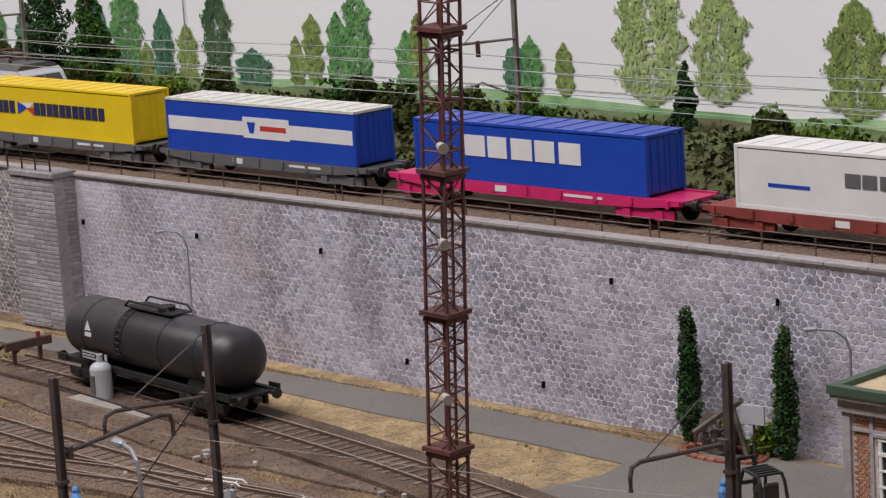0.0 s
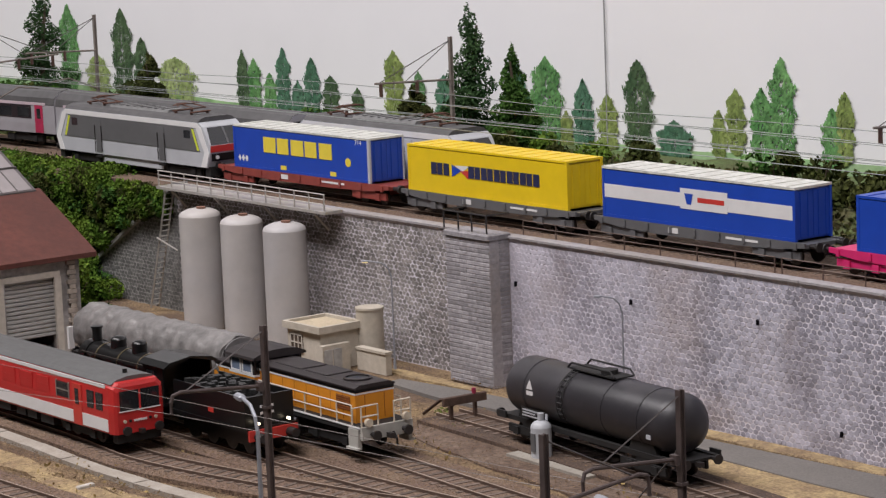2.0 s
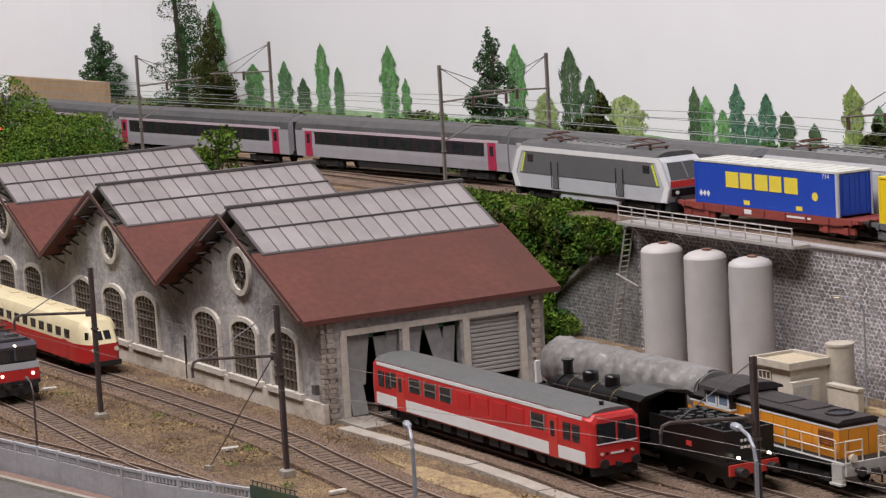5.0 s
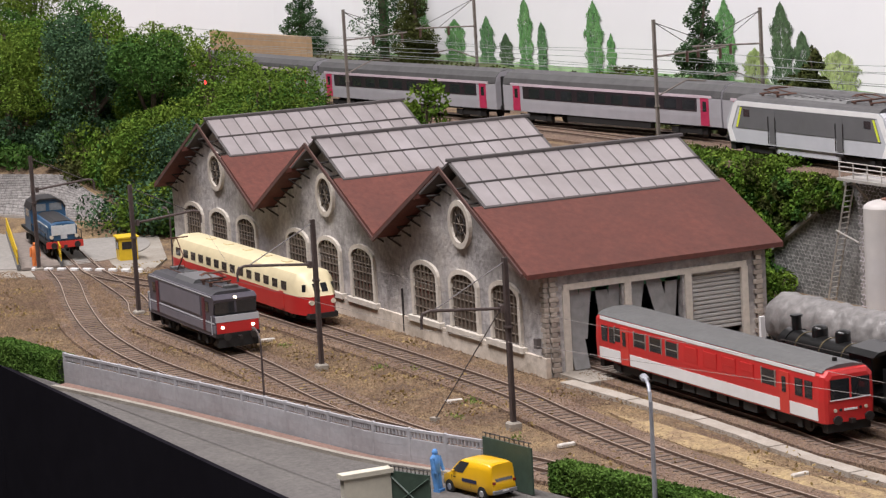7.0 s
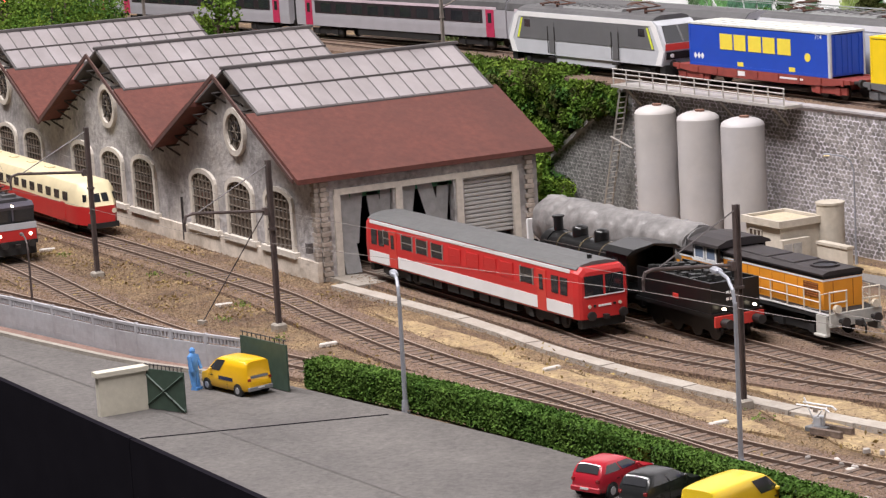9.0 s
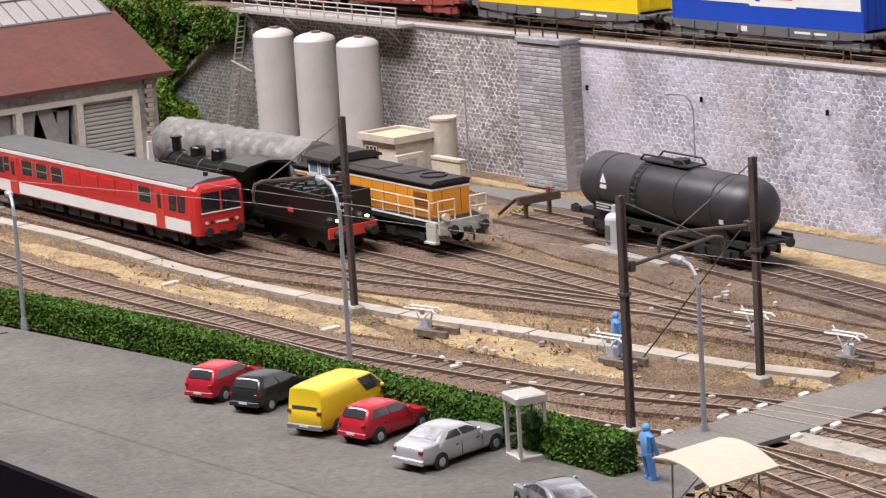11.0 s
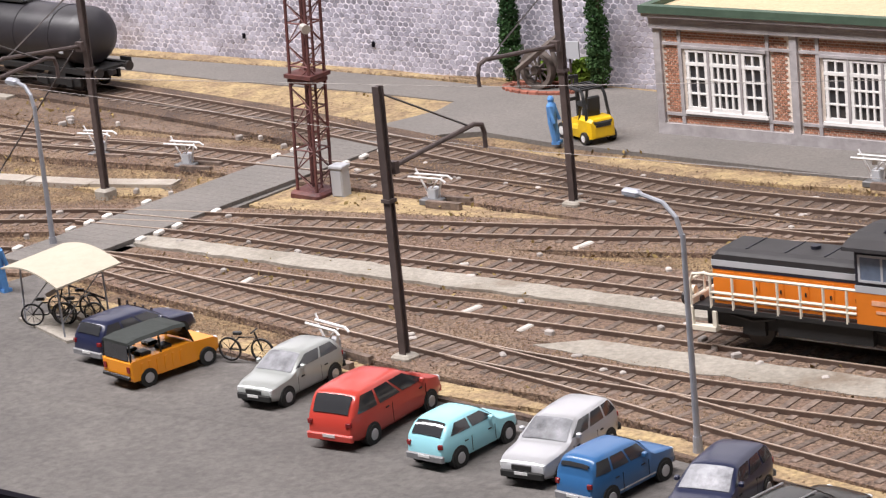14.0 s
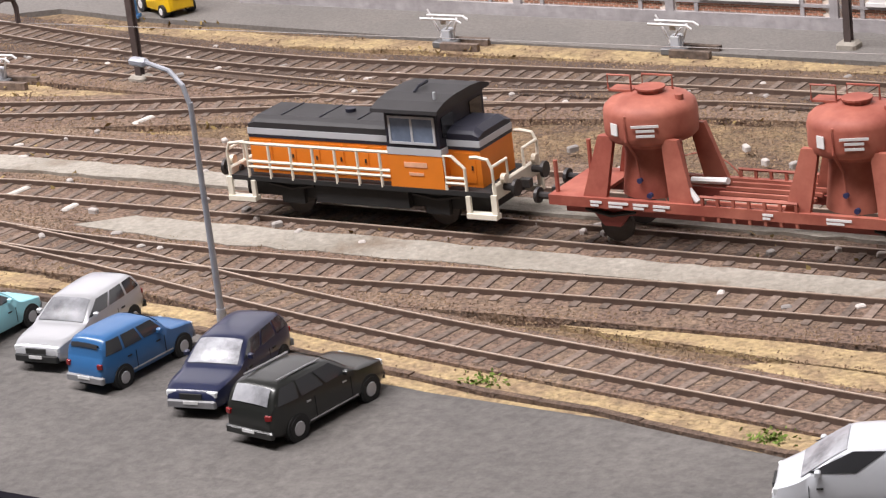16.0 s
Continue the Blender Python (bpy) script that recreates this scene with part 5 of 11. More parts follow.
def flat_wagon(place, label, half=9.2, m=None):
    m = m or DARKRED
    root = thing("container_wagon", label, "wagon", place)
    Geo(HO).prism([(-half + 0.6, 1.0), (-half + 2.4, 0.8), (-3, 0.7), (3, 0.7), (half - 2.4, 0.8), (half - 0.6, 1.0), (half - 0.6, 1.22), (-half + 0.6, 1.22)], 1.15, 1.3, "y").prism([(-half + 0.6, 1.0), (-half + 2.4, 0.8), (-3, 0.7), (3, 0.7), (half - 2.4, 0.8), (half - 0.6, 1.0), (half - 0.6, 1.22), (-half + 0.6, 1.22)], -1.3, -1.15, "y").box(-half + 0.6, half - 0.6, -1.15, 1.15, 0.95, 1.15).ob("underframe", m, root)
    for i in range(9):
        x = -half + 1.2 + (2 * half - 2.4) * i / 8
        for s in (-1, 1):
            Geo(HO).cbox((x, s * 1.33, 1.02), (0.18, 0.08, 0.32)).ob("stanchion", m, root)
    for s in (-1, 1):
        Geo(HO).box(-1.9, -1.2, s * 1.31 - 0.01, s * 1.31 + 0.01, 0.85, 1.12).ob("data_panel", WHITEP, root)
        Geo(HO).box(2.2, 4.4, s * 1.31 - 0.01, s * 1.31 + 0.01, 0.95, 1.06).ob("data_panel", WHITEP, root)
    bogie(root, half - 2.6, 1.8, m=m if m is not YELLOWP else UNDER)
    bogie(root, -half + 2.6, 1.8, m=m if m is not YELLOWP else UNDER)
    buffers(root, half)
    return root


def container(place, label, m, length=13.2, roof=None, bars=None, trim=None, extras=None):
    root = thing("container", label, "container", place, group="containers on wagons")
    h, wd, hh = length / 2, 1.25, 2.55
    Geo(HO).box(-h + 0.08, h - 0.08, -wd + 0.02, wd - 0.02, 0.06, hh - 0.05).ob("body", m, root)
    g = Geo(HO)
    for x in (-h, h - 0.16):
        for y in (-wd, wd - 0.16):
            g.box(x, x + 0.16, y, y + 0.16, 0, hh)
    g.box(-h + 0.16, h - 0.16, -wd, -wd + 0.1, 0, 0.16).box(-h + 0.16, h - 0.16, wd - 0.1, wd, 0, 0.16)
    g.ob("corner_frame", m, root)
    Geo(HO).box(-h, h, -wd - 0.01, wd + 0.01, hh - 0.001, hh + 0.12).ob("roof", roof or m, root)
    for i in range(12):
        x = -h + 0.6 + (length - 1.2) * i / 11
        Geo(HO).box(x - 0.04, x + 0.04, -wd + 0.1, wd - 0.1, hh + 0.12, hh + 0.15).ob("roof_rib", roof or m, root)
    for y in (-0.6, 0.6):
        d = Geo(HO).box(h - 0.085, h - 0.05, y - 0.55, y + 0.55, 0.15, hh - 0.1).ob("door", m, root)
        for k in (-0.25, 0.25):
            Geo(HO).cyl((h - 0.02, y + k, 0.15), (h - 0.02, y + k, hh - 0.15), 0.03, 5).ob("locking_bar", m, d)
    if trim:
        for y in (-wd, wd - 0.12):
            Geo(HO).box(h - 0.2, h + 0.005, y - 0.005, y + 0.125, 0, hh).ob("corner_post", trim, root)
    if bars:
        for s in (-1, 1):
            letter_bars(root, *bars[:4], s * (wd - 0.01), bars[4], bars[5])
    for s in (-1, 1):
        y = s * (wd - 0.015)
        if extras == "blue":
            for k in range(3):
                Geo(HO).add([(-h + 0.6 + 0.35 * k + dx, y + s * 0.012, 0.6 + dz) for dx, dz in ((0, -0.22), (0.17, 0), (0, 0.22), (-0.17, 0))], [(0, 1, 2, 3)]).ob("diamond_mark", WHITEP, root)
            Geo(HO).cyl((h - 2.0, y - 0.012, 1.1), (h - 2.0, y + 0.012, 1.1), 0.26, 16).ob("round_mark", LEMON, root)
            for xx in (-1.9, 2.9):
                Geo(HO).box(xx, xx + 0.55, y - 0.02, y + 0.02, 0.16, 0.42).ob("lifting_pocket", LEMON, root)
            text_geo("714", 0.42 * HO, WHITEP, "fleet_number", root, Matrix.Translation((s * (h - 1.0) * HO * (1 if s < 0 else 1) * (-1 if s < 0 else 1), (y + s * 0.02) * HO, 2.35 * HO)) @ Euler((math.pi / 2, 0, 0 if s < 0 else math.pi)).to_matrix().to_4x4())
        elif extras == "yellow":
            a = -2.75
            Geo(HO).add([(a, y + s * 0.014, 1.75), (a + 0.85, y + s * 0.014, 1.45), (a, y + s * 0.014, 1.05)], [(0, 1, 2)]).ob("pennant_mark", BLUEP, root)
            Geo(HO).add([(a + 0.25, y + s * 0.016, 1.72), (a + 1.5, y + s * 0.016, 1.75), (a + 0.9, y + s * 0.016, 1.4)], [(0, 1, 2)]).ob("pennant_mark", WHITEP, root)
            Geo(HO).add([(a + 0.7, y + s * 0.018, 1.42), (a + 1.45, y + s * 0.018, 1.5), (a + 1.4, y + s * 0.018, 1.0)], [(0, 1, 2)]).ob("pennant_mark", REDP, root)
            for xx in (-3.4, 2.6):
                Geo(HO).box(xx, xx + 1.5, y - 0.02, y + 0.02, -0.12, 0.06).ob("fork_recess", YELLOWP, root)
        elif extras == "band":
            Geo(HO).box(-h + 0.1, h - 0.1, y - 0.012, y + 0.012, 1.05, 1.75).ob("white_band", WHITEP, root)
            Geo(HO).box(-1.0, 2.2, y - 0.02, y + 0.02, 0.95, 2.0).ob("logo_panel", WHITEP, root)
            Geo(HO).box(0.2, 2.0, y - 0.026, y + 0.026, 1.35, 1.6).ob("logo_bar", REDP, root)
            Geo(HO).add([(-0.7, y + s * 0.03, 1.75), (-0.1, y + s * 0.03, 1.75), (-0.25, y + s * 0.03, 1.2), (-0.55, y + s * 0.03, 1.2)], [(0, 1, 2, 3)]).ob("logo_shield", BLUEP, root)
        elif extras == "white":
            Geo(HO).box(-h + 1.6, -h + 3.6, y - 0.012, y + 0.012, 1.0, 1.15).ob("small_lettering_bar", BLUEP, root)
            Geo(HO).add([(h - 2.2, y + s * 0.014, 2.4), (h - 1.2, y + s * 0.014, 2.4), (h - 1.6, y + s * 0.014, 0.9), (h - 2.6, y + s * 0.014, 0.9)], [(0, 1, 2, 3)]).ob("swoosh_mark", mat("teal_mark", (0.05, 0.25, 0.25), 0.5), root)
    return root


CORAIL = mat("pale_grey_coach", (0.36, 0.35, 0.38), 0.4, var=0.06, scale=90, bump=0)
PLUM = mat("plum_window_band", (0.03, 0.022, 0.027), 0.3, var=0.1, bump=0)
PALEPINK = mat("pale_pink_stripe", (0.55, 0.45, 0.5), 0.45, var=0.05, bump=0)
PINK = mat("crimson_door", (0.45, 0.03, 0.09), 0.4, bump=0)


def coach(place):
    root = thing("passenger_coach", "grey passenger coach with a dark window band and crimson doors", "coach", place, group="passenger coaches")
    h = 13.0
    sec = [(-1.38, 0.95), (1.38, 0.95), (1.42, 1.6), (1.42, 2.9), (1.3, 3.45), (0.9, 3.85), (0, 4.02), (-0.9, 3.85), (-1.3, 3.45), (-1.42, 2.9), (-1.42, 1.6)]
    Geo(HO).prism(sec, -h, h, "x").ob("body", CORAIL, root)
    roof = [(-1.44, 2.98), (-1.33, 3.47), (-0.92, 3.88), (0, 4.06), (0.92, 3.88), (1.33, 3.47), (1.44, 2.98)]
    Geo(HO).prism(roof, -h + 0.02, h - 0.02, "x").ob("roof", ROOFGREY, root)
    for s in (-1, 1):
        Geo(HO).box(-h + 2.6, h - 2.6, s * 1.425 - 0.012, s * 1.425 + 0.012, 1.95, 2.9).ob("window_band", PLUM, root)
        Geo(HO).box(-h + 1.0, h - 1.0, s * 1.425 - 0.02, s * 1.425 + 0.02, 2.92, 3.12).ob("stripe", PALEPINK, root)
        for i in range(10):
            x = -h + 3.4 + i * 2.05
            Geo(HO).box(x, x + 1.35, s * 1.435 - 0.01, s * 1.435 + 0.01, 2.05, 2.75).ob("window", GLASSD, root)
        for x in (-h + 1.3, h - 2.2):
            d = Geo(HO).box(x, x + 0.9, s * 1.425 - 0.02, s * 1.425 + 0.02, 1.0, 2.95).ob("door", PINK, root)
            Geo(HO).box(x + 0.25, x + 0.65, s * 1.45 - 0.01, s * 1.45 + 0.01, 2.0, 2.7).ob("door_window", GLASSD, d)
        Geo(HO).box(-5, 5, s * 1.1 - 0.2, s * 1.1 + 0.2, 0.45, 0.98).ob("skirt_box", UNDER, root)
    for e in (-1, 1):
        Geo(HO).box(min(e * h, e * (h + 0.25)), max(e * h, e * (h + 0.25)), -0.9, 0.9, 1.0, 3.5).ob("gangway", UNDER, root)
    bogie(root, 9.2, 2.56)
    bogie(root, -9.2, 2.56)
    buffers(root, 13.2)
    return root


UPZ = 0.8 + 0.038
FRONT_LINE = smooth_line([(-19.5, -1.1), (-17, -0.5), (-15, -0.12), (-12.5, 0.2), (-10.5, 0.28), (-8, 0.34), (-6, 0.39), (-3, 0.4), (3, 0.4), (9.5, 0.4)], 0.05)
BACK_LINE = smooth_line([(-21, -0.75), (-19, -0.3), (-15.8, -0.05), (-13.3, 0.28), (-10.8, 0.62), (-8.7, 0.74), (-7, 0.78), (-3, 0.79), (9.5, 0.79)], 0.05)


def on_line(line, x, half, z):
    """A pose on a track line, standing on its two bogies."""
    def near(xx):
        return min(line, key=lambda p: abs(p[0] - xx))
    a, b = near(x - half), near(x + half)
    return at((a[0] + b[0]) / 2, (a[1] + b[1]) / 2, z, math.degrees(math.atan2(b[1] - a[1], b[0] - a[0])))


electric_loco(scaled(on_line(FRONT_LINE, -8.19, 0.55, UPZ), 1.1, 1.0, 0.97), "grey and white electric locomotive with red nose panels")
M10 = 10 * HO
x = -7.22
freight = [
    (9.2, DARKRED, "dark red flat wagon carrying a container", dict(label="blue container with a white roof and yellow lettering blocks", m=BLUEP, roof=mat("white_roof_paint", (0.62, 0.62, 0.58), 0.6), bars=(-3.6, 3.2, 1.0, 2.2, 5, LEMON), trim=LIGHTGREY, extras="blue")),
    (8.1, MIDGREY, "dark grey flat wagon carrying a container", dict(label="bright yellow container with dark lettering blocks and a pennant mark", m=YELLOWP, bars=(-4.55, 4.45, 1.0, 1.85, 17, NAVY, (3, 4, 5)), extras="yellow")),
    (8.1, MIDGREY, "dark grey flat wagon carrying a container", dict(label="blue container with a broad white band and logo panel", m=BLUEP, roof=mat("white_roof_paint", (0.62, 0.62, 0.58), 0.6), extras="band")),
    (9.2, MAGENTA, "bright pink flat wagon carrying a container", dict(label="blue container with white lettering blocks", m=BLUEP, bars=(-3.6, 3.2, 1.0, 2.2, 5, WHITEP), extras=None)),
    (9.2, DARKRED, "dark red flat wagon carrying a container", dict(label="white container with grey lettering blocks", m=WHITEP, bars=(-1.4, 3.4, 1.2, 1.9, 6, MIDGREY), extras="white")),
    (9.2, DARKRED, "dark red flat wagon carrying a container", dict(label="blue container with yellow lettering blocks and a round mark", m=BLUEP, roof=mat("white_roof_paint", (0.62, 0.62, 0.58), 0.6), bars=(-3.6, 3.2, 1.0, 2.2, 5, LEMON), trim=LIGHTGREY, extras="blue")),
    (9.2, DARKRED, "dark red flat wagon carrying a container", dict(label="white container with blue lettering blocks", m=WHITEP, bars=(-1.4, 3.4, 1.2, 1.9, 6, BLUEP), extras="white")),
]
for half, m, label, load in freight:
    xc = x + half * M10
    p = on_line(FRONT_LINE, xc, half * M10 * 0.7, UPZ)
    flat_wagon(p, label, half, m)
    gaps = load.pop("bars", None)
    bars = None
    if gaps:
        bars = list(gaps) + [()] if len(gaps) == 6 else list(gaps)
    c = container(scaled(p @ Matrix.Translation((0, 0, 1.23 * HO)), 1.04, 1.0, 0.97), load["label"], load["m"], 13.2, load.get("roof"), None, load.get("trim"), load.get("extras"))
    if bars:
        for s in (-1, 1):
            letter_bars(c, *bars[:4], s * 1.245, *bars[4:])
    x += 2 * half * M10 + 0.02
electric_loco(on_line(BACK_LINE, -5.98, 0.55, UPZ + 0.004), "pale grey electric locomotive with lit headlights", silver=True)
for i in range(4):
    coach(scaled(on_line(BACK_LINE, -8.36 - i * 2.96, 1.02, UPZ + 0.004), 1.05, 1.0, 1.0))

# ---- red railcar ----
YARD = 0.045


def railcar():
    root = thing("red_railcar", "red and white diesel railcar with a grey roof", "railcar", scaled(at(-5.15, -2.35, YARD + 0.006, -0.4), 1.05, 1, 0.93))
    h = 10.55
    sec = [(-1.4, 0.85), (1.4, 0.85), (1.44, 2.0), (1.38, 3.25), (1.1, 3.55), (-1.1, 3.55), (-1.38, 3.25), (-1.44, 2.0)]
    Geo(HO).prism(sec, -h + 0.3, h - 0.3, "x").ob("body", DRYRED, root)
    for e in (1, -1):
        rings = [[(e * xx, y * k, z * kz + (1 - kz) * 0.9) for y, z in sec] for xx, k, kz in ((h - 0.3, 1, 1), (h + 0.05, 0.95, 0.98), (h + 0.15, 0.86, 0.9))]
        Geo(HO).loft(rings if e > 0 else [r[::-1] for r in rings]).ob("cab_front", DRYRED, root)
        Geo(HO).box(min(e * (h + 0.1), e * (h + 0.19)), max(e * (h + 0.1), e * (h + 0.19)), -1.08, 1.08, 2.05, 3.08).ob("windscreen", GLASSD, root)
        Geo(HO).box(min(e * (h + 0.1), e * (h + 0.2)), max(e * (h + 0.1), e * (h + 0.2)), -0.05, 0.05, 2.05, 3.08).ob("window_pillar", DRYRED, root)
        Geo(HO).box(min(e * (h + 0.1), e * (h + 0.21)), max(e * (h + 0.1), e * (h + 0.21)), -1.12, 1.12, 2.0, 2.06).ob("window_sill", WHITEP, root)
        for y in (-0.55, 0.55):
            Geo(HO).cyl((e * (h + 0.1), y, 1.5), (e * (h + 0.19), y, 1.5), 0.075, 10).ob("tail_lamp", UNDER, root)
        for y in (-0.85, 0.85):
            Geo(HO).cyl((e * (h + 0.1), y, 1.5), (e * (h + 0.2), y, 1.5), 0.09, 10).ob("headlight", mat("clear_lamp_glass", (0.7, 0.62, 0.5), 0.2), root)
        Geo(HO).box(min(e * (h + 0.1), e * (h + 0.2)), max(e * (h + 0.1), e * (h + 0.2)), -0.35, 0.35, 1.44, 1.54).ob("lettering_bar", WHITEP, root)
        Geo(HO).box(min(e * (h - 0.4), e * h), max(e * (h - 0.4), e * h), -1.2, 1.2, 0.35, 0.85).ob("valance", UNDER, root)
    Geo(HO).prism([(-1.3, 3.42), (1.3, 3.42), (1.0, 3.62), (0.4, 3.74), (-0.4, 3.74), (-1.0, 3.62)], -h + 0.1, h - 0.2, "x").ob("roof", mat("mid_grey_roof", (0.1, 0.1, 0.1), 0.6, var=0.12), root)
    Geo(HO).cyl((h - 1.0, 0, 3.7), (h - 1.0, 0, 3.95), 0.12, 8).ob("horn", BLACKP, root)
    for s in (-1, 1):
        y = s * 1.43
        Geo(HO).box(-h + 0.5, h - 0.6, s * 1.37 - 0.03, s * 1.37 + 0.03, 3.2, 3.38).ob("stripe", WHITEP, root)
        for a, b in ((-h + 0.4, -h + 2.6), (-h + 3.6, h - 3.5), (h - 2.7, h - 0.4)):
            Geo(HO).box(a, b, s * 1.425 - 0.02, s * 1.425 + 0.02, 0.95, 1.6).ob("lower_panel", WHITEP, root)
        for i, x in enumerate((-7.9, -5.9, -4.3, -2.7, -0.9, 0.9, 2.6, 4.2, 6.1)):
            wn = Geo(HO).box(x - 0.55, x + 0.55, y - 0.02, y + 0.03, 2.15, 2.95).ob("window", GLASSD if i not in (4, 5, 6, 7) else DRYRED, root)
            Geo(HO).box(x - 0.6, x + 0.6, y - 0.03, y + 0.04, 2.5, 2.56).box(x - 0.62, x - 0.55, y - 0.03, y + 0.04, 2.1, 3.0).box(x + 0.55, x + 0.62, y - 0.03, y + 0.04, 2.1, 3.0).ob("window_frame", mat("aluminium_frame", (0.4, 0.38, 0.36), 0.4, 0.6) if i not in (4, 5, 6, 7) else DRYRED, wn)
        for x in (-h + 3.1, h - 3.1):
            d = Geo(HO).box(x - 0.4, x + 0.4, y - 0.03, y + 0.03, 0.9, 3.05).ob("door", REDP, root)
            Geo(HO).box(x - 0.16, x + 0.16, y - 0.05, y + 0.05, 2.0, 2.8).ob("door_window", GLASSD, d)
        for x in (-h + 1.4, h - 1.5):
            Geo(HO).box(x - 0.7, x - 0.1, y - 0.025, y + 0.025, 2.0, 2.9).box(x + 0.1, x + 0.7, y - 0.025, y + 0.025, 2.0, 2.9).ob("cab_side_window", GLASSD, root)
        for x0, x1 in ((-5, -3.6), (-3.4, -2.6), (-2, -0.9), (-0.7, 0.6), (1.2, 2.1), (2.3, 3.2), (3.6, 4.8)):
            Geo(HO).box(x0, x1, s * 1.1 - 0.2, s * 1.1 + 0.2, 0.35 + 0.1 * rng.random(), 0.86).ob("equipment_box", UNDER, root)
    bogie(root, 7.3, 2.3)
    bogie(root, -7.3, 2.3)
    buffers(root, 11.0)
    Geo(HO).tube([(h + 0.2, 0.5, 3.0), (h + 0.25, 0.2, 2.2)], 0.03).ob("wiper", BLACKP, root)


railcar()


# ---- steam locomotive and tender ----
def steam_loco():
    root = thing("steam_locomotive", "black steam locomotive running tender first with lit lamps", "locomotive", scaled(at(-4.19, -1.96, YARD + 0.008, -1.0), 0.95, 1, 0.91))
    k = HO
    Geo(k).cyl((-8.6, 0, 2.75), (-1.4, 0, 2.75), 0.82, 24).ob("boiler", BLACKP, root, smooth=True)
    Geo(k).cyl((-9.3, 0, 2.75), (-8.6, 0, 2.75), 0.88, 24).ob("smokebox", BLACKP, root, smooth=True)
    Geo(k).dome((0, 0, 0), 0.1, 0.1).ob("valve_cap", BLACKP, root).location = (-2.2 * k, 0, 3.6 * k)
    for x, r, z in ((-8.7, 0.26, 4.3), (-6.4, 0.42, 3.95), (-4.2, 0.4, 4.0)):
        p = Geo(k).cyl((x, 0, 3.4), (x, 0, z), r, 16).ob("chimney" if x < -8 else "dome", BLACKP, root, smooth=True)
        if x > -8:
            Geo(k).dome((x, 0, z), r, 0.2, 16).ob("dome_cap", BLACKP, p, smooth=True)
        else:
            Geo(k).cyl((x, 0, z), (x, 0, z + 0.1), r * 1.25, 16).ob("rim", BLACKP, p)
    for x in (-7.6, -5.3, -3.2):
        Geo(k).cyl((x, 0, 2.75), (x + 0.1, 0, 2.75), 0.85, 24).ob("boiler_band", mat("brass_band", (0.25, 0.2, 0.12), 0.35, 0.8), root)
    Geo(k).box(-9.6, 0.6, -1.4, 1.4, 1.45, 1.6).ob("running_board", BLACKP, root)
    Geo(k).box(-9.4, 0.6, -0.6, 0.6, 0.7, 1.45).ob("frame", BLACKP, root)
    cab = Geo(k).box(-1.4, 0.6, -1.4, -1.3, 1.6, 3.7).box(-1.4, 0.6, 1.3, 1.4, 1.6, 3.7).box(-1.4, -1.3, -1.3, 1.3, 1.6, 3.7).ob("cab", BLACKP, root)
    Geo(k).prism([(-1.55, 3.6), (-1.2, 3.85), (0, 4.05), (1.2, 3.85), (1.55, 3.6), (1.5, 3.55), (0, 3.95), (-1.5, 3.55)], -1.6, 1.0, "x").ob("cab_roof", BLACKP, cab)
    for s in (-1, 1):
        Geo(k).box(-1.0, -0.2, s * 1.41 - 0.02, s * 1.41 + 0.02, 2.6, 3.3).ob("cab_window", GLASSD, cab)
        Geo(k).cyl((-9.0, s * 1.05, 1.0), (-7.8, s * 1.05, 1.0), 0.4, 14).ob("cylinder", BLACKP, root)
        for i in range(4):
            x = -6.4 + i * 1.6
            w = Geo(k).ring_band((x, 0, 0.7), 0.56, 0.7, s * 0.76 - 0.06, s * 0.76 + 0.06, 20).ob("driving_wheel", REDP if i == 5 else BLACKP, root)
            for t in range(5):
                a = t * math.pi / 5
                Geo(k).tube([(x - 0.58 * math.cos(a), s * 0.76, 0.7 - 0.58 * math.sin(a)), (x + 0.58 * math.cos(a), s * 0.76, 0.7 + 0.58 * math.sin(a))], 0.04, 4).ob("spoke", BLACKP, w)
        Geo(k).box(-6.6, -1.4, s * 0.95 - 0.05, s * 0.95 + 0.05, 0.5, 0.68).ob("coupling_rod", WHEEL, root)
        Geo(k).cyl((-5.6, s * 1.05, 1.9), (-4.2, s * 1.05, 1.9), 0.22, 12).ob("air_tank", BLACKP, root)
        Geo(k).tube([(-8.8, s * 0.9, 3.1), (-1.5, s * 0.9, 3.2)], 0.04).ob("handrail", WHEEL, root)
    # tender
    t = Geo(k).box(1.3, 8.4, -1.4, 1.4, 1.3, 1.5).ob("tender_frame", BLACKP, root)
    Geo(k).box(1.5, 8.2, -1.35, 1.35, 1.5, 2.75).ob("tender_body", BLACKP, root)
    Geo(k).box(1.5, 8.2, -1.35, -1.25, 2.75, 3.1).box(1.5, 8.2, 1.25, 1.35, 2.75, 3.1).box(8.05, 8.2, -1.25, 1.25, 2.75, 3.1).ob("coal_rail", BLACKP, root)
    coal = Geo(k)
    for i in range(90):
        coal.cbox((1.8 + 5.0 * rng.random(), -1.1 + 2.2 * rng.random(), 2.75 + 0.35 * rng.random()), (0.35, 0.3, 0.25), rng.random() * 3)
    coal.ob("coal", mat("coal", (0.02, 0.02, 0.02), 0.5, var=0.3), root, kind="stuff")
    for s in (-1, 1):
        Geo(k).box(4.8, 5.3, s * 1.36 - 0.01, s * 1.36 + 0.01, 1.9, 2.15).ob("maker_plate", REDP, root)
        for x in (2.4, 4.2, 6.0, 7.6):
            Geo(k).cyl((x, s * 0.68, 0.55), (x, s * 0.82, 0.55), 0.55, 18).ob("tender_wheel", BLACKP, t)
        Geo(k).box(1.8, 8.1, s * 0.98 - 0.06, s * 0.98 + 0.06, 0.5, 1.3).ob("tender_side_frame", BLACKP, root)
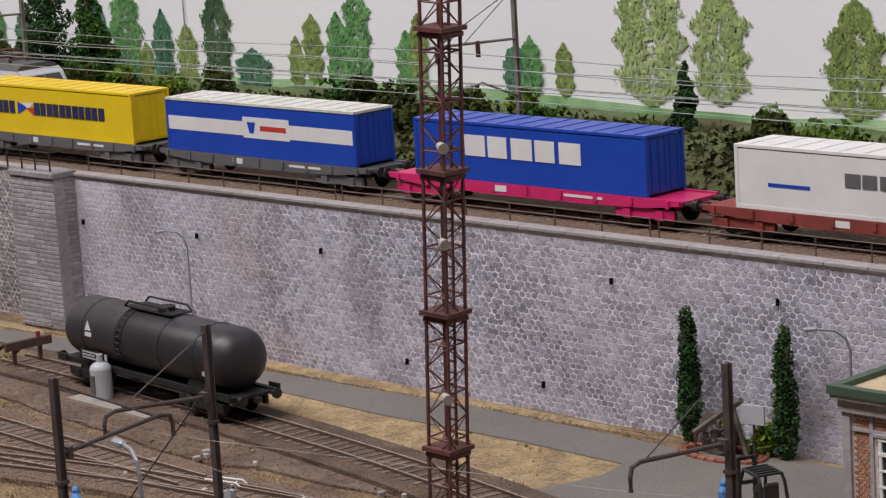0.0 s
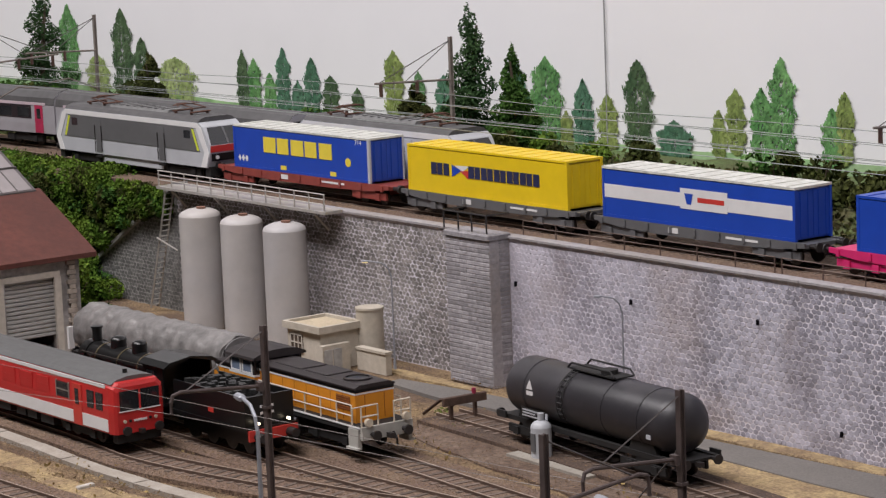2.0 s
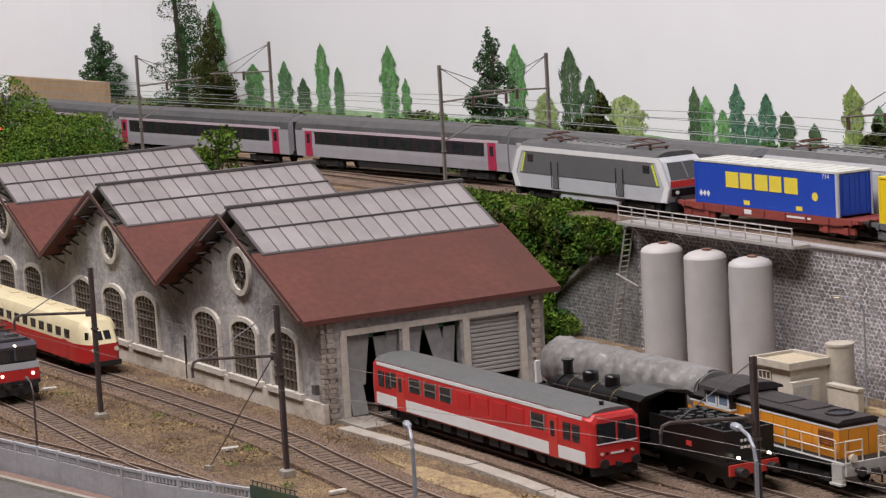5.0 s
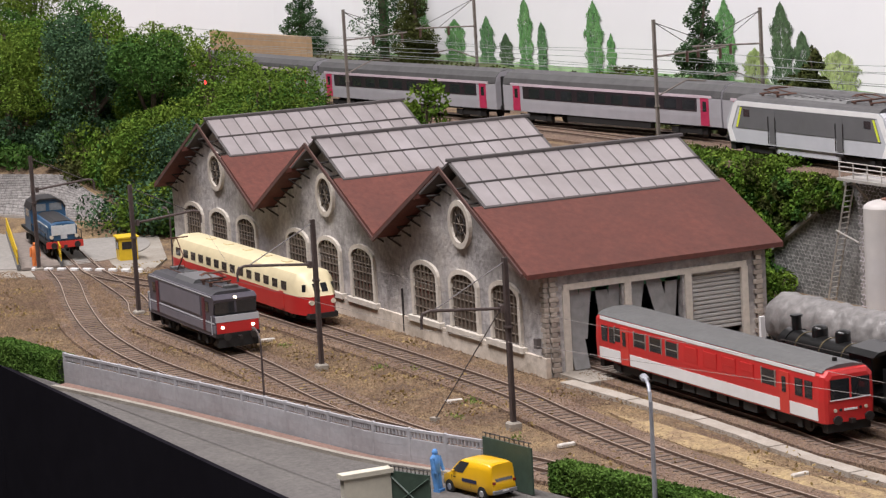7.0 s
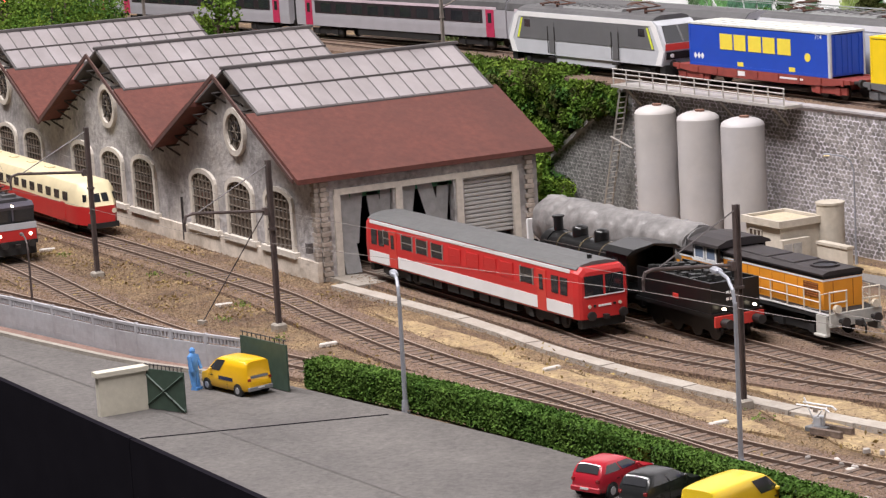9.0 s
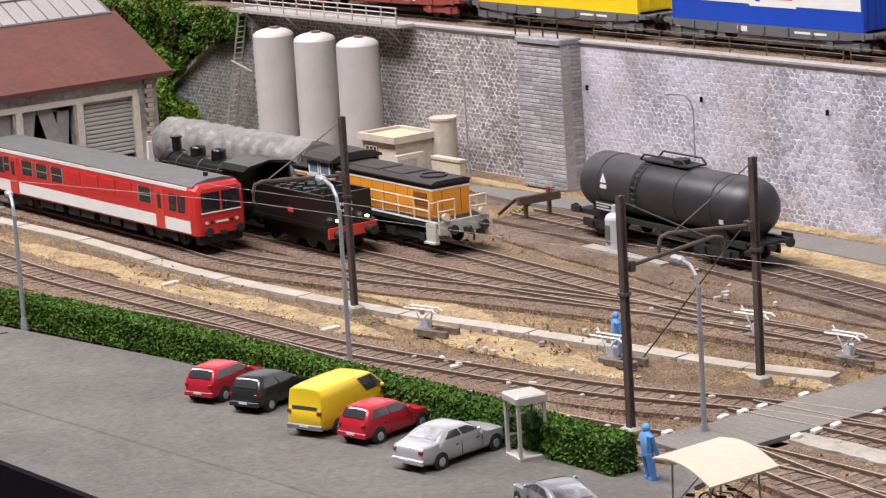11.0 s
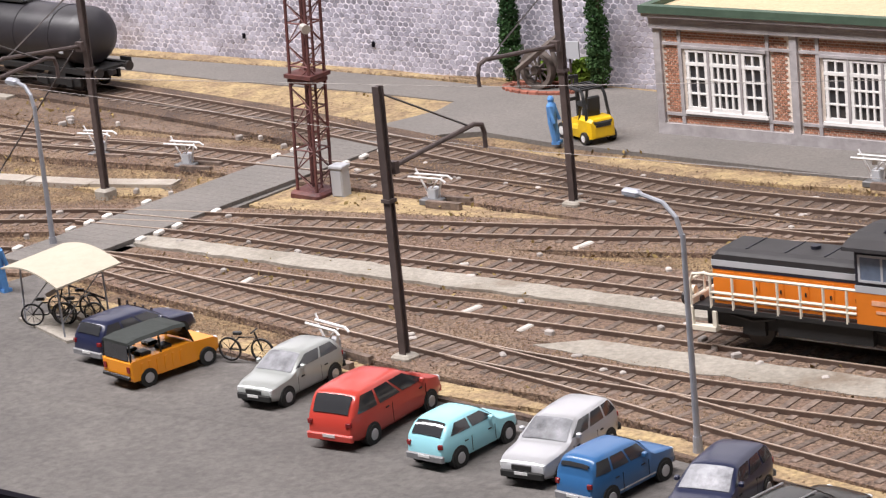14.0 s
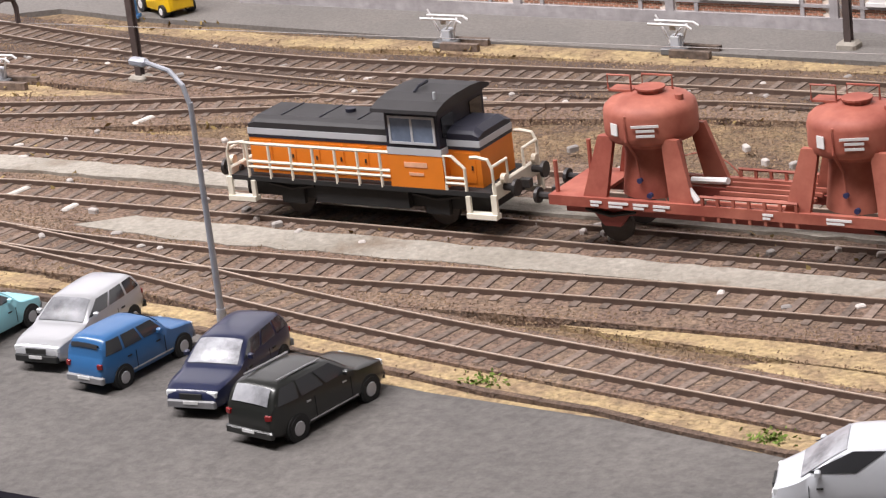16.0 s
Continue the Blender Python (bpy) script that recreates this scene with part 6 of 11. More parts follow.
        Geo(k).cyl((8.45, s * 0.85, 1.75), (8.62, s * 0.85, 1.75), 0.075, 12).ob("lit_lamp", LAMPON, root)
    for z in (2.45, 2.1):
        for i in range(4):
            Geo(k).box(8.2, 8.215, -0.5 + 0.2 * i, -0.36 + 0.2 * i, z, z + 0.14).ob("number_bar", WHITEP, root)
    Geo(k).box(8.4, 8.55, -1.35, 1.35, 0.85, 1.4).ob("buffer_beam", REDP, root, "red buffer beam")
    for s in (-0.88, 0.88):
        Geo(k).cyl((8.5, s, 1.05), (9.1, s, 1.05), 0.24, 12, 0.24).ob("buffer", BUFFERM, root)


steam_loco()


# ---- wrapped tank wagon behind the steam locomotive ----
def wrapped_wagon():
    TARP = mat("silver_grey_tarpaulin", (0.15, 0.143, 0.14), 0.42, 0.15, var=0.3, scale=160, bump=0.5, second=(0.24, 0.225, 0.22), mix_scale=50, mix_soft=0.2)
    root = thing("covered_tank_wagon", "long tank wagon wrapped in a silver lashed tarpaulin", "wagon", scaled(at(-5.07, -1.52, YARD + 0.01, 0), 0.98, 1.05, 1.09))
    k, n = HO, 40
    rings = []
    for i in range(61):
        x = -7.4 + 14.8 * i / 60
        ripple = 0.02 * math.sin(i * 2 * math.pi / 5)
        ring = []
        for j in range(n):
            a = 2 * math.pi * j / n
            r = 1.24 + ripple + 0.085 * abs(math.sin(i * math.pi / 5 + math.pi / 2 * ((j // 3) % 2))) * (0.5 + (j % 3) * 0.25) + 0.05 * noise.noise((x * 0.9, math.cos(a) * 2, math.sin(a) * 2))
            ring.append((x, r * math.cos(a), max(0.95, 2.2 + r * math.sin(a))))
        rings.append(ring)
    Geo(k).loft(rings).ob("tarpaulin", TARP, root, smooth=True)
    Geo(k).cyl((7.38, 0, 2.2), (7.5, 0, 2.2), 1.2, 20).ob("end_panel", mat("grey_end_boards", (0.2, 0.19, 0.19), 0.6, var=0.15), root)
    for i in range(5):
        Geo(k).box(7.5, 7.54, -1.0 + 0.5 * i, -0.96 + 0.5 * i, 1.4, 3.0).ob("seam", UNDER, root)
    Geo(k).box(-7.5, 7.5, -1.3, 1.3, 0.95, 1.2).ob("underframe", UNDER, root)
    bogie(root, 5.2, 1.8)
    bogie(root, -5.2, 1.8)
    buffers(root, 7.95)
    Geo(k).box(-7.6, -7.4, -1.5, -1.2, 1.3, 2.4).ob("data_panel", WHITEP, root)


wrapped_wagon()


# ---- hood shunters ----
def amber_diesel(place):
    """Road shunter with a long hood in front of the cab; local +x is the long hood's end."""
    k = HO
    root = thing("diesel_locomotive", "amber diesel locomotive with a dark roof and pale handrails", "locomotive", place)
    PALE = mat("pale_cream_rail", (0.6, 0.53, 0.44), 0.5, var=0.08, scale=120, bump=0)
    BEAM = mat("dusty_grey_headstock", (0.42, 0.41, 0.38), 0.6, var=0.15, scale=150, bump=0.05)
    BROWNROOF = mat("brown_black_roof", (0.024, 0.018, 0.019), 0.55, var=0.2, scale=120, bump=0.05)
    Geo(k).box(-6.8, 6.8, -1.42, 1.42, 1.12, 1.42).ob("footplate", UNDER, root)
    Geo(k).box(-6.2, 6.2, -0.9, 0.9, 0.7, 1.12).ob("frame", UNDER, root)
    for s in (-1, 1):
        Geo(k).box(-6.8, 6.8, s * 1.43 - 0.02, s * 1.43 + 0.02, 1.33, 1.41).ob("platform_stripe", WHITEP, root)
    w = 1.08
    for a, b, top, kind in ((-1.95, 6.0, 3.2, "long_hood"), (-6.1, -4.15, 2.85, "short_hood")):
        hood = Geo(k).box(a, b, -w, w, 1.42, top - 0.32).ob(kind, AMBERP, root)
        Geo(k).box(a - 0.01, b + 0.01, -w - 0.015, w + 0.015, top - 0.46, top - 0.38).ob("white_band", WHITEP, hood)
        Geo(k).box(a - 0.012, b + 0.012, -w - 0.018, w + 0.018, top - 0.36, top - 0.2).ob("black_band", BLACKP, hood)
        Geo(k).prism([(-w - 0.06, top - 0.2), (w + 0.06, top - 0.2), (w + 0.06, top - 0.12), (w - 0.25, top), (-w + 0.25, top), (-w - 0.06, top - 0.12)], a - 0.04, b + 0.06, "x").ob("hood_roof", BROWNROOF, hood)
        n = int((b - a) / 0.95)
        for i in range(1, n):
            x = a + (b - a) * i / n
            for s in (-1, 1):
                # Darker orange paints the shade of door seams and louvre slats.
                Geo(k).box(x - 0.012, x + 0.012, s * w - 0.01, s * w + 0.008, 1.5, top - 0.5).ob("door_seam", mat("orange_shadow_louvre", (0.3, 0.09, 0.015), 0.6), hood)
        for s in (-1, 1):
            Geo(k).box(b - 0.06, b + 0.02, s * 0.55 - 0.012, s * 0.55 + 0.012, 1.5, top - 0.5).ob("door_seam", MATS["orange_shadow_louvre"], hood)
    for x0, x1 in ((-1.4, 1.2), (1.5, 3.3)):
        Geo(k).cbox(((x0 + x1) / 2, 0, 3.22), (x1 - x0, 1.5, 0.08), 0, 0.03).ob("roof_hatch", BROWNROOF, root)
    Geo(k).ring_band((0, 0, 0), 0.55, 0.68, -0.06, 0.06, 24).ob("fan_ring", BROWNROOF, root).matrix_local = Matrix.Translation((4.7 * k, 0, 3.22 * k)) @ Euler((math.pi / 2, 0, 0)).to_matrix().to_4x4()
    Geo(k).cyl((4.7, 0, 3.18), (4.7, 0, 3.23), 0.55, 20).ob("fan", BLACKP, root)
    for s in (-1, 1):
        gr_ = Geo(k).box(4.5, 5.6, s * w - 0.02, s * w + 0.02, 1.95, 2.62).ob("grille", mat("brown_grille", (0.16, 0.07, 0.03), 0.7), root)
        for i in range(6):
            Geo(k).box(4.5, 5.6, s * (w + 0.03) - 0.012, s * (w + 0.03) + 0.012, 1.98 + 0.11 * i, 2.03 + 0.11 * i).ob("louvre", MATS["orange_shadow_louvre"], gr_)
    cab = Geo(k).box(-4.15, -1.95, -1.4, 1.4, 1.42, 2.42).ob("cab", AMBERP, root)
    Geo(k).box(-4.17, -1.93, -1.41, 1.41, 2.42, 2.52).ob("white_band", WHITEP, cab)
    Geo(k).box(-4.13, -1.97, -1.38, 1.38, 2.52, 3.3).ob("cab_upper", BROWNROOF, cab)
    Geo(k).prism([(-1.55, 3.28), (1.55, 3.28), (1.5, 3.4), (1.0, 3.6), (0.4, 3.68), (-0.4, 3.68), (-1.0, 3.6), (-1.5, 3.4)], -4.35, -1.75, "x").ob("cab_roof", BROWNROOF, cab)
    for s in (-1, 1):
        for x0, x1 in ((-3.95, -3.15), (-2.95, -2.15)):
            # Pale blue base colour paints a reflection onto the cab panes.
            wn = Geo(k).box(x0, x1, s * 1.385 - 0.015, s * 1.385 + 0.015, 2.6, 3.2).ob("window", mat("pale_reflecting_glass", (0.16, 0.2, 0.28), 0.15, bump=0), cab)
            g = Geo(k)
            for x in (x0, x1):
                g.box(x - 0.05, x + 0.05, s * 1.395 - 0.02, s * 1.395 + 0.02, 2.56, 3.24)
            for z in (2.58, 3.22):
                g.box(x0 - 0.05, x1 + 0.05, s * 1.395 - 0.019, s * 1.395 + 0.019, z - 0.045, z + 0.045)
            g.ob("window_frame", WHITEP, wn)
        for x in (-4.13, -1.97):
            Geo(k).box(x - 0.02, x + 0.02, s * 0.85 - 0.4, s * 0.85 + 0.4, 2.65, 3.2).ob("end_window", GLASSD, cab)
        for x in (-1.6, -0.3, 1.0, 2.3, 3.6, 4.9, 6.1):
            Geo(k).cyl((x, s * 1.38, 1.4), (x, s * 1.38, 2.35), 0.04, 5).ob("stanchion", PALE, root)
        for z in (1.85, 2.35):
            Geo(k).tube([(-1.6, s * 1.38, z), (6.1, s * 1.38, z)], 0.04, 5).ob("handrail", PALE, root)
        Geo(k).cyl((-5.2, s * 0.5, 2.85), (-5.2, s * 0.5, 3.15), 0.14, 10).ob("exhaust", BLACKP, root)
    for e in (-1, 1):
        x = e * 6.85
        Geo(k).box(x - 0.1, x + 0.1, -1.42, 1.42, 0.8, 1.42).ob("headstock", BEAM, root)
        for s in (-1, 1):
            Geo(k).box(x - e * 0.5 - 0.38, x - e * 0.5 + 0.38, s * 1.42 - 0.1, s * 1.42 + 0.1, 0.35, 1.3).ob("step_block", BEAM, root)
            Geo(k).cbox((x - e * 0.5, s * 1.5, 0.4), (0.85, 0.3, 0.1), 0, 0.02).ob("step", BEAM, root)
            Geo(k).tube([(x - e * 0.75, s * 1.38, 1.4), (x - e * 0.7, s * 1.38, 2.2), (x, s * 1.38, 2.4), (x, s * 1.38, 1.4)], 0.045, 6).ob("end_rail", PALE, root)
            Geo(k).tube([(x, s * 1.38, 2.4), (x, s * 0.45, 2.4), (x, s * 0.45, 1.4)], 0.045, 6).ob("end_rail", PALE, root)
            Geo(k).tube([(x, s * 1.38, 1.9), (x, s * 0.45, 1.9)], 0.04, 6).ob("end_rail", PALE, root)
            Geo(k).cyl((x, s * 1.05, 1.62), (x + e * 0.2, s * 1.05, 1.62), 0.19, 12).ob("headlight", mat("clear_lamp_glass", (0.7, 0.62, 0.5), 0.2), root)
        Geo(k).tube([(x + e * 0.1, 0.3, 1.0), (x + e * 0.3, 0.35, 0.7), (x + e * 0.25, 0.4, 0.35)], 0.06, 6).ob("brake_hose", UNDER, root)
    Geo(k).box(-1.6, 1.6, -1.25, 1.25, 0.45, 1.12).ob("fuel_tank", UNDER, root)
    Geo(k).cyl((-1.5, -1.2, 0.75), (1.5, -1.2, 0.75), 0.28, 14).ob("air_tank", ROOFGREY, root)
    bogie(root, 4.1, 2.4)
    bogie(root, -4.1, 2.4)
    buffers(root, 7.4)
    return root


def orange_shunter(place):
    """Low twin-hood shunter with an offset cab; local -x is the long hood."""
    k = HO
    root = thing("diesel_shunter", "orange and black shunting locomotive with white handrails", "locomotive", place)
    IVORY = mat("ivory_handrail", (0.7, 0.65, 0.55), 0.5, var=0.08, scale=120, bump=0)
    NAVY = mat("blue_black_hood_paint", (0.014, 0.014, 0.026), 0.5, var=0.12, scale=100, bump=0.03)
    Geo(k).box(-4.5, 4.5, -1.4, 1.4, 0.86, 1.0).ob("footplate", UNDER, root)
    Geo(k).box(-4.2, 4.2, -1.05, 1.05, 0.35, 0.86).ob("frame", UNDER, root)
    c0, c1, w = 1.15, 2.95, 0.98
    hoods = ((-3.95, c0), (c1, 4.0))
    for a, b in hoods:
        Geo(k).box(a, b, -w, w, 1.0, 2.06).ob("hood", ORANGEP, root)
        Geo(k).box(a - 0.01, b + 0.01, -w - 0.01, w + 0.01, 2.06, 2.16).ob("dark_band", NAVY, root)
        Geo(k).box(a - 0.02, b + 0.02, -w - 0.02, w + 0.02, 2.16, 2.34).ob("band", LIGHTGREY, root)
        long = b - a > 2
        prof = lambda z: [(-w, 2.34), (w, 2.34), (w, 2.34 + (z - 2.34) * 0.55), (w - 0.12, z - 0.07), (w - 0.32, z), (-w + 0.32, z), (-w + 0.12, z - 0.07), (-w, 2.34 + (z - 2.34) * 0.55)]
        ends = [(a, 2.52), (a + 0.22, 2.66), (b, 2.66)] if long else [(a, 2.66), (b - 0.22, 2.66), (b, 2.52)]
        Geo(k).loft([[(x, y, z) for y, z in prof(q)] for x, q in ends]).ob("hood_top", DUSTBLACK if long else NAVY, root)
        if long:
            for x in (-2.9, -1.55, -0.2):
                Geo(k).box(x - 0.02, x + 0.02, -0.66, 0.66, 2.655, 2.685).ob("roof_rib", NAVY, root)
            Geo(k).cyl((-0.9, 0.1, 2.65), (-0.9, 0.1, 2.76), 0.16, 12).ob("exhaust", NAVY, root)
        n = 6 if long else 1
        for i in range(n):
            x = a + (b - a) * (i + 0.5) / n
            for s in (-1, 1):
                d = Geo(k).box(x - 0.34, x + 0.34, s * w - 0.018, s * w + 0.018, 1.12, 1.98).ob("hood_door", ORANGEP, root)
                Geo(k).box(x + 0.22, x + 0.27, s * (w + 0.03) - 0.015, s * (w + 0.03) + 0.015, 1.5, 1.62).ob("latch", UNDER, d)
    cab = Geo(k).box(c0, c1, -1.38, 1.38, 0.92, 1.95).ob("cab", ORANGEP, root)
    Geo(k).box(c0 - 0.01, c1 + 0.01, -1.39, 1.39, 1.95, 2.15).ob("band", LIGHTGREY, cab)
    Geo(k).box(c0 + 0.01, c1 - 0.01, -1.37, 1.37, 2.15, 3.22).ob("cab_upper", NAVY, cab)
    Geo(k).prism([(-1.6, 3.2), (1.6, 3.2), (1.58, 3.3), (1.1, 3.44), (0.5, 3.5), (-0.5, 3.5), (-1.1, 3.44), (-1.58, 3.3)], c0 - 0.3, c1 + 0.12, "x").ob("cab_roof", DUSTBLACK, cab)
    Geo(k).tube([(c0 + 0.6, -0.5, 3.5), (c0 + 0.6, -0.2, 3.62), (c0 + 0.6, 0.3, 3.62)], 0.05, 5).ob("horn", NAVY, cab)
    Geo(k).cyl((c1 - 0.3, -0.9, 3.44), (c1 - 0.3, -0.9, 3.66), 0.05, 8).ob("aerial", LIGHTGREY, cab)
    m = (c0 + c1) / 2
    for s in (-1, 1):
        wn = Geo(k).box(c0 + 0.18, c1 - 0.18, s * 1.375 - 0.02, s * 1.375 + 0.02, 2.32, 3.02).ob("window", mat("pale_reflecting_glass", (0.16, 0.2, 0.28), 0.15, bump=0), cab)
        y0, y1 = s * 1.39 - 0.022, s * 1.39 + 0.022
        g = Geo(k)
        for x in (c0 + 0.16, m, c1 - 0.16):
            g.box(x - 0.035, x + 0.035, y0, y1, 2.28, 3.06)
        for z in (2.3, 3.04):
            g.box(c0 + 0.13, c1 - 0.13, y0 + 0.001, y1 - 0.001, z - 0.035, z + 0.035)
        g.ob("window_frame", LIGHTGREY, wn)
        for x in (c0 - 0.0, c1 + 0.0):
            Geo(k).box(x - 0.02, x + 0.02, s * 0.85 - 0.35, s * 0.85 + 0.35, 2.45, 3.02).ob("end_window", GLASSD, cab)
        g = Geo(k)
        g.box(m - 0.38, m + 0.38, s * 1.385 - 0.01, s * 1.385 + 0.01, 1.6, 1.74)
        g.box(m - 0.24, m + 0.24, s * 1.385 - 0.01, s * 1.385 + 0.01, 1.36, 1.44)
        g.ob("number_bar", mat("pale_orange_bar", (0.75, 0.4, 0.25), 0.6), cab)
        for i in range(7):
            x = -3.85 + 0.78 * i
            Geo(k).cyl((x, s * 1.36, 0.95), (x, s * 1.36, 1.98), 0.05, 6).ob("stanchion", IVORY, root)
        for z in (1.28, 1.44, 1.98):
            Geo(k).tube([(-3.85, s * 1.36, z), (c0, s * 1.36, z)], 0.05, 6).ob("handrail", IVORY, root)
        Geo(k).tube([(c1 + 0.05, s * 1.36, 1.0), (c1 + 0.05, s * 1.36, 1.98), (c1 + 0.3, s * 1.36, 1.98), (c1 + 0.7, s * 1.36, 1.65), (c1 + 0.7, s * 1.36, 1.0)], 0.05, 6).ob("handrail", IVORY, root)
        for z in (1.2, 1.35):
            Geo(k).tube([(c1 + 0.05, s * 1.36, z), (c1 + 0.7, s * 1.36, z)], 0.045, 6).ob("handrail", IVORY, root)
    for e in (-1, 1):
        x = e * 4.56
        Geo(k).cbox((x, 0, 1.02), (0.14, 2.8, 0.42), 0, 0.04).ob("headstock", IVORY, root)
        for s in (-1, 1):
            Geo(k).tube([(x, s * 1.36, 0.9), (x, s * 1.38, 1.7), (x - e * 0.12, s * 1.38, 1.95), (x - e * 0.5, s * 1.36, 2.0), (x - e * 0.7, s * 1.36, 1.98)], 0.05, 6).ob("end_rail", IVORY, root)
            Geo(k).box(x - 0.09, x + 0.09, s * 1.42 - 0.05, s * 1.42 + 0.05, 0.3, 0.95).ob("step_bracket", IVORY, root)
            Geo(k).box(x - e * 0.85 - 0.07, x - e * 0.85 + 0.07, s * 1.42 - 0.05, s * 1.42 + 0.05, 0.3, 0.88).ob("step_bracket", IVORY, root)
            Geo(k).cbox((x - e * 0.42, s * 1.38, 0.33), (0.98, 0.3, 0.14)).ob("step", IVORY, root)
            Geo(k).cyl((x + e * 0.06, s * 0.95, 1.32), (x + e * 0.2, s * 0.95, 1.32), 0.14, 10).ob("headlight", mat("clear_lamp_glass", (0.7, 0.62, 0.5), 0.2), root)
            Geo(k).tube([(x, s * 1.36, 1.75), (x, s * 0.5, 1.75), (x, s * 0.5, 1.2)], 0.045, 6).ob("end_rail", IVORY, root)
    for x in (-2.5, 2.5):
        for s in (-1, 1):
            Geo(k).cyl((x, s * 0.68, 0.3), (x, s * 0.82, 0.3), 0.52, 18).ob("wheel", WHEEL, root)
            Geo(k).cbox((x, s * 1.1, 0.5), (0.8, 0.16, 0.6)).ob("axle_guard", UNDER, root)
            Geo(k).tube([(x - 0.8, s * 1.16, 0.78), (x, s * 1.16, 0.66), (x + 0.8, s * 1.16, 0.78)], 0.07, 5).ob("leaf_spring", UNDER, root)
    for s in (-1, 1):
        Geo(k).box(-1.6, 1.6, s * 1.15 - 0.12, s * 1.15 + 0.12, 0.32, 0.84).ob("fuel_tank", UNDER, root)
    buffers(root, 5.07)


orange_shunter(scaled(at(3.905, -2.893, 0.062, 2.6), 0.965, 0.92, 1.0))
amber_diesel(scaled(at(-3.675, -1.565, YARD + 0.015, -2.0), 1.05, 1, 1))


# ---- black tank wagon ----
def tank_wagon():
    root = thing("tank_wagon", "matt black bogie tank wagon with a ladder and top walkway", "wagon", scaled(at(-2.12, -0.87, YARD + 0.004, -5.0), 1.03, 1.0, 0.95))
    k, n = HO, 28
    # Paler patches put the glossy streaks of the tank into its colour.
    T = mat("matt_black_tank", (0.025, 0.0235, 0.028), 0.42, var=0.15, scale=70, bump=0.04, second=(0.038, 0.035, 0.04), mix_scale=15, patches=(((0.065, 0.06, 0.068), 40, 0.6, 0.08, 0.5),))
    prof = [(-6.35, 0.25), (-6.25, 0.8), (-6.0, 1.2), (-5.7, 1.4), (-5.5, 1.45), (5.5, 1.45), (5.7, 1.4), (6.0, 1.2), (6.25, 0.8), (6.35, 0.25)]
    Geo(k).loft([[(x, r * math.cos(2 * math.pi * j / n), 2.6 + r * math.sin(2 * math.pi * j / n)) for j in range(n)] for x, r in prof]).ob("tank", T, root, smooth=True)
    for x in (-4.3, -1.5, 1.6, 4.2):
        Geo(k).ring_band((0, 0, 0), 1.44, 1.475, -0.05, 0.05, 28).ob("hoop", T, root).matrix_local = Matrix.Translation((x * k, 0, 2.6 * k)) @ Euler((0, 0, math.pi / 2)).to_matrix().to_4x4()
    Geo(k).box(-1.9, 1.6, -0.55, 0.55, 4.08, 4.14).ob("walkway", UNDER, root)
    Geo(k).tube([(-1.9, -0.55, 4.14), (-1.6, -0.55, 4.4), (1.3, -0.55, 4.4), (1.6, -0.55, 4.14)], 0.05).ob("handrail", UNDER, root)
    Geo(k).tube([(-1.9, 0.55, 4.14), (-1.6, 0.55, 4.4), (1.3, 0.55, 4.4), (1.6, 0.55, 4.14)], 0.05).ob("handrail", UNDER, root)
    Geo(k).cyl((0.5, 0, 4.0), (0.5, 0, 4.35), 0.4, 16).ob("manhole", UNDER, root)
    for s in (-1, 1):
        pts = [(-1.55, s * (1.48 * math.cos(a) + 0.06), 2.6 + 1.5 * math.sin(a)) for a in [math.pi / 2 * i / 8 for i in range(-3, 9)]]
        pts2 = [(-1.15, y, z) for _, y, z in pts]
        lad = Geo(k).tube(pts, 0.035, 4).tube(pts2, 0.035, 4).ob("ladder", UNDER, root)
        for p, q in zip(pts, pts2):
            Geo(k).tube([p, q], 0.03, 4).ob("rung", UNDER, lad)
        y = s * 1.462
        Geo(k).box(-4.0, -3.5, y - 0.01 - 0.02 * s, y + 0.01 - 0.02 * s, 2.55, 2.75).ob("logo_bar", WHITEP, root)
        Geo(k).add([(-4.0, y - 0.01 * s, 2.85), (-3.5, y - 0.01 * s, 2.85), (-3.75, y - 0.04 * s, 3.35)], [(0, 1, 2)]).ob("logo_mark", WHITEP, root)
        for x in (-6.6, 5.9):
            Geo(k).box(x, x + 0.7, s * 1.3 - 0.05, s * 1.3 + 0.05, 1.0, 1.35).ob("solebar_end", UNDER, root)
        Geo(k).box(-6.6, 6.6, s * 1.05 - 0.12, s * 1.05 + 0.12, 0.95, 1.2).ob("solebar", UNDER, root)
        Geo(k).box(-4.6, -3.0, s * 1.34 - 0.01, s * 1.34 + 0.01, 1.35, 1.85).ob("data_panel", UNDER, root)
        for i, z in enumerate((1.42, 1.56, 1.7)):
            Geo(k).box(-4.5, (-3.2, -3.5, -3.1)[i], s * 1.352 - 0.01, s * 1.352 + 0.01, z, z + 0.07).ob("lettering_bar", LIGHTGREY, root)
        Geo(k).box(-2.7, -2.5, s * 1.352 - 0.01, s * 1.352 + 0.01, 1.5, 1.8).box(4.9, 5.2, y * 0.97 - 0.02, y * 0.97 + 0.02, 2.0, 2.2).ob("lettering_bar", LIGHTGREY, root)
        for x in (-4.2, 4.2):
            Geo(k).prism([(x - 1.0, 1.15), (x + 1.0, 1.15), (x + 0.7, 1.8), (x - 0.7, 1.8)], s * 0.95 - 0.15, s * 0.95 + 0.15, "y").ob("saddle", UNDER, root)
    Geo(k).box(-6.6, 6.6, -0.9, 0.9, 1.0, 1.12).ob("deck", UNDER, root)
    Geo(k).cyl((-1, 0, 0.7), (1.5, 0, 0.7), 0.3, 12).ob("brake_cylinder", UNDER, root)
    bogie(root, 4.3, 1.8)
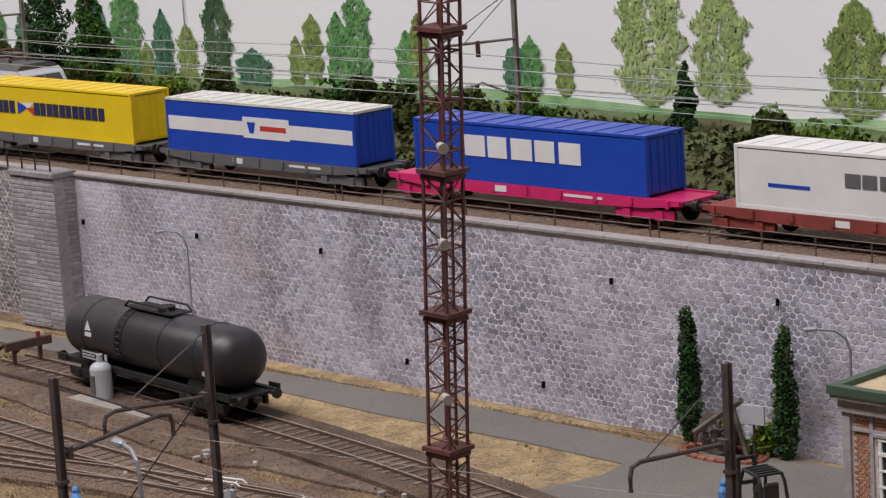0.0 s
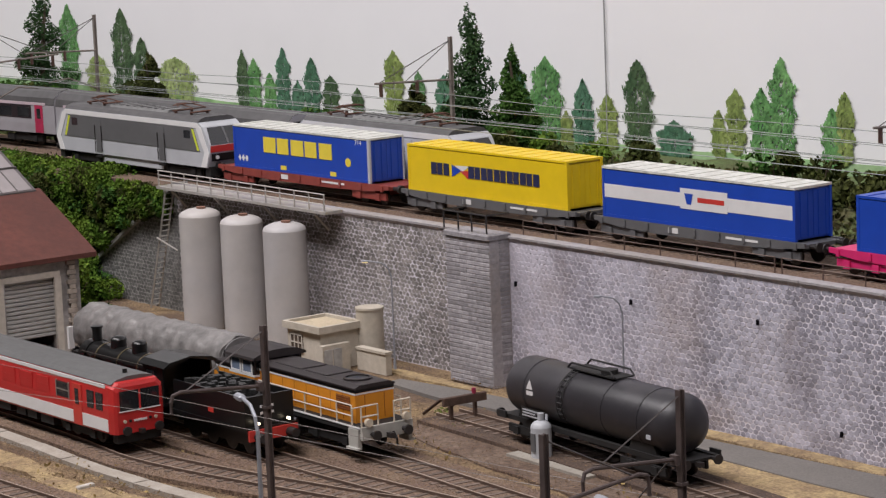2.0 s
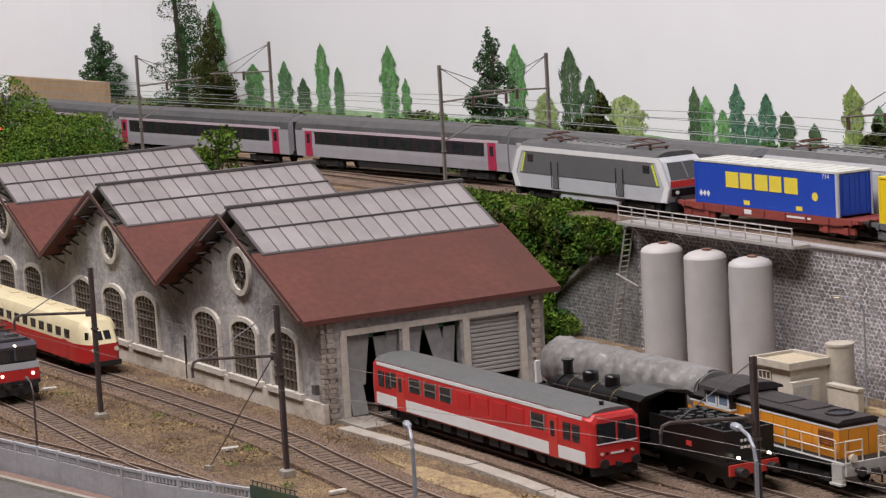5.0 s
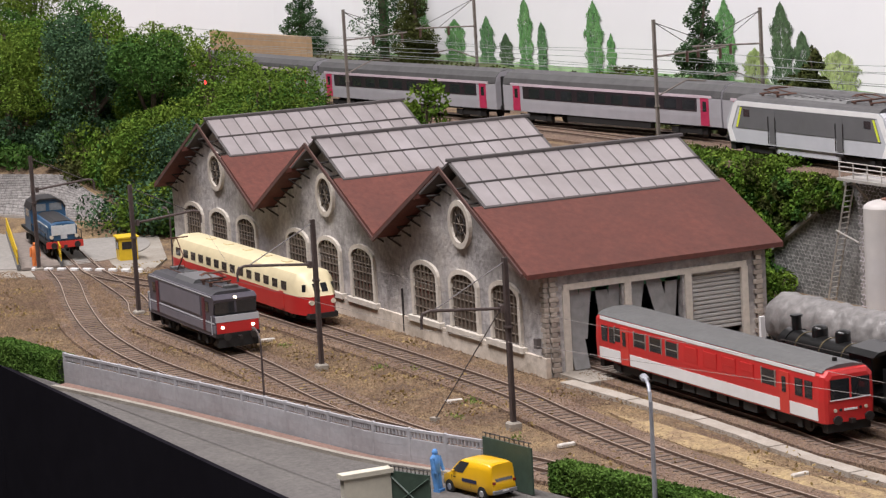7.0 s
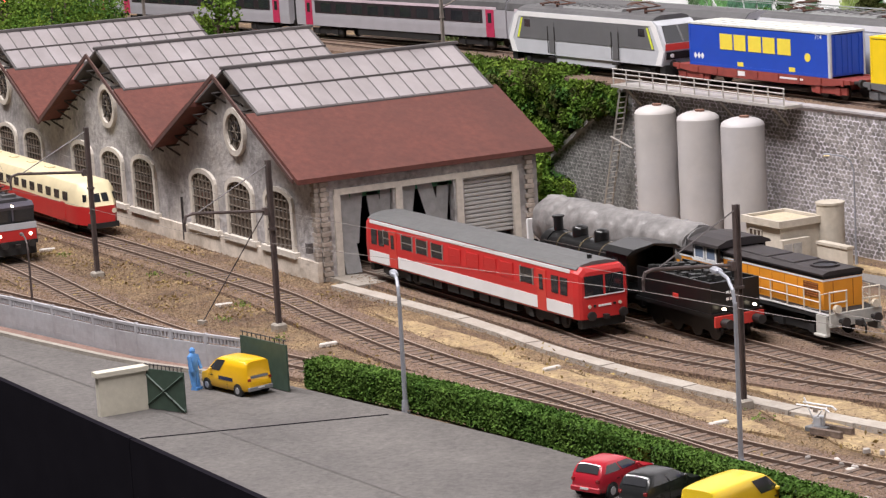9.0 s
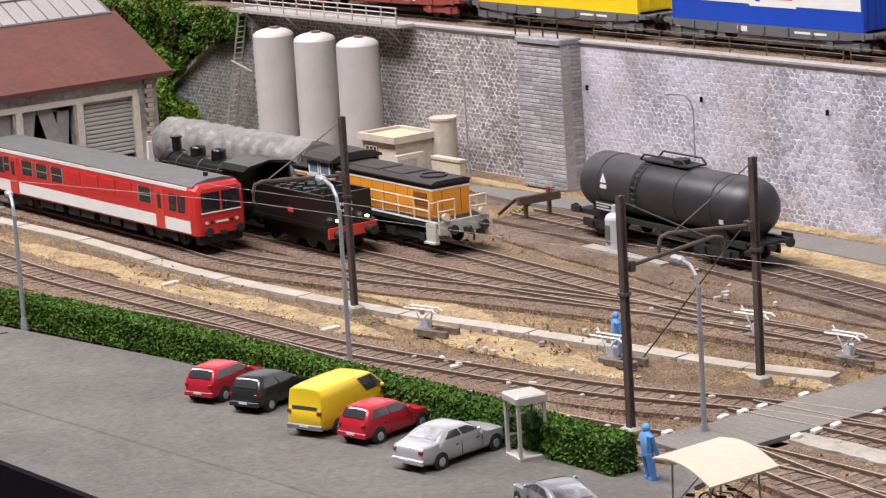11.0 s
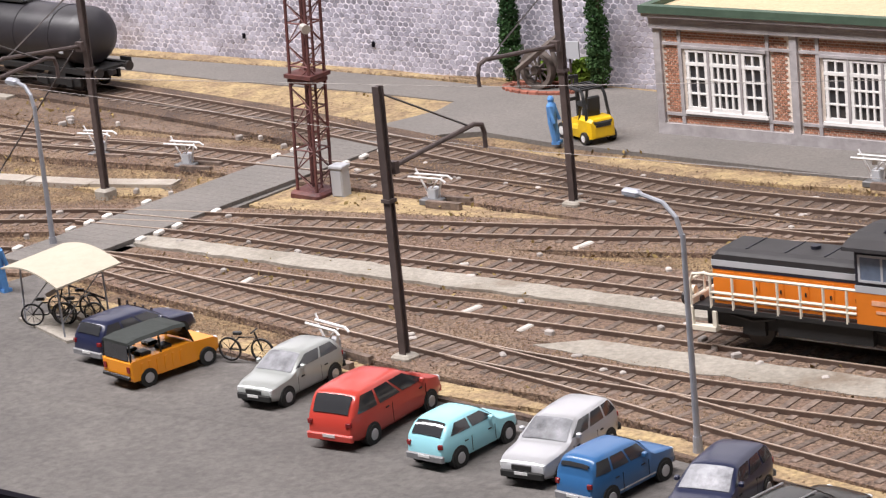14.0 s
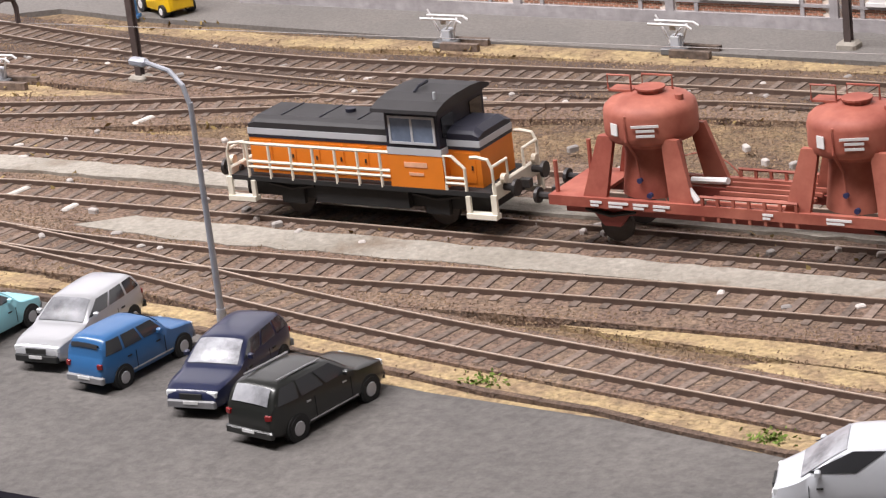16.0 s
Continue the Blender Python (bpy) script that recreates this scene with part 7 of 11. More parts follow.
    bogie(root, -4.3, 1.8)
    buffers(root, 7.0)


tank_wagon()


# ---- hopper wagons behind the shunter ----
RUSTRED = mat("dusty_rust_red", (0.265, 0.06, 0.04), 0.65, var=0.12, scale=120, bump=0.05, second=(0.38, 0.125, 0.085), mix_scale=30)


def hopper_wagon(place):
    root = thing("hopper_wagon", "rust-red flat wagon with two conical pressure hoppers", "wagon", place, group="hopper wagons")
    k, h = HO, 6.6
    Geo(k).box(-h + 0.6, h - 0.6, -1.3, -1.12, 0.95, 1.25).box(-h + 0.6, h - 0.6, 1.12, 1.3, 0.95, 1.25).ob("solebar", RUSTRED, root)
    Geo(k).box(-h + 0.6, -h + 2.0, -1.12, 1.12, 1.15, 1.25).ob("deck", RUSTRED, root)
    Geo(k).box(h - 2.0, h - 0.6, -1.12, 1.12, 1.15, 1.25).ob("deck", RUSTRED, root)
    for i in range(5):
        Geo(k).box(-1.4, 1.4, -0.9 + 0.42 * i, -0.8 + 0.42 * i, 1.15, 1.25).ob("longitudinal", RUSTRED, root)
    for x in (-3.3, 2.65):
        n = 28
        prof = [(0.6, 2.3), (0.85, 2.72), (1.2, 2.84), (1.27, 2.92), (1.29, 3.1), (1.29, 3.62), (1.25, 3.78), (1.1, 3.92), (0.75, 4.04), (0.3, 4.1)]
        hop = Geo(k).loft([[(x + r * math.cos(2 * math.pi * j / n), r * math.sin(2 * math.pi * j / n), z) for j in range(n)] for r, z in prof]).ob("hopper", RUSTRED, root, smooth=True)
        prof = [(0.92, 1.18), (0.88, 1.6), (0.8, 2.3), (0.78, 2.75)]
        Geo(k).loft([[(x + r * math.cos(2 * math.pi * j / n), r * math.sin(2 * math.pi * j / n), z) for j in range(n)] for r, z in prof]).ob("skirt", RUSTRED, root, smooth=True)
        Geo(k).ring_band((x, 0, 0), 1.29, 1.31, 2.93, 2.98, 28).ob("weld_hoop", RUSTRED, hop)
        Geo(k).cyl((x + 0.05, 0, 4.04), (x + 0.05, 0, 4.2), 0.36, 14).cyl((x + 0.05, 0, 4.2), (x + 0.05, 0, 4.25), 0.42, 14).ob("lid", RUSTRED, hop)
        Geo(k).cbox((x - 0.85, 0.2, 4.08), (0.7, 0.5, 0.06)).ob("roof_board", RUSTRED, hop)
        Geo(k).tube([(x - 1.2, -0.05, 4.1), (x - 1.2, -0.05, 4.55), (x - 0.5, -0.05, 4.55), (x - 0.5, -0.05, 4.08)], 0.035, 5).ob("guard_rail", RUSTRED, hop)
        Geo(k).tube([(x + 0.5, 0.45, 4.0), (x + 0.5, 0.45, 4.45), (x - 0.4, 0.45, 4.45), (x - 0.4, 0.45, 4.05)], 0.035, 5).ob("guard_rail", RUSTRED, hop)
        Geo(k).cyl((x + 0.95, -0.1, 3.9), (x + 0.95, -0.1, 4.1), 0.12, 10).ob("vent", RUSTRED, hop)
        for cx in (-1, 1):
            for cy in (-1, 1):
                foot, head = (x + cx * 1.32, cy * 1.12), (x + cx * 0.95, cy * 0.86)
                ring = lambda p, z, hw, th: [(p[0] - hw, p[1] - cy * th, z), (p[0] + hw, p[1] - cy * th, z), (p[0] + hw, p[1] + cy * th, z), (p[0] - hw, p[1] + cy * th, z)]
                Geo(k).loft([ring(foot, 1.18, 0.36, 0.09), ring(head, 3.0, 0.24, 0.09)]).ob("leg", RUSTRED, root)
        for s in (-1, 1):
            g = Geo(k)
            for q, w in ((3.45, 0.75), (3.32, 0.5), (3.17, 0.5)):
                g.cbox((x + 0.42, s * 1.235, q), (w, 0.03, 0.07), -s * 0.33)
            g.cbox((x - 0.52, s * 1.2, 3.3), (0.26, 0.03, 0.34), s * 0.42)
            g.ob("white_marking", WHITEP, hop)
        Geo(k).tube([(x + 0.95, -0.95, 1.62), (x + 1.5, -1.05, 1.62), (x + 1.75, -1.1, 1.3)], 0.09, 8).ob("hose", WHITEP, root)
        Geo(k).tube([(x + 1.2, -0.2, 1.6), (x + 2.4, -0.5, 1.75)], 0.1, 8).ob("hose", WHITEP, root)
        Geo(k).tube([(x - 0.15, -0.75, 4.0), (x - 0.15, -1.26, 3.7), (x - 0.13, -1.33, 3.0), (x - 0.05, -0.95, 2.4), (x, -0.95, 1.7)], 0.04).ob("riser_pipe", RUSTRED, root)
        Geo(k).cyl((x, -1.02, 1.75), (x, -0.92, 1.75), 0.08, 10).ob("valve", NAVY, root)
        Geo(k).cyl((x + 0.35, -1.18, 1.38), (x + 0.35, -1.06, 1.38), 0.08, 10).ob("valve", NAVY, root)
    for s in (-1, 1):
        for q, wide in ((-4.7, 0.35), (-4.15, 0.6), (-3.4, 0.45), (-2.8, 0.5), (0.4, 0.3), (2.2, 0.7)):
            Geo(k).box(q, q + wide, s * 1.31 - 0.012, s * 1.31 + 0.012, 1.1, 1.17).ob("data_bar", WHITEP, root)
            Geo(k).box(q, q + wide * 0.7, s * 1.31 - 0.012, s * 1.31 + 0.012, 1.0, 1.06).ob("data_bar", WHITEP, root)
        Geo(k).box(-5.6, 5.6, s * 1.0 - 0.05, s * 1.0 + 0.05, 0.7, 0.96).ob("truss", DARKRED, root)
        for x in (-4.2, 4.2):
            Geo(k).cyl((x, s * 0.68, 0.3), (x, s * 0.82, 0.3), 0.5, 18).ob("wheel", WHEEL, root)
            Geo(k).prism([(x - 0.7, 0.95), (x + 0.7, 0.95), (x + 0.25, 0.35), (x - 0.25, 0.35)], s * 1.0 - 0.08, s * 1.0 + 0.08, "y").ob("axle_guard", DARKRED, root)
            Geo(k).tube([(x - 0.75, s * 1.12, 0.86), (x, s * 1.12, 0.7), (x + 0.75, s * 1.12, 0.86)], 0.07, 5).ob("leaf_spring", UNDER, root)
    for y in (-1.0, 1.0):
        Geo(k).cyl((-h + 0.75, y, 1.25), (-h + 0.75, y, 2.2), 0.07, 6).ob("end_post", RUSTRED, root)
    for y in (-1.25, 1.25):
        Geo(k).tube([(-1.4, y, 1.5), (1.4, y, 1.5)], 0.05, 5).ob("pipe", RUSTRED, root)
        for i in range(7):
            xx = -1.35 + 0.45 * i
            Geo(k).box(xx - 0.04, xx + 0.04, y - 0.04, y + 0.04, 0.8, 1.5).ob("upright_bar", RUSTRED, root)
    Geo(k).cyl((-h + 1.3, 0.9, 1.25), (-h + 1.3, 0.9, 2.4), 0.12, 8).ob("brake_column", RUSTRED, root)
    buffers(root, h)


for i in range(3):
    xx = 4.47 + 0.76 + i * 1.53
    hopper_wagon(scaled(at(xx - 0.05, -2.93 + (xx - 3.3) * 0.0355, 0.06, 2.0), 0.98, 0.95, 0.93))


# ---- cream and red railcar, grey electric and blue shunter by the shed ----
def cream_railcar():
    root = thing("cream_railcar", "cream and red streamlined railcar with round lamps", "railcar", scaled(at(-10.38, -3.03, YARD + 0.002, -0.6), 1.18, 0.95, 0.9))
    k, h = HO, 10.3
    low = [(-1.42, 0.6), (1.42, 0.6), (1.46, 1.2), (1.46, 1.9), (-1.46, 1.9), (-1.46, 1.2)]
    up = [(-1.46, 1.9), (1.46, 1.9), (1.4, 2.9), (1.15, 3.4), (0.6, 3.6), (-0.6, 3.6), (-1.15, 3.4), (-1.4, 2.9)]
    def nosed(sec, top, m, name):
        rings = []
        nose = [i / 8 for i in range(9)]
        for e, t in [(-1, t) for t in reversed(nose)] + [(1, t) for t in nose]:
            xx, kk, lean = e * (h - 1.4 + 1.9 * t), 1 - 0.46 * t ** 2.6, -0.45 * top * t * t
            rings.append([(xx + math.copysign(1, xx) * lean * max(0, z - 1.9), y * kk, z - (0.25 * top * (1 - kk) * 2 if z > 3 else 0)) for y, z in sec])
        shell = Geo(k).loft(rings).ob(name, m, root, smooth=True)
        shell.data.set_sharp_from_angle(angle=radians(40))
    nosed(low, 0, DRYRED, "lower_body")
    nosed(up, 1, CREAMP, "upper_body")
    for s in (-1, 1):
        for i in range(14):
            x = -8.6 + i * 1.3
            Geo(k).box(x - 0.36, x + 0.36, s * 1.425 - 0.04, s * 1.425 + 0.04, 2.15, 2.75).ob("window", GLASSD, root)
        for x in (-7.9, 7.9):
            Geo(k).box(x - 0.3, x + 0.3, s * 1.45 - 0.035, s * 1.45 + 0.035, 0.8, 2.0).ob("door", DRYRED, root)
    for e in (-1, 1):
        for y in (-0.28, 0.28):
            p = [(h + 0.2, 2.2), (h + 0.39, 2.2), (h + 0.15, 2.76), (h - 0.05, 2.76)]
            Geo(k).prism(p if e > 0 else mirror(p), y - 0.21, y + 0.21, "y").ob("front_window", GLASSD, root)
        for y in (-0.92, 0.92):
            Geo(k).cbox((e * (h - 0.06), y, 2.48), (0.24, 0.36, 0.5), -e * y * 0.75).ob("front_window", GLASSD, root)
        for y in (-0.75, 0.75):
            Geo(k).cyl((e * (h + 0.1), y, 1.5), (e * (h + 0.54), y, 1.5), 0.17, 12).ob("round_lamp", mat("clear_lamp_glass", (0.7, 0.62, 0.5), 0.2), root)
        Geo(k).box(min(e * h, e * (h + 0.6)), max(e * h, e * (h + 0.6)), -1.0, 1.0, 0.4, 0.75).ob("bumper", UNDER, root)
    for i in range(5):
        Geo(k).cbox((-6 + 3 * i, 0, 3.62), (0.7, 0.5, 0.14)).ob("roof_vent", CREAMP, root)
    bogie(root, 7, 2.2)
    bogie(root, -7, 2.2)


cream_railcar()


def boxy_electric():
    root = thing("grey_electric_locomotive", "grey and crimson electric locomotive with lit headlights and raised pantograph", "locomotive", scaled(at(-9.18, -3.83, YARD, -1.0), 0.79, 0.95, 0.93))
    k, h = HO, 8.0
    STEEL = mat("steel_grey_paint", (0.075, 0.068, 0.086), 0.4, var=0.1, scale=90, bump=0)
    side = [(-h + 0.2, 0.95), (h - 0.2, 0.95), (h, 1.3), (h, 2.2), (h - 0.55, 2.35), (h - 0.15, 3.35), (h - 0.6, 3.6), (-h + 0.6, 3.6), (-h + 0.15, 3.35), (-h + 0.55, 2.35), (-h, 2.2), (-h, 1.3)]
    Geo(k).prism(side, -1.42, 1.42, "y").ob("body", STEEL, root)
    Geo(k).prism([(-1.3, 3.6), (1.3, 3.6), (1.0, 3.8), (-1.0, 3.8)], -h + 0.8, h - 0.8, "x").ob("roof", mat("dark_loco_roof", (0.05, 0.048, 0.056), 0.6, var=0.15, scale=90, bump=0.05), root)
    PANEL = mat("plain_grey_side_panel", (0.17, 0.16, 0.19), 0.45, var=0.1, scale=90, bump=0)
    CRIMSON = mat("dark_crimson_door", (0.11, 0.02, 0.03), 0.45, var=0.1, scale=90, bump=0)
    for s in (-1, 1):
        Geo(k).box(-h + 0.05, h - 0.05, s * 1.43 - 0.025, s * 1.43 + 0.025, 1.2, 1.7).ob("lower_band", PANEL, root)
        Geo(k).box(-h + 0.3, h - 0.3, s * 1.43 - 0.02, s * 1.43 + 0.02, 1.78, 1.86).ob("stripe", LIGHTGREY, root)
        Geo(k).box(-h + 0.6, h - 0.6, s * 1.43 - 0.02, s * 1.43 + 0.02, 3.46, 3.54).ob("stripe", LIGHTGREY, root)
        Geo(k).box(-4.8, 4.8, s * 1.43 - 0.02, s * 1.43 + 0.02, 2.02, 3.36).ob("grille_frame", STEEL, root)
        Geo(k).box(-4.7, 4.7, s * 1.43 - 0.028, s * 1.43 + 0.028, 2.1, 3.3).ob("grille_panel", PANEL, root)
        Geo(k).box(5.2, 5.75, s * 1.43 - 0.03, s * 1.43 + 0.03, 1.2, 3.3).ob("door", CRIMSON, root)
        Geo(k).box(-5.75, -5.2, s * 1.43 - 0.03, s * 1.43 + 0.03, 1.2, 3.3).ob("door", CRIMSON, root)
        for x in (-7.3, 7.3):
            Geo(k).cyl((x, s * 1.5, 1.1), (x, s * 1.5, 2.3), 0.035, 5).ob("handrail", LIGHTGREY, root)
        for x in (-6.6, 5.9):
            Geo(k).box(x, x + 0.7, s * 1.43 - 0.02, s * 1.43 + 0.02, 2.5, 3.15).ob("cab_window", GLASSD, root)
    for e in (-1, 1):
        Geo(k).box(min(e * (h - 0.5), e * (h - 0.22)), max(e * (h - 0.5), e * (h - 0.22)), -1.36, 1.36, 2.4, 3.3).ob("windscreen", GLASSD, root)
        Geo(k).box(min(e * h, e * (h + 0.03)), max(e * h, e * (h + 0.03)), -1.38, 1.38, 1.2, 1.9).ob("nose_band", DRYRED, root)
        Geo(k).box(min(e * (h - 0.2), e * (h + 0.12)), max(e * (h - 0.2), e * (h + 0.12)), -1.42, 1.42, 0.95, 1.18).ob("buffer_beam", UNDER, root)
        Geo(k).box(min(e * (h - 0.5), e * (h + 0.05)), max(e * (h - 0.5), e * (h + 0.05)), -1.3, 1.3, 0.3, 0.95).ob("snow_plough", UNDER, root)
        Geo(k).box(min(e * (h - 0.52), e * (h - 0.2)), max(e * (h - 0.52), e * (h - 0.2)), -0.06, 0.06, 2.45, 3.25).ob("window_pillar", STEEL, root)
        Geo(k).box(min(e * (h - 0.1), e * (h + 0.06)), max(e * (h - 0.1), e * (h + 0.06)), -1.42, 1.42, 1.92, 2.32).ob("nose_lip", LIGHTGREY, root)
        for y in (-1.0, 1.0):
            Geo(k).cyl((e * (h + 0.02), y, 1.62), (e * (h + 0.1), y, 1.56), 0.1, 12).ob("headlight", LAMPON if e > 0 else WHITEP, root)
        Geo(k).cyl((e * (h - 0.3), 0, 3.42), (e * (h - 0.05), 0, 3.42), 0.075, 12).ob("top_headlight", LAMPON if e > 0 else WHITEP, root)
    bogie(root, 4.4, 1.8)
    bogie(root, -4.4, 1.8)
    buffers(root, 8.7)
    pantograph(root, 3.8, 4.1)
    Geo(k).tube([(-5.2, 0, 3.9), (-3.6, 0, 5.0), (-5.0, 0, 6.1)], 0.05).tube([(-5.0, -0.8, 6.1), (-5.0, 0.8, 6.1)], 0.05).ob("raised_pantograph", COPPER, root)
    Geo(k).prism([(-1.05, 3.78), (1.05, 3.78), (0.85, 4.05), (-0.85, 4.05)], -2.2, 2.0, "x").ob("roof_hood", MIDGREY, root)
    for x in (-3.2, 2.4, 6.0, -6.4):
        Geo(k).cbox((x, 0.3, 3.9), (0.6, 0.9, 0.22), 0, 0.04).ob("roof_box", ROOFGREY, root)
    for y in (-0.5, 0.5):
        Geo(k).tube([(-6.8, y, 4.0), (6.8, y, 4.0)], 0.035, 5).ob("roof_cable", COPPER, root)


boxy_electric()


def blue_shunter():
    root = thing("blue_shunter", "blue diesel shunter with red buffer beam and white chevrons", "locomotive", at(-14.1, -3.32, YARD, -8))
    k, h = HO, 6.8
    BL = mat("petrol_blue_paint", (0.028, 0.085, 0.17), 0.4, var=0.1, bump=0)
    CHALK = mat("chalky_pale_stripe", (0.55, 0.58, 0.6), 0.5, var=0.1)
    Geo(k).box(-h + 0.6, h - 0.6, -1.4, 1.4, 1.1, 1.35).ob("footplate", UNDER, root)
    bonnet = [(-1.1, 1.35), (1.1, 1.35), (1.1, 2.35), (0.95, 2.6), (0.5, 2.72), (-0.5, 2.72), (-0.95, 2.6), (-1.1, 2.35)]
    rings = [[(x, y * q, 1.35 + (z - 1.35) * (0.5 + 0.5 * q)) for y, z in bonnet] for x, q in ((-1.0, 1), (h - 1.3, 1), (h - 0.95, 0.96), (h - 0.78, 0.86))]
    Geo(k).loft(rings).ob("hood", BL, root)
    Geo(k).prism([(-0.85, 2.62), (0.85, 2.62), (0.45, 2.78), (-0.45, 2.78)], -1.0, h - 1.2, "x").ob("hood_top", DUSTBLACK, root)
    for s in (-1, 1):
        Geo(k).box(-1.0, h - 1.2, s * 1.1 - 0.02, s * 1.1 + 0.02, 2.3, 2.38).ob("stripe", CHALK, root)
        for i in range(4):
            Geo(k).box(-0.8 + 1.6 * i, 0.55 + 1.6 * i, s * 1.1 - 0.03, s * 1.1 + 0.03, 1.45, 2.2).ob("hood_door", BL, root)
        Geo(k).tube([(-1.0, s * 1.36, 1.35), (-1.0, s * 1.36, 1.95), (h - 0.9, s * 1.36, 1.95), (h - 0.9, s * 1.36, 1.35)], 0.035, 5).ob("handrail", BUFFERM, root)
        Geo(k).prism([(h - 0.78, 1.75), (h - 0.7, 1.75), (h - 0.72, 2.5), (h - 0.86, 2.5)], s * 0.5 - 0.42, s * 0.5 + 0.42, "y").ob("chevron", CHALK, root)
        Geo(k).cyl((h - 0.9, s * 0.95, 1.62), (h - 0.6, s * 0.95, 1.62), 0.14, 10).ob("headlight", MATS["clear_lamp_glass"], root)
    Geo(k).box(h - 0.85, h - 0.71, -0.24, 0.24, 1.45, 2.45).ob("radiator_stripe", CHALK, root)
    cabin = [(-1.38, 1.35), (1.38, 1.35), (1.38, 3.0), (1.15, 3.5), (0.6, 3.78), (-0.6, 3.78), (-1.15, 3.5), (-1.38, 3.0)]
    Geo(k).prism(cabin, -3.9, -1.0, "x").ob("cab", BL, root)
    Geo(k).prism([(1.4, 3.02), (1.2, 3.5), (0.62, 3.82), (-0.62, 3.82), (-1.2, 3.5), (-1.4, 3.02), (-1.3, 3.0), (-1.12, 3.45), (-0.6, 3.72), (0.6, 3.72), (1.12, 3.45), (1.3, 3.0)], -4.1, -0.8, "x").ob("cab_roof", DUSTBLACK, root)
    for s in (-1, 1):
        Geo(k).box(-1.02, -0.97, s * 0.62 - 0.48, s * 0.62 + 0.48, 2.85, 3.42).ob("cab_window", mat("dusty_cab_glass", (0.2, 0.22, 0.24), 0.15, var=0.2), root)
        Geo(k).box(-3.3, -1.6, s * 1.38 - 0.02, s * 1.38 + 0.02, 2.4, 3.0).ob("cab_side_window", MATS["dusty_cab_glass"], root)
    Geo(k).prism([(-1.1, 1.35), (1.1, 1.35), (1.1, 2.35), (0.6, 2.7), (-0.6, 2.7), (-1.1, 2.35)], -h + 0.9, -3.9, "x").ob("rear_hood", BL, root)
    Geo(k).box(h - 0.65, h - 0.5, -1.4, 1.4, 0.8, 1.3).ob("buffer_beam", REDP, root)
    bogie(root, 3.6, 2.0)
    bogie(root, -3.6, 2.0)
    buffers(root, h)


blue_shunter()

# ---- masts, wires, lamps and yard fittings ----
MASTBROWN = mat("dark_brown_mast", (0.085, 0.063, 0.06), 0.6, 0.1, var=0.2, scale=200, bump=0.1)
MASTGREY = mat("weathered_grey_mast", (0.21, 0.18, 0.16), 0.7, 0.1, var=0.2, scale=200, bump=0.1)
WIRE = mat("pale_contact_wire", (0.27, 0.29, 0.28), 0.5, 0.3, var=0.05, bump=0)
STAYWIRE = mat("dark_stay_wire", (0.08, 0.07, 0.07), 0.5, 0.3, var=0.05, bump=0)
PURPLE = mat("rust_purple_lattice", (0.085, 0.034, 0.036), 0.65, 0.1, var=0.3, scale=300, bump=0.15, second=(0.14, 0.048, 0.042), mix_scale=60)
LAMPGREY = mat("grey_lamp_post", (0.33, 0.34, 0.38), 0.5, 0.3, var=0.1)
LEVERWHITE = mat("chalk_white_lever", (0.72, 0.71, 0.72), 0.6, var=0.08)


def h_post(g, x, y, z0, z1, w):
    """An H-section post."""
    h, f, t = w / 2, w * 0.32, w * 0.16
    return g.prism([(x - h, y - h), (x + h, y - h), (x + h, y - f), (x + t, y - f), (x + t, y + f), (x + h, y + f), (x + h, y + h), (x - h, y + h), (x - h, y + f), (x - t, y + f), (x - t, y - f), (x - h, y - f)], z0, z1, "z")


def yard_mast(x, y, s, guy=None, h=0.92, reach=0.5, dx=0.0):
    m = thing("catenary_mast", "dark brown steel catenary mast with a hooked bracket arm", "mast", at(x, y), group="catenary masts of the yard")
    Geo().cbox((0, 0, 0.015), (0.075, 0.07, 0.05), 0, 0.008).ob("foot", CONCRETE, m)
    h_post(Geo(), 0, 0, 0.03, h, 0.026).ob("post", MASTBROWN, m)
    arm = [(0, s * 0.02, 0.65), (dx * 0.5, s * reach * 0.5, 0.672), (dx * 0.93, s * (reach - 0.05), 0.69), (dx, s * (reach - 0.01), 0.68), (dx, s * reach, 0.65), (dx, s * reach, 0.6)]
    Geo().tube(arm, 0.0085, 8).ob("bracket_arm", MASTBROWN, m)
    Geo().cbox((0, s * 0.035, 0.65), (0.036, 0.02, 0.04)).ob("clamp", MASTBROWN, m)
    Geo().cbox((0, 0, 0.55), (0.036, 0.036, 0.012)).ob("collar", MASTBROWN, m)
    Geo().tube([(0, 0, h - 0.02), (dx * 0.85, s * reach * 0.85, 0.69)], 0.0035, 4).ob("stay_wire", STAYWIRE, m)
    if guy:
        Geo().tube([(0, 0, 0.7), (guy[0] - x, guy[1] - y, 0.01)], 0.0035, 4).ob("guy_wire", STAYWIRE, m)
        Geo().cbox((guy[0] - x, guy[1] - y, 0.01), (0.05, 0.03, 0.03), 0.4).ob("anchor", CONCRETE, m)


for x, y, s, guy in ((-5.47, -3.47, -1, (-5.92, -3.72)), (-2.36, -2.65, -1, None), (0.0, -2.32, -1, (-0.62, -2.42)), (0.19, -3.16, 1, None), (2.64, -3.51, 1, None), (2.04, -1.79, -1, None), (-7.74, -3.61, -1, None), (-10.52, -3.81, 1, None), (-13.14, -3.73, 1, None), (4.51, -0.9, -1, None)):
    yard_mast(x, y, s, guy)


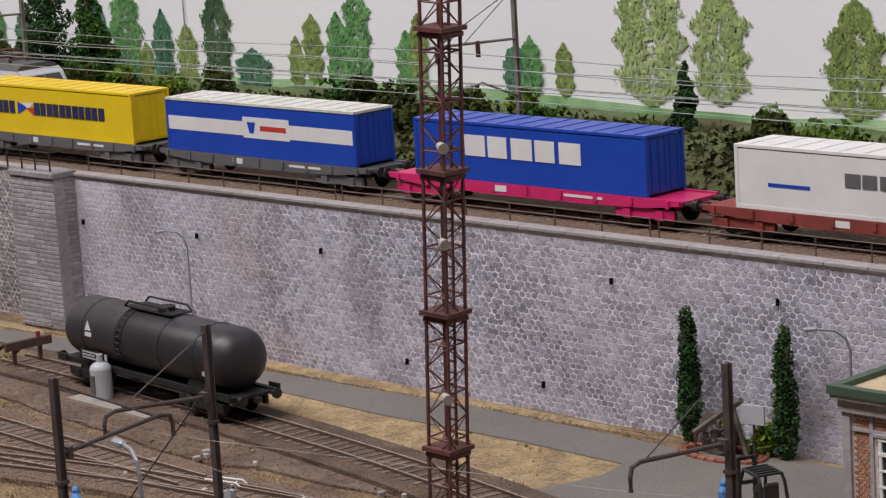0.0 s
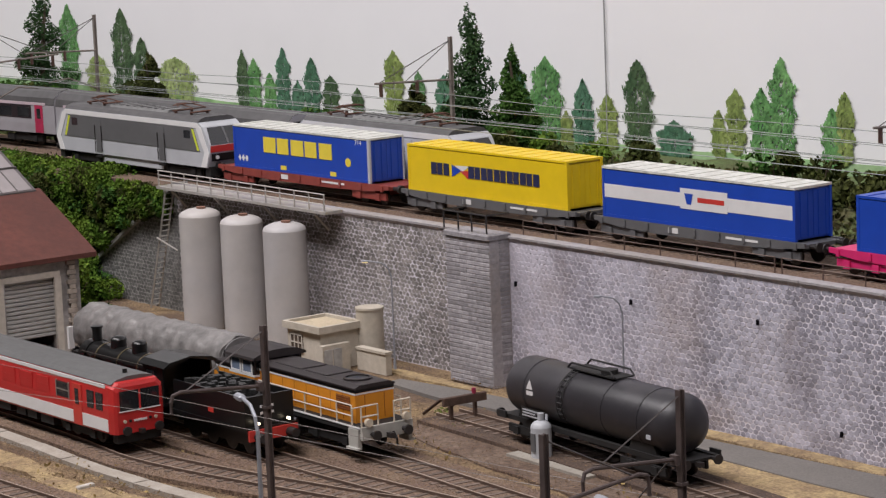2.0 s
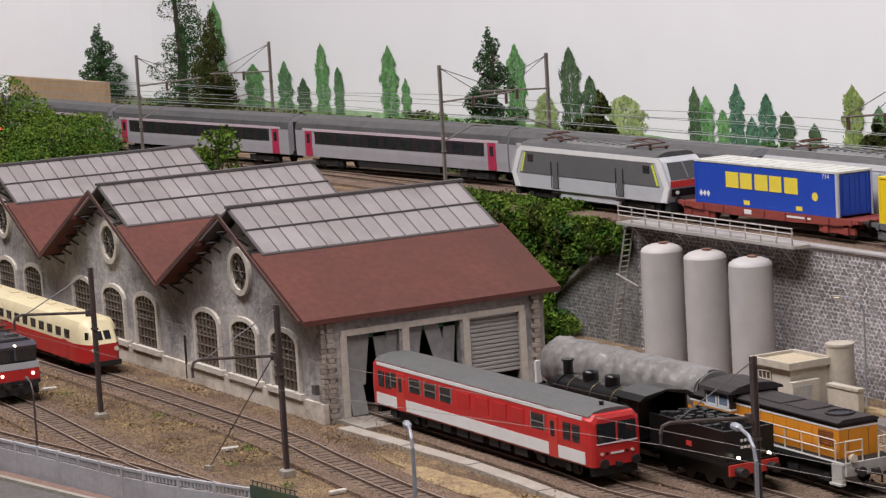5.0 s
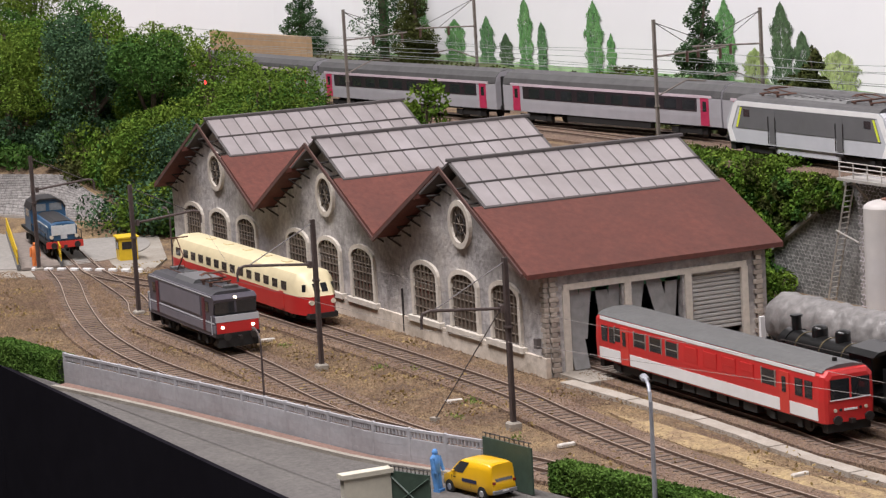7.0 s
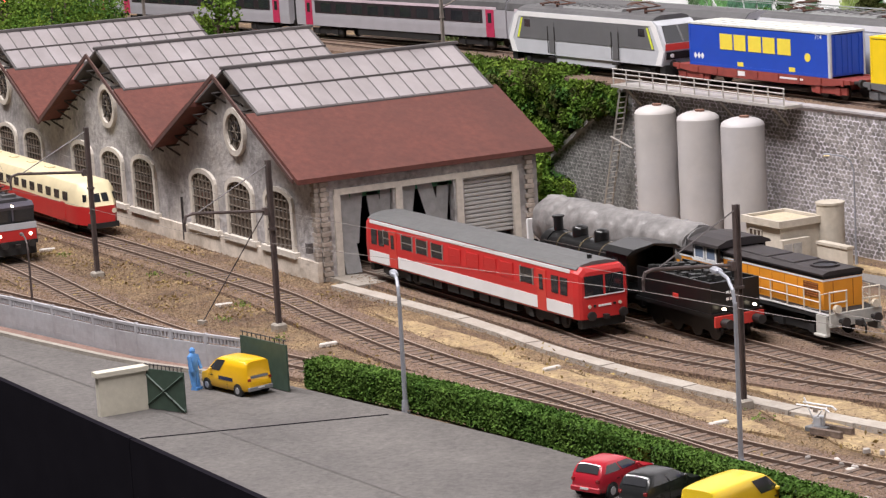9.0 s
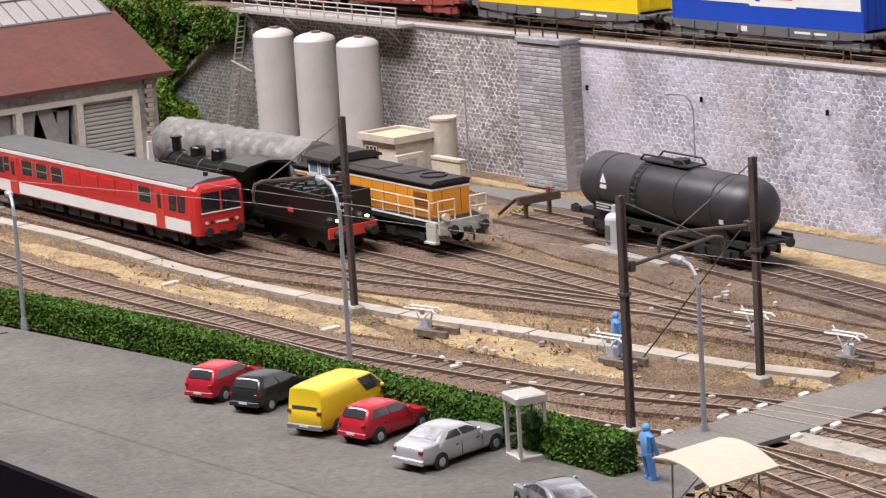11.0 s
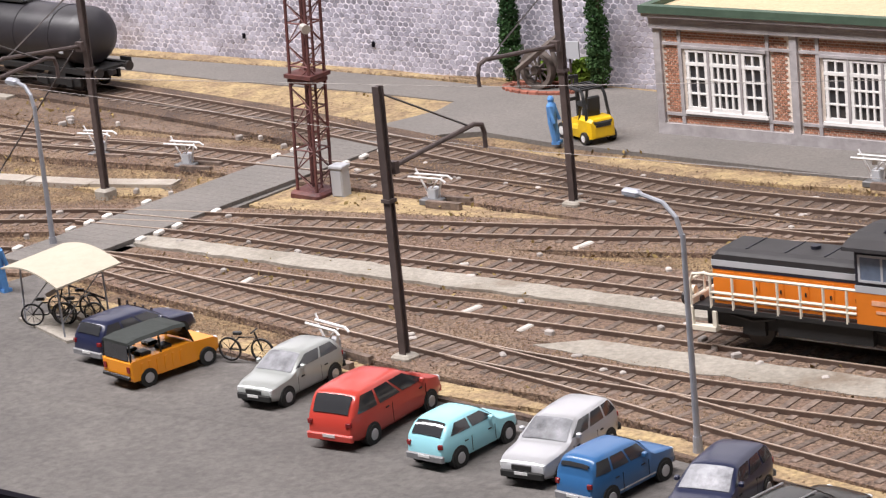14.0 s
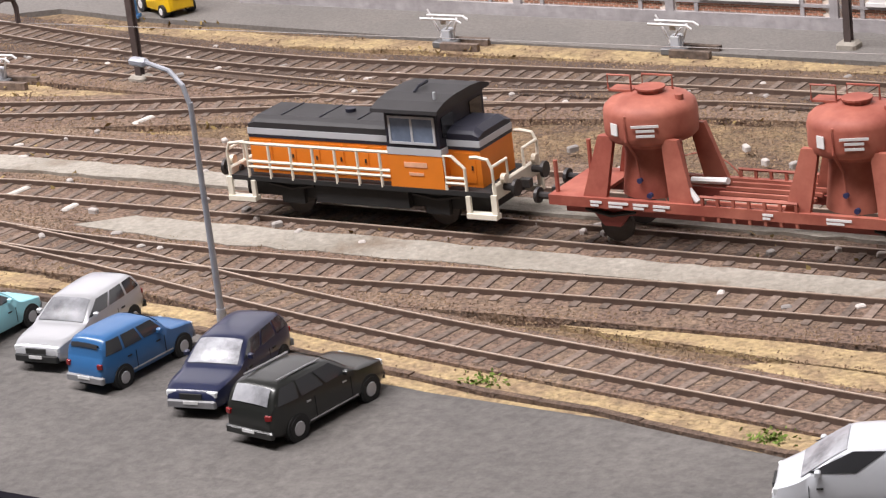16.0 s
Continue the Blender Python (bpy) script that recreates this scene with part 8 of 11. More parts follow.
def upper_mast(x, y, z, s, h=0.98, reach=0.6):
    m = thing("main_line_mast", "tall weathered grey catenary mast with a bracket and stays", "mast", at(x, y, z), group="catenary masts of the main line")
    Geo().cbox((0, 0, 0.0), (0.12, 0.12, 0.06), 0, 0.01).ob("foot", CONCRETE, m)
    h_post(Geo(), 0, 0, 0.0, h, 0.022).ob("post", MASTGREY, m)
    Geo().cyl((0, 0, h - 0.27), (0, s * reach, h - 0.245), 0.007, 8).ob("bracket_arm", MASTGREY, m)
    for t in (0.6, 0.97):
        Geo().tube([(0, 0, h - 0.02), (0, s * reach * t, h - 0.25)], 0.003, 4).ob("stay_wire", STAYWIRE, m)
    for t in (0.45, 0.92):
        Geo().cyl((0, s * reach * t, h - 0.33), (0, s * reach * t, h - 0.25), 0.012, 8).ob("insulator", mat("brown_insulator", (0.07, 0.03, 0.02), 0.3), m)
    Geo().tube([(0, 0, 0.42), (0, s * 0.25, 0.52), (0, s * reach * 0.7, 0.5)], 0.006, 5).ob("registration_arm", MASTGREY, m)
    for zz in (0.35, 0.62):
        Geo().cbox((0, 0, zz), (0.03, 0.03, 0.01)).ob("collar", MASTGREY, m)


for x, y, s in ((-9.88, 0.03, 1), (-14.5, -0.42, 1), (-5.8, 1.13, -1), (-1.65, 1.13, -1), (-10.17, 1.12, -1), (-14.9, 1.05, -1), (2.6, 1.13, -1)):
    upper_mast(x, y, 0.8, s)
FRONT = [(-19.5, -1.1), (-17, -0.5), (-15, -0.12), (-12.5, 0.2), (-10.5, 0.28), (-8, 0.34), (-6, 0.39), (-3, 0.4), (3, 0.4), (8, 0.4)]
BACK = [(-21, -0.75), (-19, -0.3), (-15.8, -0.05), (-13.3, 0.28), (-10.8, 0.62), (-8.7, 0.74), (-7, 0.78), (-3, 0.79), (8, 0.79)]
for line, heights in ((FRONT, ((0, 1.33), (0.02, 1.45), (-0.12, 1.4))), (BACK, ((0, 1.33), (-0.02, 1.45), (0.15, 1.38), (0.3, 1.27)))):
    for dy, z in heights:
        run = smooth_line(line, 0.35)
        pts = [(p[0], p[1] + dy, z + (0.03 * abs(math.sin(p[0] * 0.74)) if z > 1.42 else 0)) for p in run]
        tagged(Geo().tube(pts, 0.0021, 4).ob("overhead_wire", WIRE), "thin pale overhead wire above the main line", "wire", "overhead wires")

YARDWIRE = mat("dull_yard_wire", (0.2, 0.18, 0.17), 0.5, 0.3, var=0.05, bump=0)
for pts in ([(-10.52, -3.31), (-7.74, -4.1), (-5.47, -3.97), (-2.36, -3.15), (0.0, -2.82), (2.64, -3.01), (7.5, -2.75)], [(-13.14, -3.23), (-10.52, -3.31), (-5.47, -3.3), (0.19, -2.66), (2.04, -2.29), (4.51, -1.4), (8.5, -1.3)]):
    tagged(Geo().tube([(x, y, 0.6) for x, y in pts], 0.0011, 4).ob("yard_wire", YARDWIRE), "thin grey contact wire above the yard tracks", "wire", "yard wires")
# lattice tower
tower = thing("lattice_tower", "rust-purple steel lattice tower with platforms and a ladder", "lattice tower", at(0.88, -1.99, 0, 4, 0, 3.0))
Geo().cbox((0, 0, 0.01), (0.15, 0.15, 0.05), 0, 0.01).ob("base_plate", PURPLE, tower)
TH = 3.3
hw = 0.049
for sx in (-1, 1):
    for sy in (-1, 1):
        Geo().cbox((sx * hw, sy * hw, TH / 2), (0.0095, 0.0095, TH)).ob("leg", PURPLE, tower)
n = 38
for i in range(n):
    z0, z1 = 0.03 + i * TH / n, 0.03 + (i + 1) * TH / n - 0.004
    for k in range(4):
        a, b = [((-hw, -hw), (hw, -hw)), ((hw, -hw), (hw, hw)), ((hw, hw), (-hw, hw)), ((-hw, hw), (-hw, -hw))][k]
        Geo().tube([(*a, z0), (*b, z1)] if (i + k) % 2 else [(*b, z0), (*a, z1)], 0.003, 4).ob("brace", PURPLE, tower)
        if i % 2 == 0:
            Geo().tube([(*a, z0), (*b, z0)], 0.0038, 4).ob("strut", PURPLE, tower)
for z in (0.51, 1.01, 1.52, 2.02, 2.54, 3.05):
    pl = Geo().cbox((0, 0, z), (0.134, 0.134, 0.016)).ob("platform", PURPLE, tower)
    Geo().cbox((0, 0, z - 0.022), (0.115, 0.115, 0.016)).ob("bracket", PURPLE, pl)
for x in (-0.022, 0.022):
    Geo().cbox((x, 0.02, TH / 2), (0.008, 0.008, TH)).ob("ladder_rail", PURPLE, tower)
for i in range(75):
    Geo().box(-0.022, 0.022, 0.016, 0.023, 0.05 + i * 0.043, 0.056 + i * 0.043).ob("rung", PURPLE, tower)
for z, x in ((0.72, 0.06), (1.28, 0.06), (1.62, 0.06)):
    Geo().cyl((x - 0.02, -0.06, z), (x + 0.015, -0.08, z - 0.005), 0.014, 10, 0.02).ob("floodlight", GALV, tower)
cab = thing("control_cabinet", "pale grey steel control cabinet beside the lattice tower", "cabinet", scaled(at(1.0, -1.96, 0, 8), 0.76, 0.76, 0.85))
Geo().cbox((0, 0, 0.075), (0.075, 0.075, 0.15), 0, 0.004).ob("body", LIGHTGREY, cab)
Geo().cbox((0, 0, 0.155), (0.088, 0.088, 0.014), 0, 0.004).ob("lid", LIGHTGREY, cab)
Geo().cbox((0, -0.039, 0.075), (0.058, 0.004, 0.12)).ob("door", LIGHTGREY, cab)


def lamp(x, y, h, ax, ay, lit=False, r=0.011, paint=None, label="slim grey street lamp with a curved arm"):
    paint = paint or LAMPGREY
    m = thing("street_lamp", label, "street lamp", at(x, y), group="street lamps")
    Geo().cyl((0, 0, 0), (0, 0, 0.06), r * 1.7, 10, r * 1.3).ob("base", paint, m)
    Geo().cyl((0, 0, 0.05), (0, 0, h * 0.88), r, 10, r * 0.75).ob("pole", paint, m)
    Geo().tube([(0, 0, h * 0.86), (ax * 0.12, ay * 0.12, h * 0.94), (ax * 0.4, ay * 0.4, h * 0.99), (ax, ay, h * 1.01)], r * 0.7, 8).ob("arm", paint, m)
    a = math.atan2(ay, ax)
    head = Geo().cbox((ax * 1.1, ay * 1.1, h * 1.01), (r * 6.8, r * 2.9, r * 1.8), a, r * 0.7).ob("head", paint, m)
    Geo().cbox((ax * 1.1, ay * 1.1, h * 1.01 - r * 1.05), (r * 5, r * 2, r * 0.7), a, r * 0.2).ob("lens", mat("warm_lit_lens", (1.0, 0.72, 0.3), 0.3, var=0, bump=0, emit=1.6) if lit else mat("milky_lens", (0.6, 0.62, 0.63), 0.2, var=0.02, bump=0), head)


lamp(-4.73, -0.19, 0.635, -0.09, -0.1, True, 0.006)
lamp(-2.82, -0.12, 0.645, -0.07, -0.09, False, 0.006)
lamp(-3.32, -3.85, 0.62, -0.13, 0.05, False, 0.012, label="tall silver street lamp with a short curved arm")
lamp(-1.44, -3.31, 0.8, -0.17, 0.04, False, 0.0115)
lamp(0.42, -3.0, 0.66, -0.12, 0.02, False, 0.011)
lamp(3.96, -3.79, 0.74, -0.17, 0.03, False, 0.0098)
lamp(-6.42, -4.5, 0.52, -0.13, 0.02, False, 0.007, MASTBROWN, "thin dark lamp post with a bent top")
lamp(1.3, -0.13, 0.62, -0.1, -0.1, False, 0.008)
lamp(-12.2, -2.95, 0.5, -0.1, 0.0, False, 0.008, MASTBROWN, "thin dark lamp post near the turntable")


def point_lever(x, y, rz):
    m = thing("point_lever", "white point lever frame on a grey base beside the track", "point lever", scaled(at(x, y, 0.0, rz), 0.8, 0.8, 0.9), group="point levers")
    Geo().cbox((0, 0, 0.025), (0.12, 0.07, 0.024), 0, 0.004).ob("base", MIDGREY, m)
    for k in (-0.05, 0.05):
        Geo().cbox((0.1, k, 0.025), (0.2, 0.028, 0.03)).ob("timber", SLEEPER_OB, m)
    for k in (-0.035, 0.035):
        Geo().tube([(k * 0.6, 0.02, 0.03), (k * 1.9, 0.0, 0.135)], 0.0052, 5).ob("upright", LEVERWHITE, m)
    for y, z, sh in ((0.02, 0.138, 0.0), (-0.02, 0.132, -0.015)):
        Geo().tube([(-0.105 + sh, y, z), (0.09 + sh, y, z), (0.115 + sh, y, z - 0.014)], 0.0055, 6).ob("crossbar", LEVERWHITE, m)
    Geo().tube([(-0.03, 0, 0.05), (0.04, 0, 0.12)], 0.004, 5).ob("brace", LEVERWHITE, m)
    Geo().tube([(-0.085, 0.02, 0.138), (-0.1, 0.02, 0.162)], 0.0045, 6).ob("handle", LEVERWHITE, m)
    Geo().cbox((0, -0.01, 0.118), (0.03, 0.004, 0.026)).ob("plate", LEVERWHITE, m)
    Geo().cbox((0, 0.02, 0.06), (0.05, 0.05, 0.05), 0, 0.006).ob("gear_box", LIGHTGREY, m)


for x, y, rz in ((-1.76, -2.69, 15), (-0.71, -2.5, 10), (-0.54, -1.84, 12), (0.02, -1.86, 8), (1.46, -1.94, 5), (2.98, -1.13, 2), (3.91, -1.06, 0), (2.38, -3.58, -10)):
    point_lever(x, y, rz)
# loose white plates beside the rails
pr = random.Random(3)
for x, y in ((2.4, -2.22), (2.8, -3.07), (4.85, -3.43), (-2.15, -2.93), (-4.9, -3.46), (-6.3, -3.42), (-8.9, -3.5), (-3.6, -2.9), (-1.15, -2.95), (2.5, -3.0), (1.5, -3.06)):
    tagged(Geo().cbox((x, y, 0.014), (0.028, 0.1, 0.018), pr.uniform(-0.2, 0.2), 0.005).ob("concrete_plate", mat("worn_white_concrete", (0.55, 0.51, 0.47), 0.9, var=0.2)), "short pale concrete plate laid in the gravel", "plate", "concrete plates")
chips = Geo()
for i in range(190):
    x = pr.uniform(-1.5, 7.0)
    y = pr.choice((-3.16, -2.97, -2.7, -2.48, -2.2, -1.78, -1.62, -1.42, -3.36)) + pr.uniform(-0.07, 0.07) + (0.02 * x if x > 2 else 0)
    chips.cbox((x, y, 0.022), (0.03 * pr.uniform(0.6, 1.3), 0.02, 0.02), pr.uniform(0, 3), 0.004)
tagged(chips.ob("stone_chips", mat("pale_stone_chip", (0.55, 0.5, 0.47), 0.9, var=0.2, island=0.5)), "scattered pale stone chips between the rails", "stones", kind="stuff")

tank = thing("water_cylinder", "upright silver-grey gas cylinder with a domed cap", "gas cylinder", at(-2.42, -1.02))
Geo().cyl((0, 0, 0), (0, 0, 0.17), 0.052, 18).ob("body", LIGHTGREY, tank, smooth=True)
Geo().dome((0, 0, 0.17), 0.052, 0.035, 18).ob("cap", LIGHTGREY, tank, smooth=True)
Geo().cyl((0, 0, 0.2), (0, 0, 0.24), 0.016, 10).ob("valve", LIGHTGREY, tank)
Geo().cbox((0, -0.05, 0.1), (0.03, 0.012, 0.09)).ob("gauge_plate", MIDGREY, tank)
slab("pump_plinth", [(-2.6, -1.1), (-1.95, -1.14), (-1.95, -1.02), (-2.6, -0.96)], -0.01, 0.022, CONCRETE, "pale concrete strip beside the tank siding", "plinth")
STOPBROWN = mat("dark_brown_timber", (0.085, 0.05, 0.036), 0.8, var=0.3, scale=300, bump=0.3)
stop = thing("buffer_stop", "dark brown rail-built buffer stop with a small red lamp", "buffer stop", at(-3.42, -0.77, 0.02, -5))
for y in (-0.075, 0.075):
    Geo().tube([(-0.2, y, 0.0), (-0.02, y, 0.105), (0.07, y, 0.118)], 0.009, 6).ob("strut", STOPBROWN, stop)
    Geo().cbox((0.07, y, 0.06), (0.018, 0.018, 0.13)).ob("upright", STOPBROWN, stop)
Geo().cbox((0.088, 0, 0.115), (0.022, 0.27, 0.045), 0, 0.004).ob("beam", STOPBROWN, stop)
Geo().cyl((0.088, 0.06, 0.137), (0.088, 0.06, 0.165), 0.012, 10).ob("lamp", mat("dull_red_lamp", (0.3, 0.03, 0.07), 0.4), stop)

# phone booth
booth = thing("phone_booth", "grey glazed telephone booth beside the hedge", "phone booth", scaled(at(0.12, -3.6, 0.012, -12), 1, 1, 0.87))
Geo().cbox((0, 0, 0.008), (0.12, 0.12, 0.016), 0, 0.003).ob("base", GALV, booth)
for sx in (-0.052, 0.052):
    for sy in (-0.052, 0.052):
        Geo().cbox((sx, sy, 0.13), (0.012, 0.012, 0.25)).ob("post", GALV, booth)
Geo().cbox((0, 0, 0.262), (0.128, 0.128, 0.032), 0, 0.006).ob("roof", GALV, booth)
CLEAR = mat("clear_booth_glass", (0.85, 0.88, 0.88), 0.05, var=0.02, bump=0)
CLEAR.node_tree.nodes["Principled BSDF"].inputs["Transmission Weight"].default_value = 1.0
for c, s in (((-0.052, 0, 0.135), (0.004, 0.09, 0.2)), ((0, 0.052, 0.135), (0.09, 0.004, 0.2)), ((0.052, 0, 0.15), (0.004, 0.09, 0.17))):
    Geo().cbox(c, s).ob("pane", CLEAR, booth)
for z in (0.09, 0.17):
    Geo().cbox((0, 0.05, z), (0.1, 0.008, 0.01)).ob("glazing_bar", GALV, booth)
    Geo().cbox((-0.05, 0, z), (0.008, 0.1, 0.01)).ob("glazing_bar", GALV, booth)
Geo().cbox((-0.015, 0.035, 0.15), (0.045, 0.03, 0.07), 0, 0.004).ob("telephone", MIDGREY, booth)

# bicycle shelter
SAIL = mat("cream_shelter_sheet", (0.43, 0.385, 0.31), 0.8, var=0.06, bump=0.05)
slab("shelter_base", [(1.02, -3.72), (1.4, -3.84), (1.5, -3.66), (1.12, -3.56)], -0.01, 0.022, CONCRETE, "pale concrete base of the bicycle shelter", "base")
sh = thing("bicycle_shelter", "open bicycle shelter with a cream curved roof on thin posts", "bicycle shelter", scaled(at(1.25, -3.7, 0.022, -14), 0.68, 0.82, 0.82))
rings = []
for i in range(13):
    t = i / 12
    x = -0.3 + 0.6 * t
    z = 0.235 + 0.055 * math.sin(math.pi * (0.12 + 0.76 * t))
    rings.append([(x, -0.15, z - 0.02), (x, 0.16, z + 0.015), (x, 0.16, z + 0.022), (x, -0.15, z - 0.013)])
Geo().loft(rings).ob("roof", SAIL, sh, smooth=True)
for x in (-0.2, 0.18):
    for y in (-0.1, 0.12):
        Geo().tube([(x * 1.1, y, 0), (x, y, 0.262)], 0.0045, 6).ob("post", LAMPGREY, sh)
    Geo().tube([(x, -0.1, 0.05), (x, 0.12, 0.24)], 0.003, 4).ob("brace", LAMPGREY, sh)
Geo().tube([(-0.2, 0.12, 0.11), (0.18, 0.12, 0.11)], 0.005, 5).ob("rail", MASTBROWN, sh)
for i in range(5):
    Geo().cyl((1.4 + 0.05 * i, -3.58 - 0.01 * i, 0), (1.4 + 0.05 * i, -3.58 - 0.01 * i, 0.1), 0.005, 5).ob("stake", MASTBROWN, None)
for o in [o for o in bpy.data.objects if o.name.startswith("stake")]:
    tagged(o, "short dark stake beside the bicycle shelter", "stake", "stakes by the shelter")


def bicycle(x, y, rz, lean=4):
    m = thing("bicycle", "small black bicycle standing on its wheels", "bicycle", at(x, y, 0.02, rz, lean), group="bicycles")
    for cx in (-0.06, 0.06):
        w = Geo().ring_band((cx, 0, 0.042), 0.036, 0.042, -0.003, 0.003, 20).ob("wheel", BLACKP, m)
        for a in range(4):
            t = a * math.pi / 4
            Geo().tube([(cx - 0.036 * math.cos(t), 0, 0.042 - 0.036 * math.sin(t)), (cx + 0.036 * math.cos(t), 0, 0.042 + 0.036 * math.sin(t))], 0.001, 3).ob("spoke", WHEEL, w)
    Geo().tube([(-0.06, 0, 0.042), (-0.02, 0, 0.085), (0.045, 0, 0.088), (-0.005, 0, 0.04), (-0.06, 0, 0.042)], 0.003, 5).ob("frame", BLACKP, m)
    Geo().tube([(0.06, 0, 0.042), (0.04, 0, 0.105)], 0.003, 5).ob("fork", BLACKP, m)
    Geo().tube([(0.04, -0.022, 0.11), (0.04, 0.022, 0.11)], 0.003, 5).ob("handlebar", BLACKP, m)
    Geo().cbox((-0.024, 0, 0.1), (0.032, 0.014, 0.01), 0, 0.003).ob("saddle", BLACKP, m)


bicycle(1.2, -3.73, 30)
bicycle(1.3, -3.68, 24)
bicycle(1.22, -3.63, 205)
bicycle(2.16, -3.74, 15)

# monument: old spoked pulley wheel on a brick ring
mon = thing("wheel_monument", "old spoked pit wheel monument on a red brick ring", "monument", at(0.66, -0.17))
ring_brick = mat("monument_brick", (0.36, 0.13, 0.09), 0.9, var=0.2, random_ob=0.3)
for i in range(26):
    a = math.pi * 2 * i / 26
    Geo().cbox((0.2 * math.cos(a), 0.1 * math.sin(a), 0.012), (0.044, 0.03, 0.036), a + math.pi / 2, 0.003).ob("brick", ring_brick, mon)
w = Geo().ring_band((-0.02, 0, 0.108), 0.07, 0.09, -0.02, 0.02, 28).ob("wheel", mat("rusty_grey_iron", (0.17, 0.14, 0.125), 0.7, 0.3, var=0.3), mon)
for k in range(10):
    t = k * math.pi / 5
    Geo().tube([(-0.02, 0, 0.108), (-0.02 + 0.075 * math.cos(t), 0, 0.108 + 0.075 * math.sin(t))], 0.006, 5).ob("spoke", MATS["rusty_grey_iron"], w)
Geo().cyl((-0.02, -0.03, 0.108), (-0.02, 0.03, 0.108), 0.02, 12).ob("hub", MATS["rusty_grey_iron"], w)
Geo().tube([(-0.1, -0.05, 0.0), (-0.1, -0.05, 0.11), (0.03, -0.05, 0.2), (0.15, -0.05, 0.28)], 0.015, 6).ob("frame", MATS["rusty_grey_iron"], mon)
Geo().tube([(0.12, 0.02, 0.0), (0.04, 0.02, 0.24)], 0.012, 6).ob("strut", MATS["rusty_grey_iron"], mon)
sg = thing("sign_board", "plain grey sign plate on a short post", "sign", at(0.8, -0.13, 0, 10))
Geo().cyl((0, 0, 0), (0, 0, 0.2), 0.006, 6).ob("post", MASTBROWN, sg)
Geo().cbox((0, -0.01, 0.2), (0.11, 0.01, 0.08)).ob("plate", LIGHTGREY, sg)

# turntable with its railings
TT = (-14.35, -3.42)
disc = [(TT[0] + 1.15 * math.cos(2 * math.pi * i / 48), TT[1] + 0.95 * math.sin(2 * math.pi * i / 48)) for i in range(48)]
slab("turntable_apron", [(-16.3, -3.6), (-13.2, -4.35), (-12.75, -3.75), (-12.35, -3.1), (-13.0, -2.72), (-15.4, -2.0), (-16.2, -2.6)], -0.02, 0.014, CONCRETE, "pale concrete apron round the turntable", "apron")
slab("turntable_pit", disc, -0.01, 0.02, mat("grey_pit_concrete", (0.3, 0.28, 0.26), 0.9, var=0.15, scale=300, bump=0.3), "grey concrete floor of the turntable", "turntable")
tt = thing("turntable_bridge", "turntable bridge with yellow railings", "turntable", at(TT[0] + 0.1, TT[1] - 0.02, 0.022, -14))
Geo().cbox((0, 0, 0.008), (2.2, 0.3, 0.02), 0, 0.003).ob("deck", mat("dusty_bridge_deck", (0.24, 0.2, 0.175), 0.85, var=0.25, scale=200, bump=0.2), tt)
for y in (-0.17, 0.17):
    Geo().cbox((0, y, 0.022), (2.2, 0.02, 0.04)).ob("girder", MIDGREY, tt)
    for i in range(12):
        Geo().cyl((-1.05 + i * 0.19, y, 0.04), (-1.05 + i * 0.19, y, 0.16), 0.005, 5).ob("railing_post", mat("turntable_yellow", (0.7, 0.47, 0.02), 0.5, var=0.1), tt)
    for z in (0.1, 0.158):
        Geo().tube([(-1.07, y, z), (1.07, y, z)], 0.006, 5).ob("handrail", MATS["turntable_yellow"], tt)
hut2 = thing("turntable_cabin", "small yellow control cabin of the turntable", "cabin", at(-13.2, -2.98, 0.014, -10))
Geo().cbox((0, 0, 0.09), (0.17, 0.15, 0.18), 0, 0.005).ob("body", MATS["turntable_yellow"], hut2)
Geo().cbox((0, 0, 0.185), (0.2, 0.18, 0.014), 0, 0.004).ob("roof", MATS["turntable_yellow"], hut2)
for x in (-0.043, 0.043):
    Geo().cbox((x, -0.077, 0.12), (0.06, 0.004, 0.06)).ob("window", GLASSD, hut2)
Geo().cbox((0.087, 0.0, 0.12), (0.004, 0.1, 0.06)).ob("window", GLASSD, hut2)
for i in range(9):
    x, y = -13.15 + 0.09 * i, -3.75 + 0.075 * i
    tagged(Geo().cbox((x, y, 0.025), (0.07, 0.04, 0.03), 0.7, 0.005).ob("edge_block", WHITEP), "white painted edge block before the turntable", "block", "white edge blocks")
# stone revetment behind the turntable
foot_line = [(-18.0, -3.55), (-16.5, -3.19), (-15.76, -2.98), (-15.32, -2.76), (-15.13, -2.56), (-15.0, -2.37)]
head_line = [(-19.5, -2.9), (-18.22, -2.69), (-17.49, -2.56), (-16.72, -2.43), (-15.75, -2.4), (-15.0, -2.35)]


def on_slope(u, v, lift):
    """A point of the revetment: u along it, v up its slope."""
    k = [i / 5 for i in range(6)]
    fx, fy, hx, hy = [float(np.interp(u, k, [p[c] for p in line])) for line in (foot_line, head_line) for c in (0, 1)]
    x, y = fx + (hx - fx) * v, fy + (hy - fy) * v
    return (x, y, ground_height(x, y) + lift)


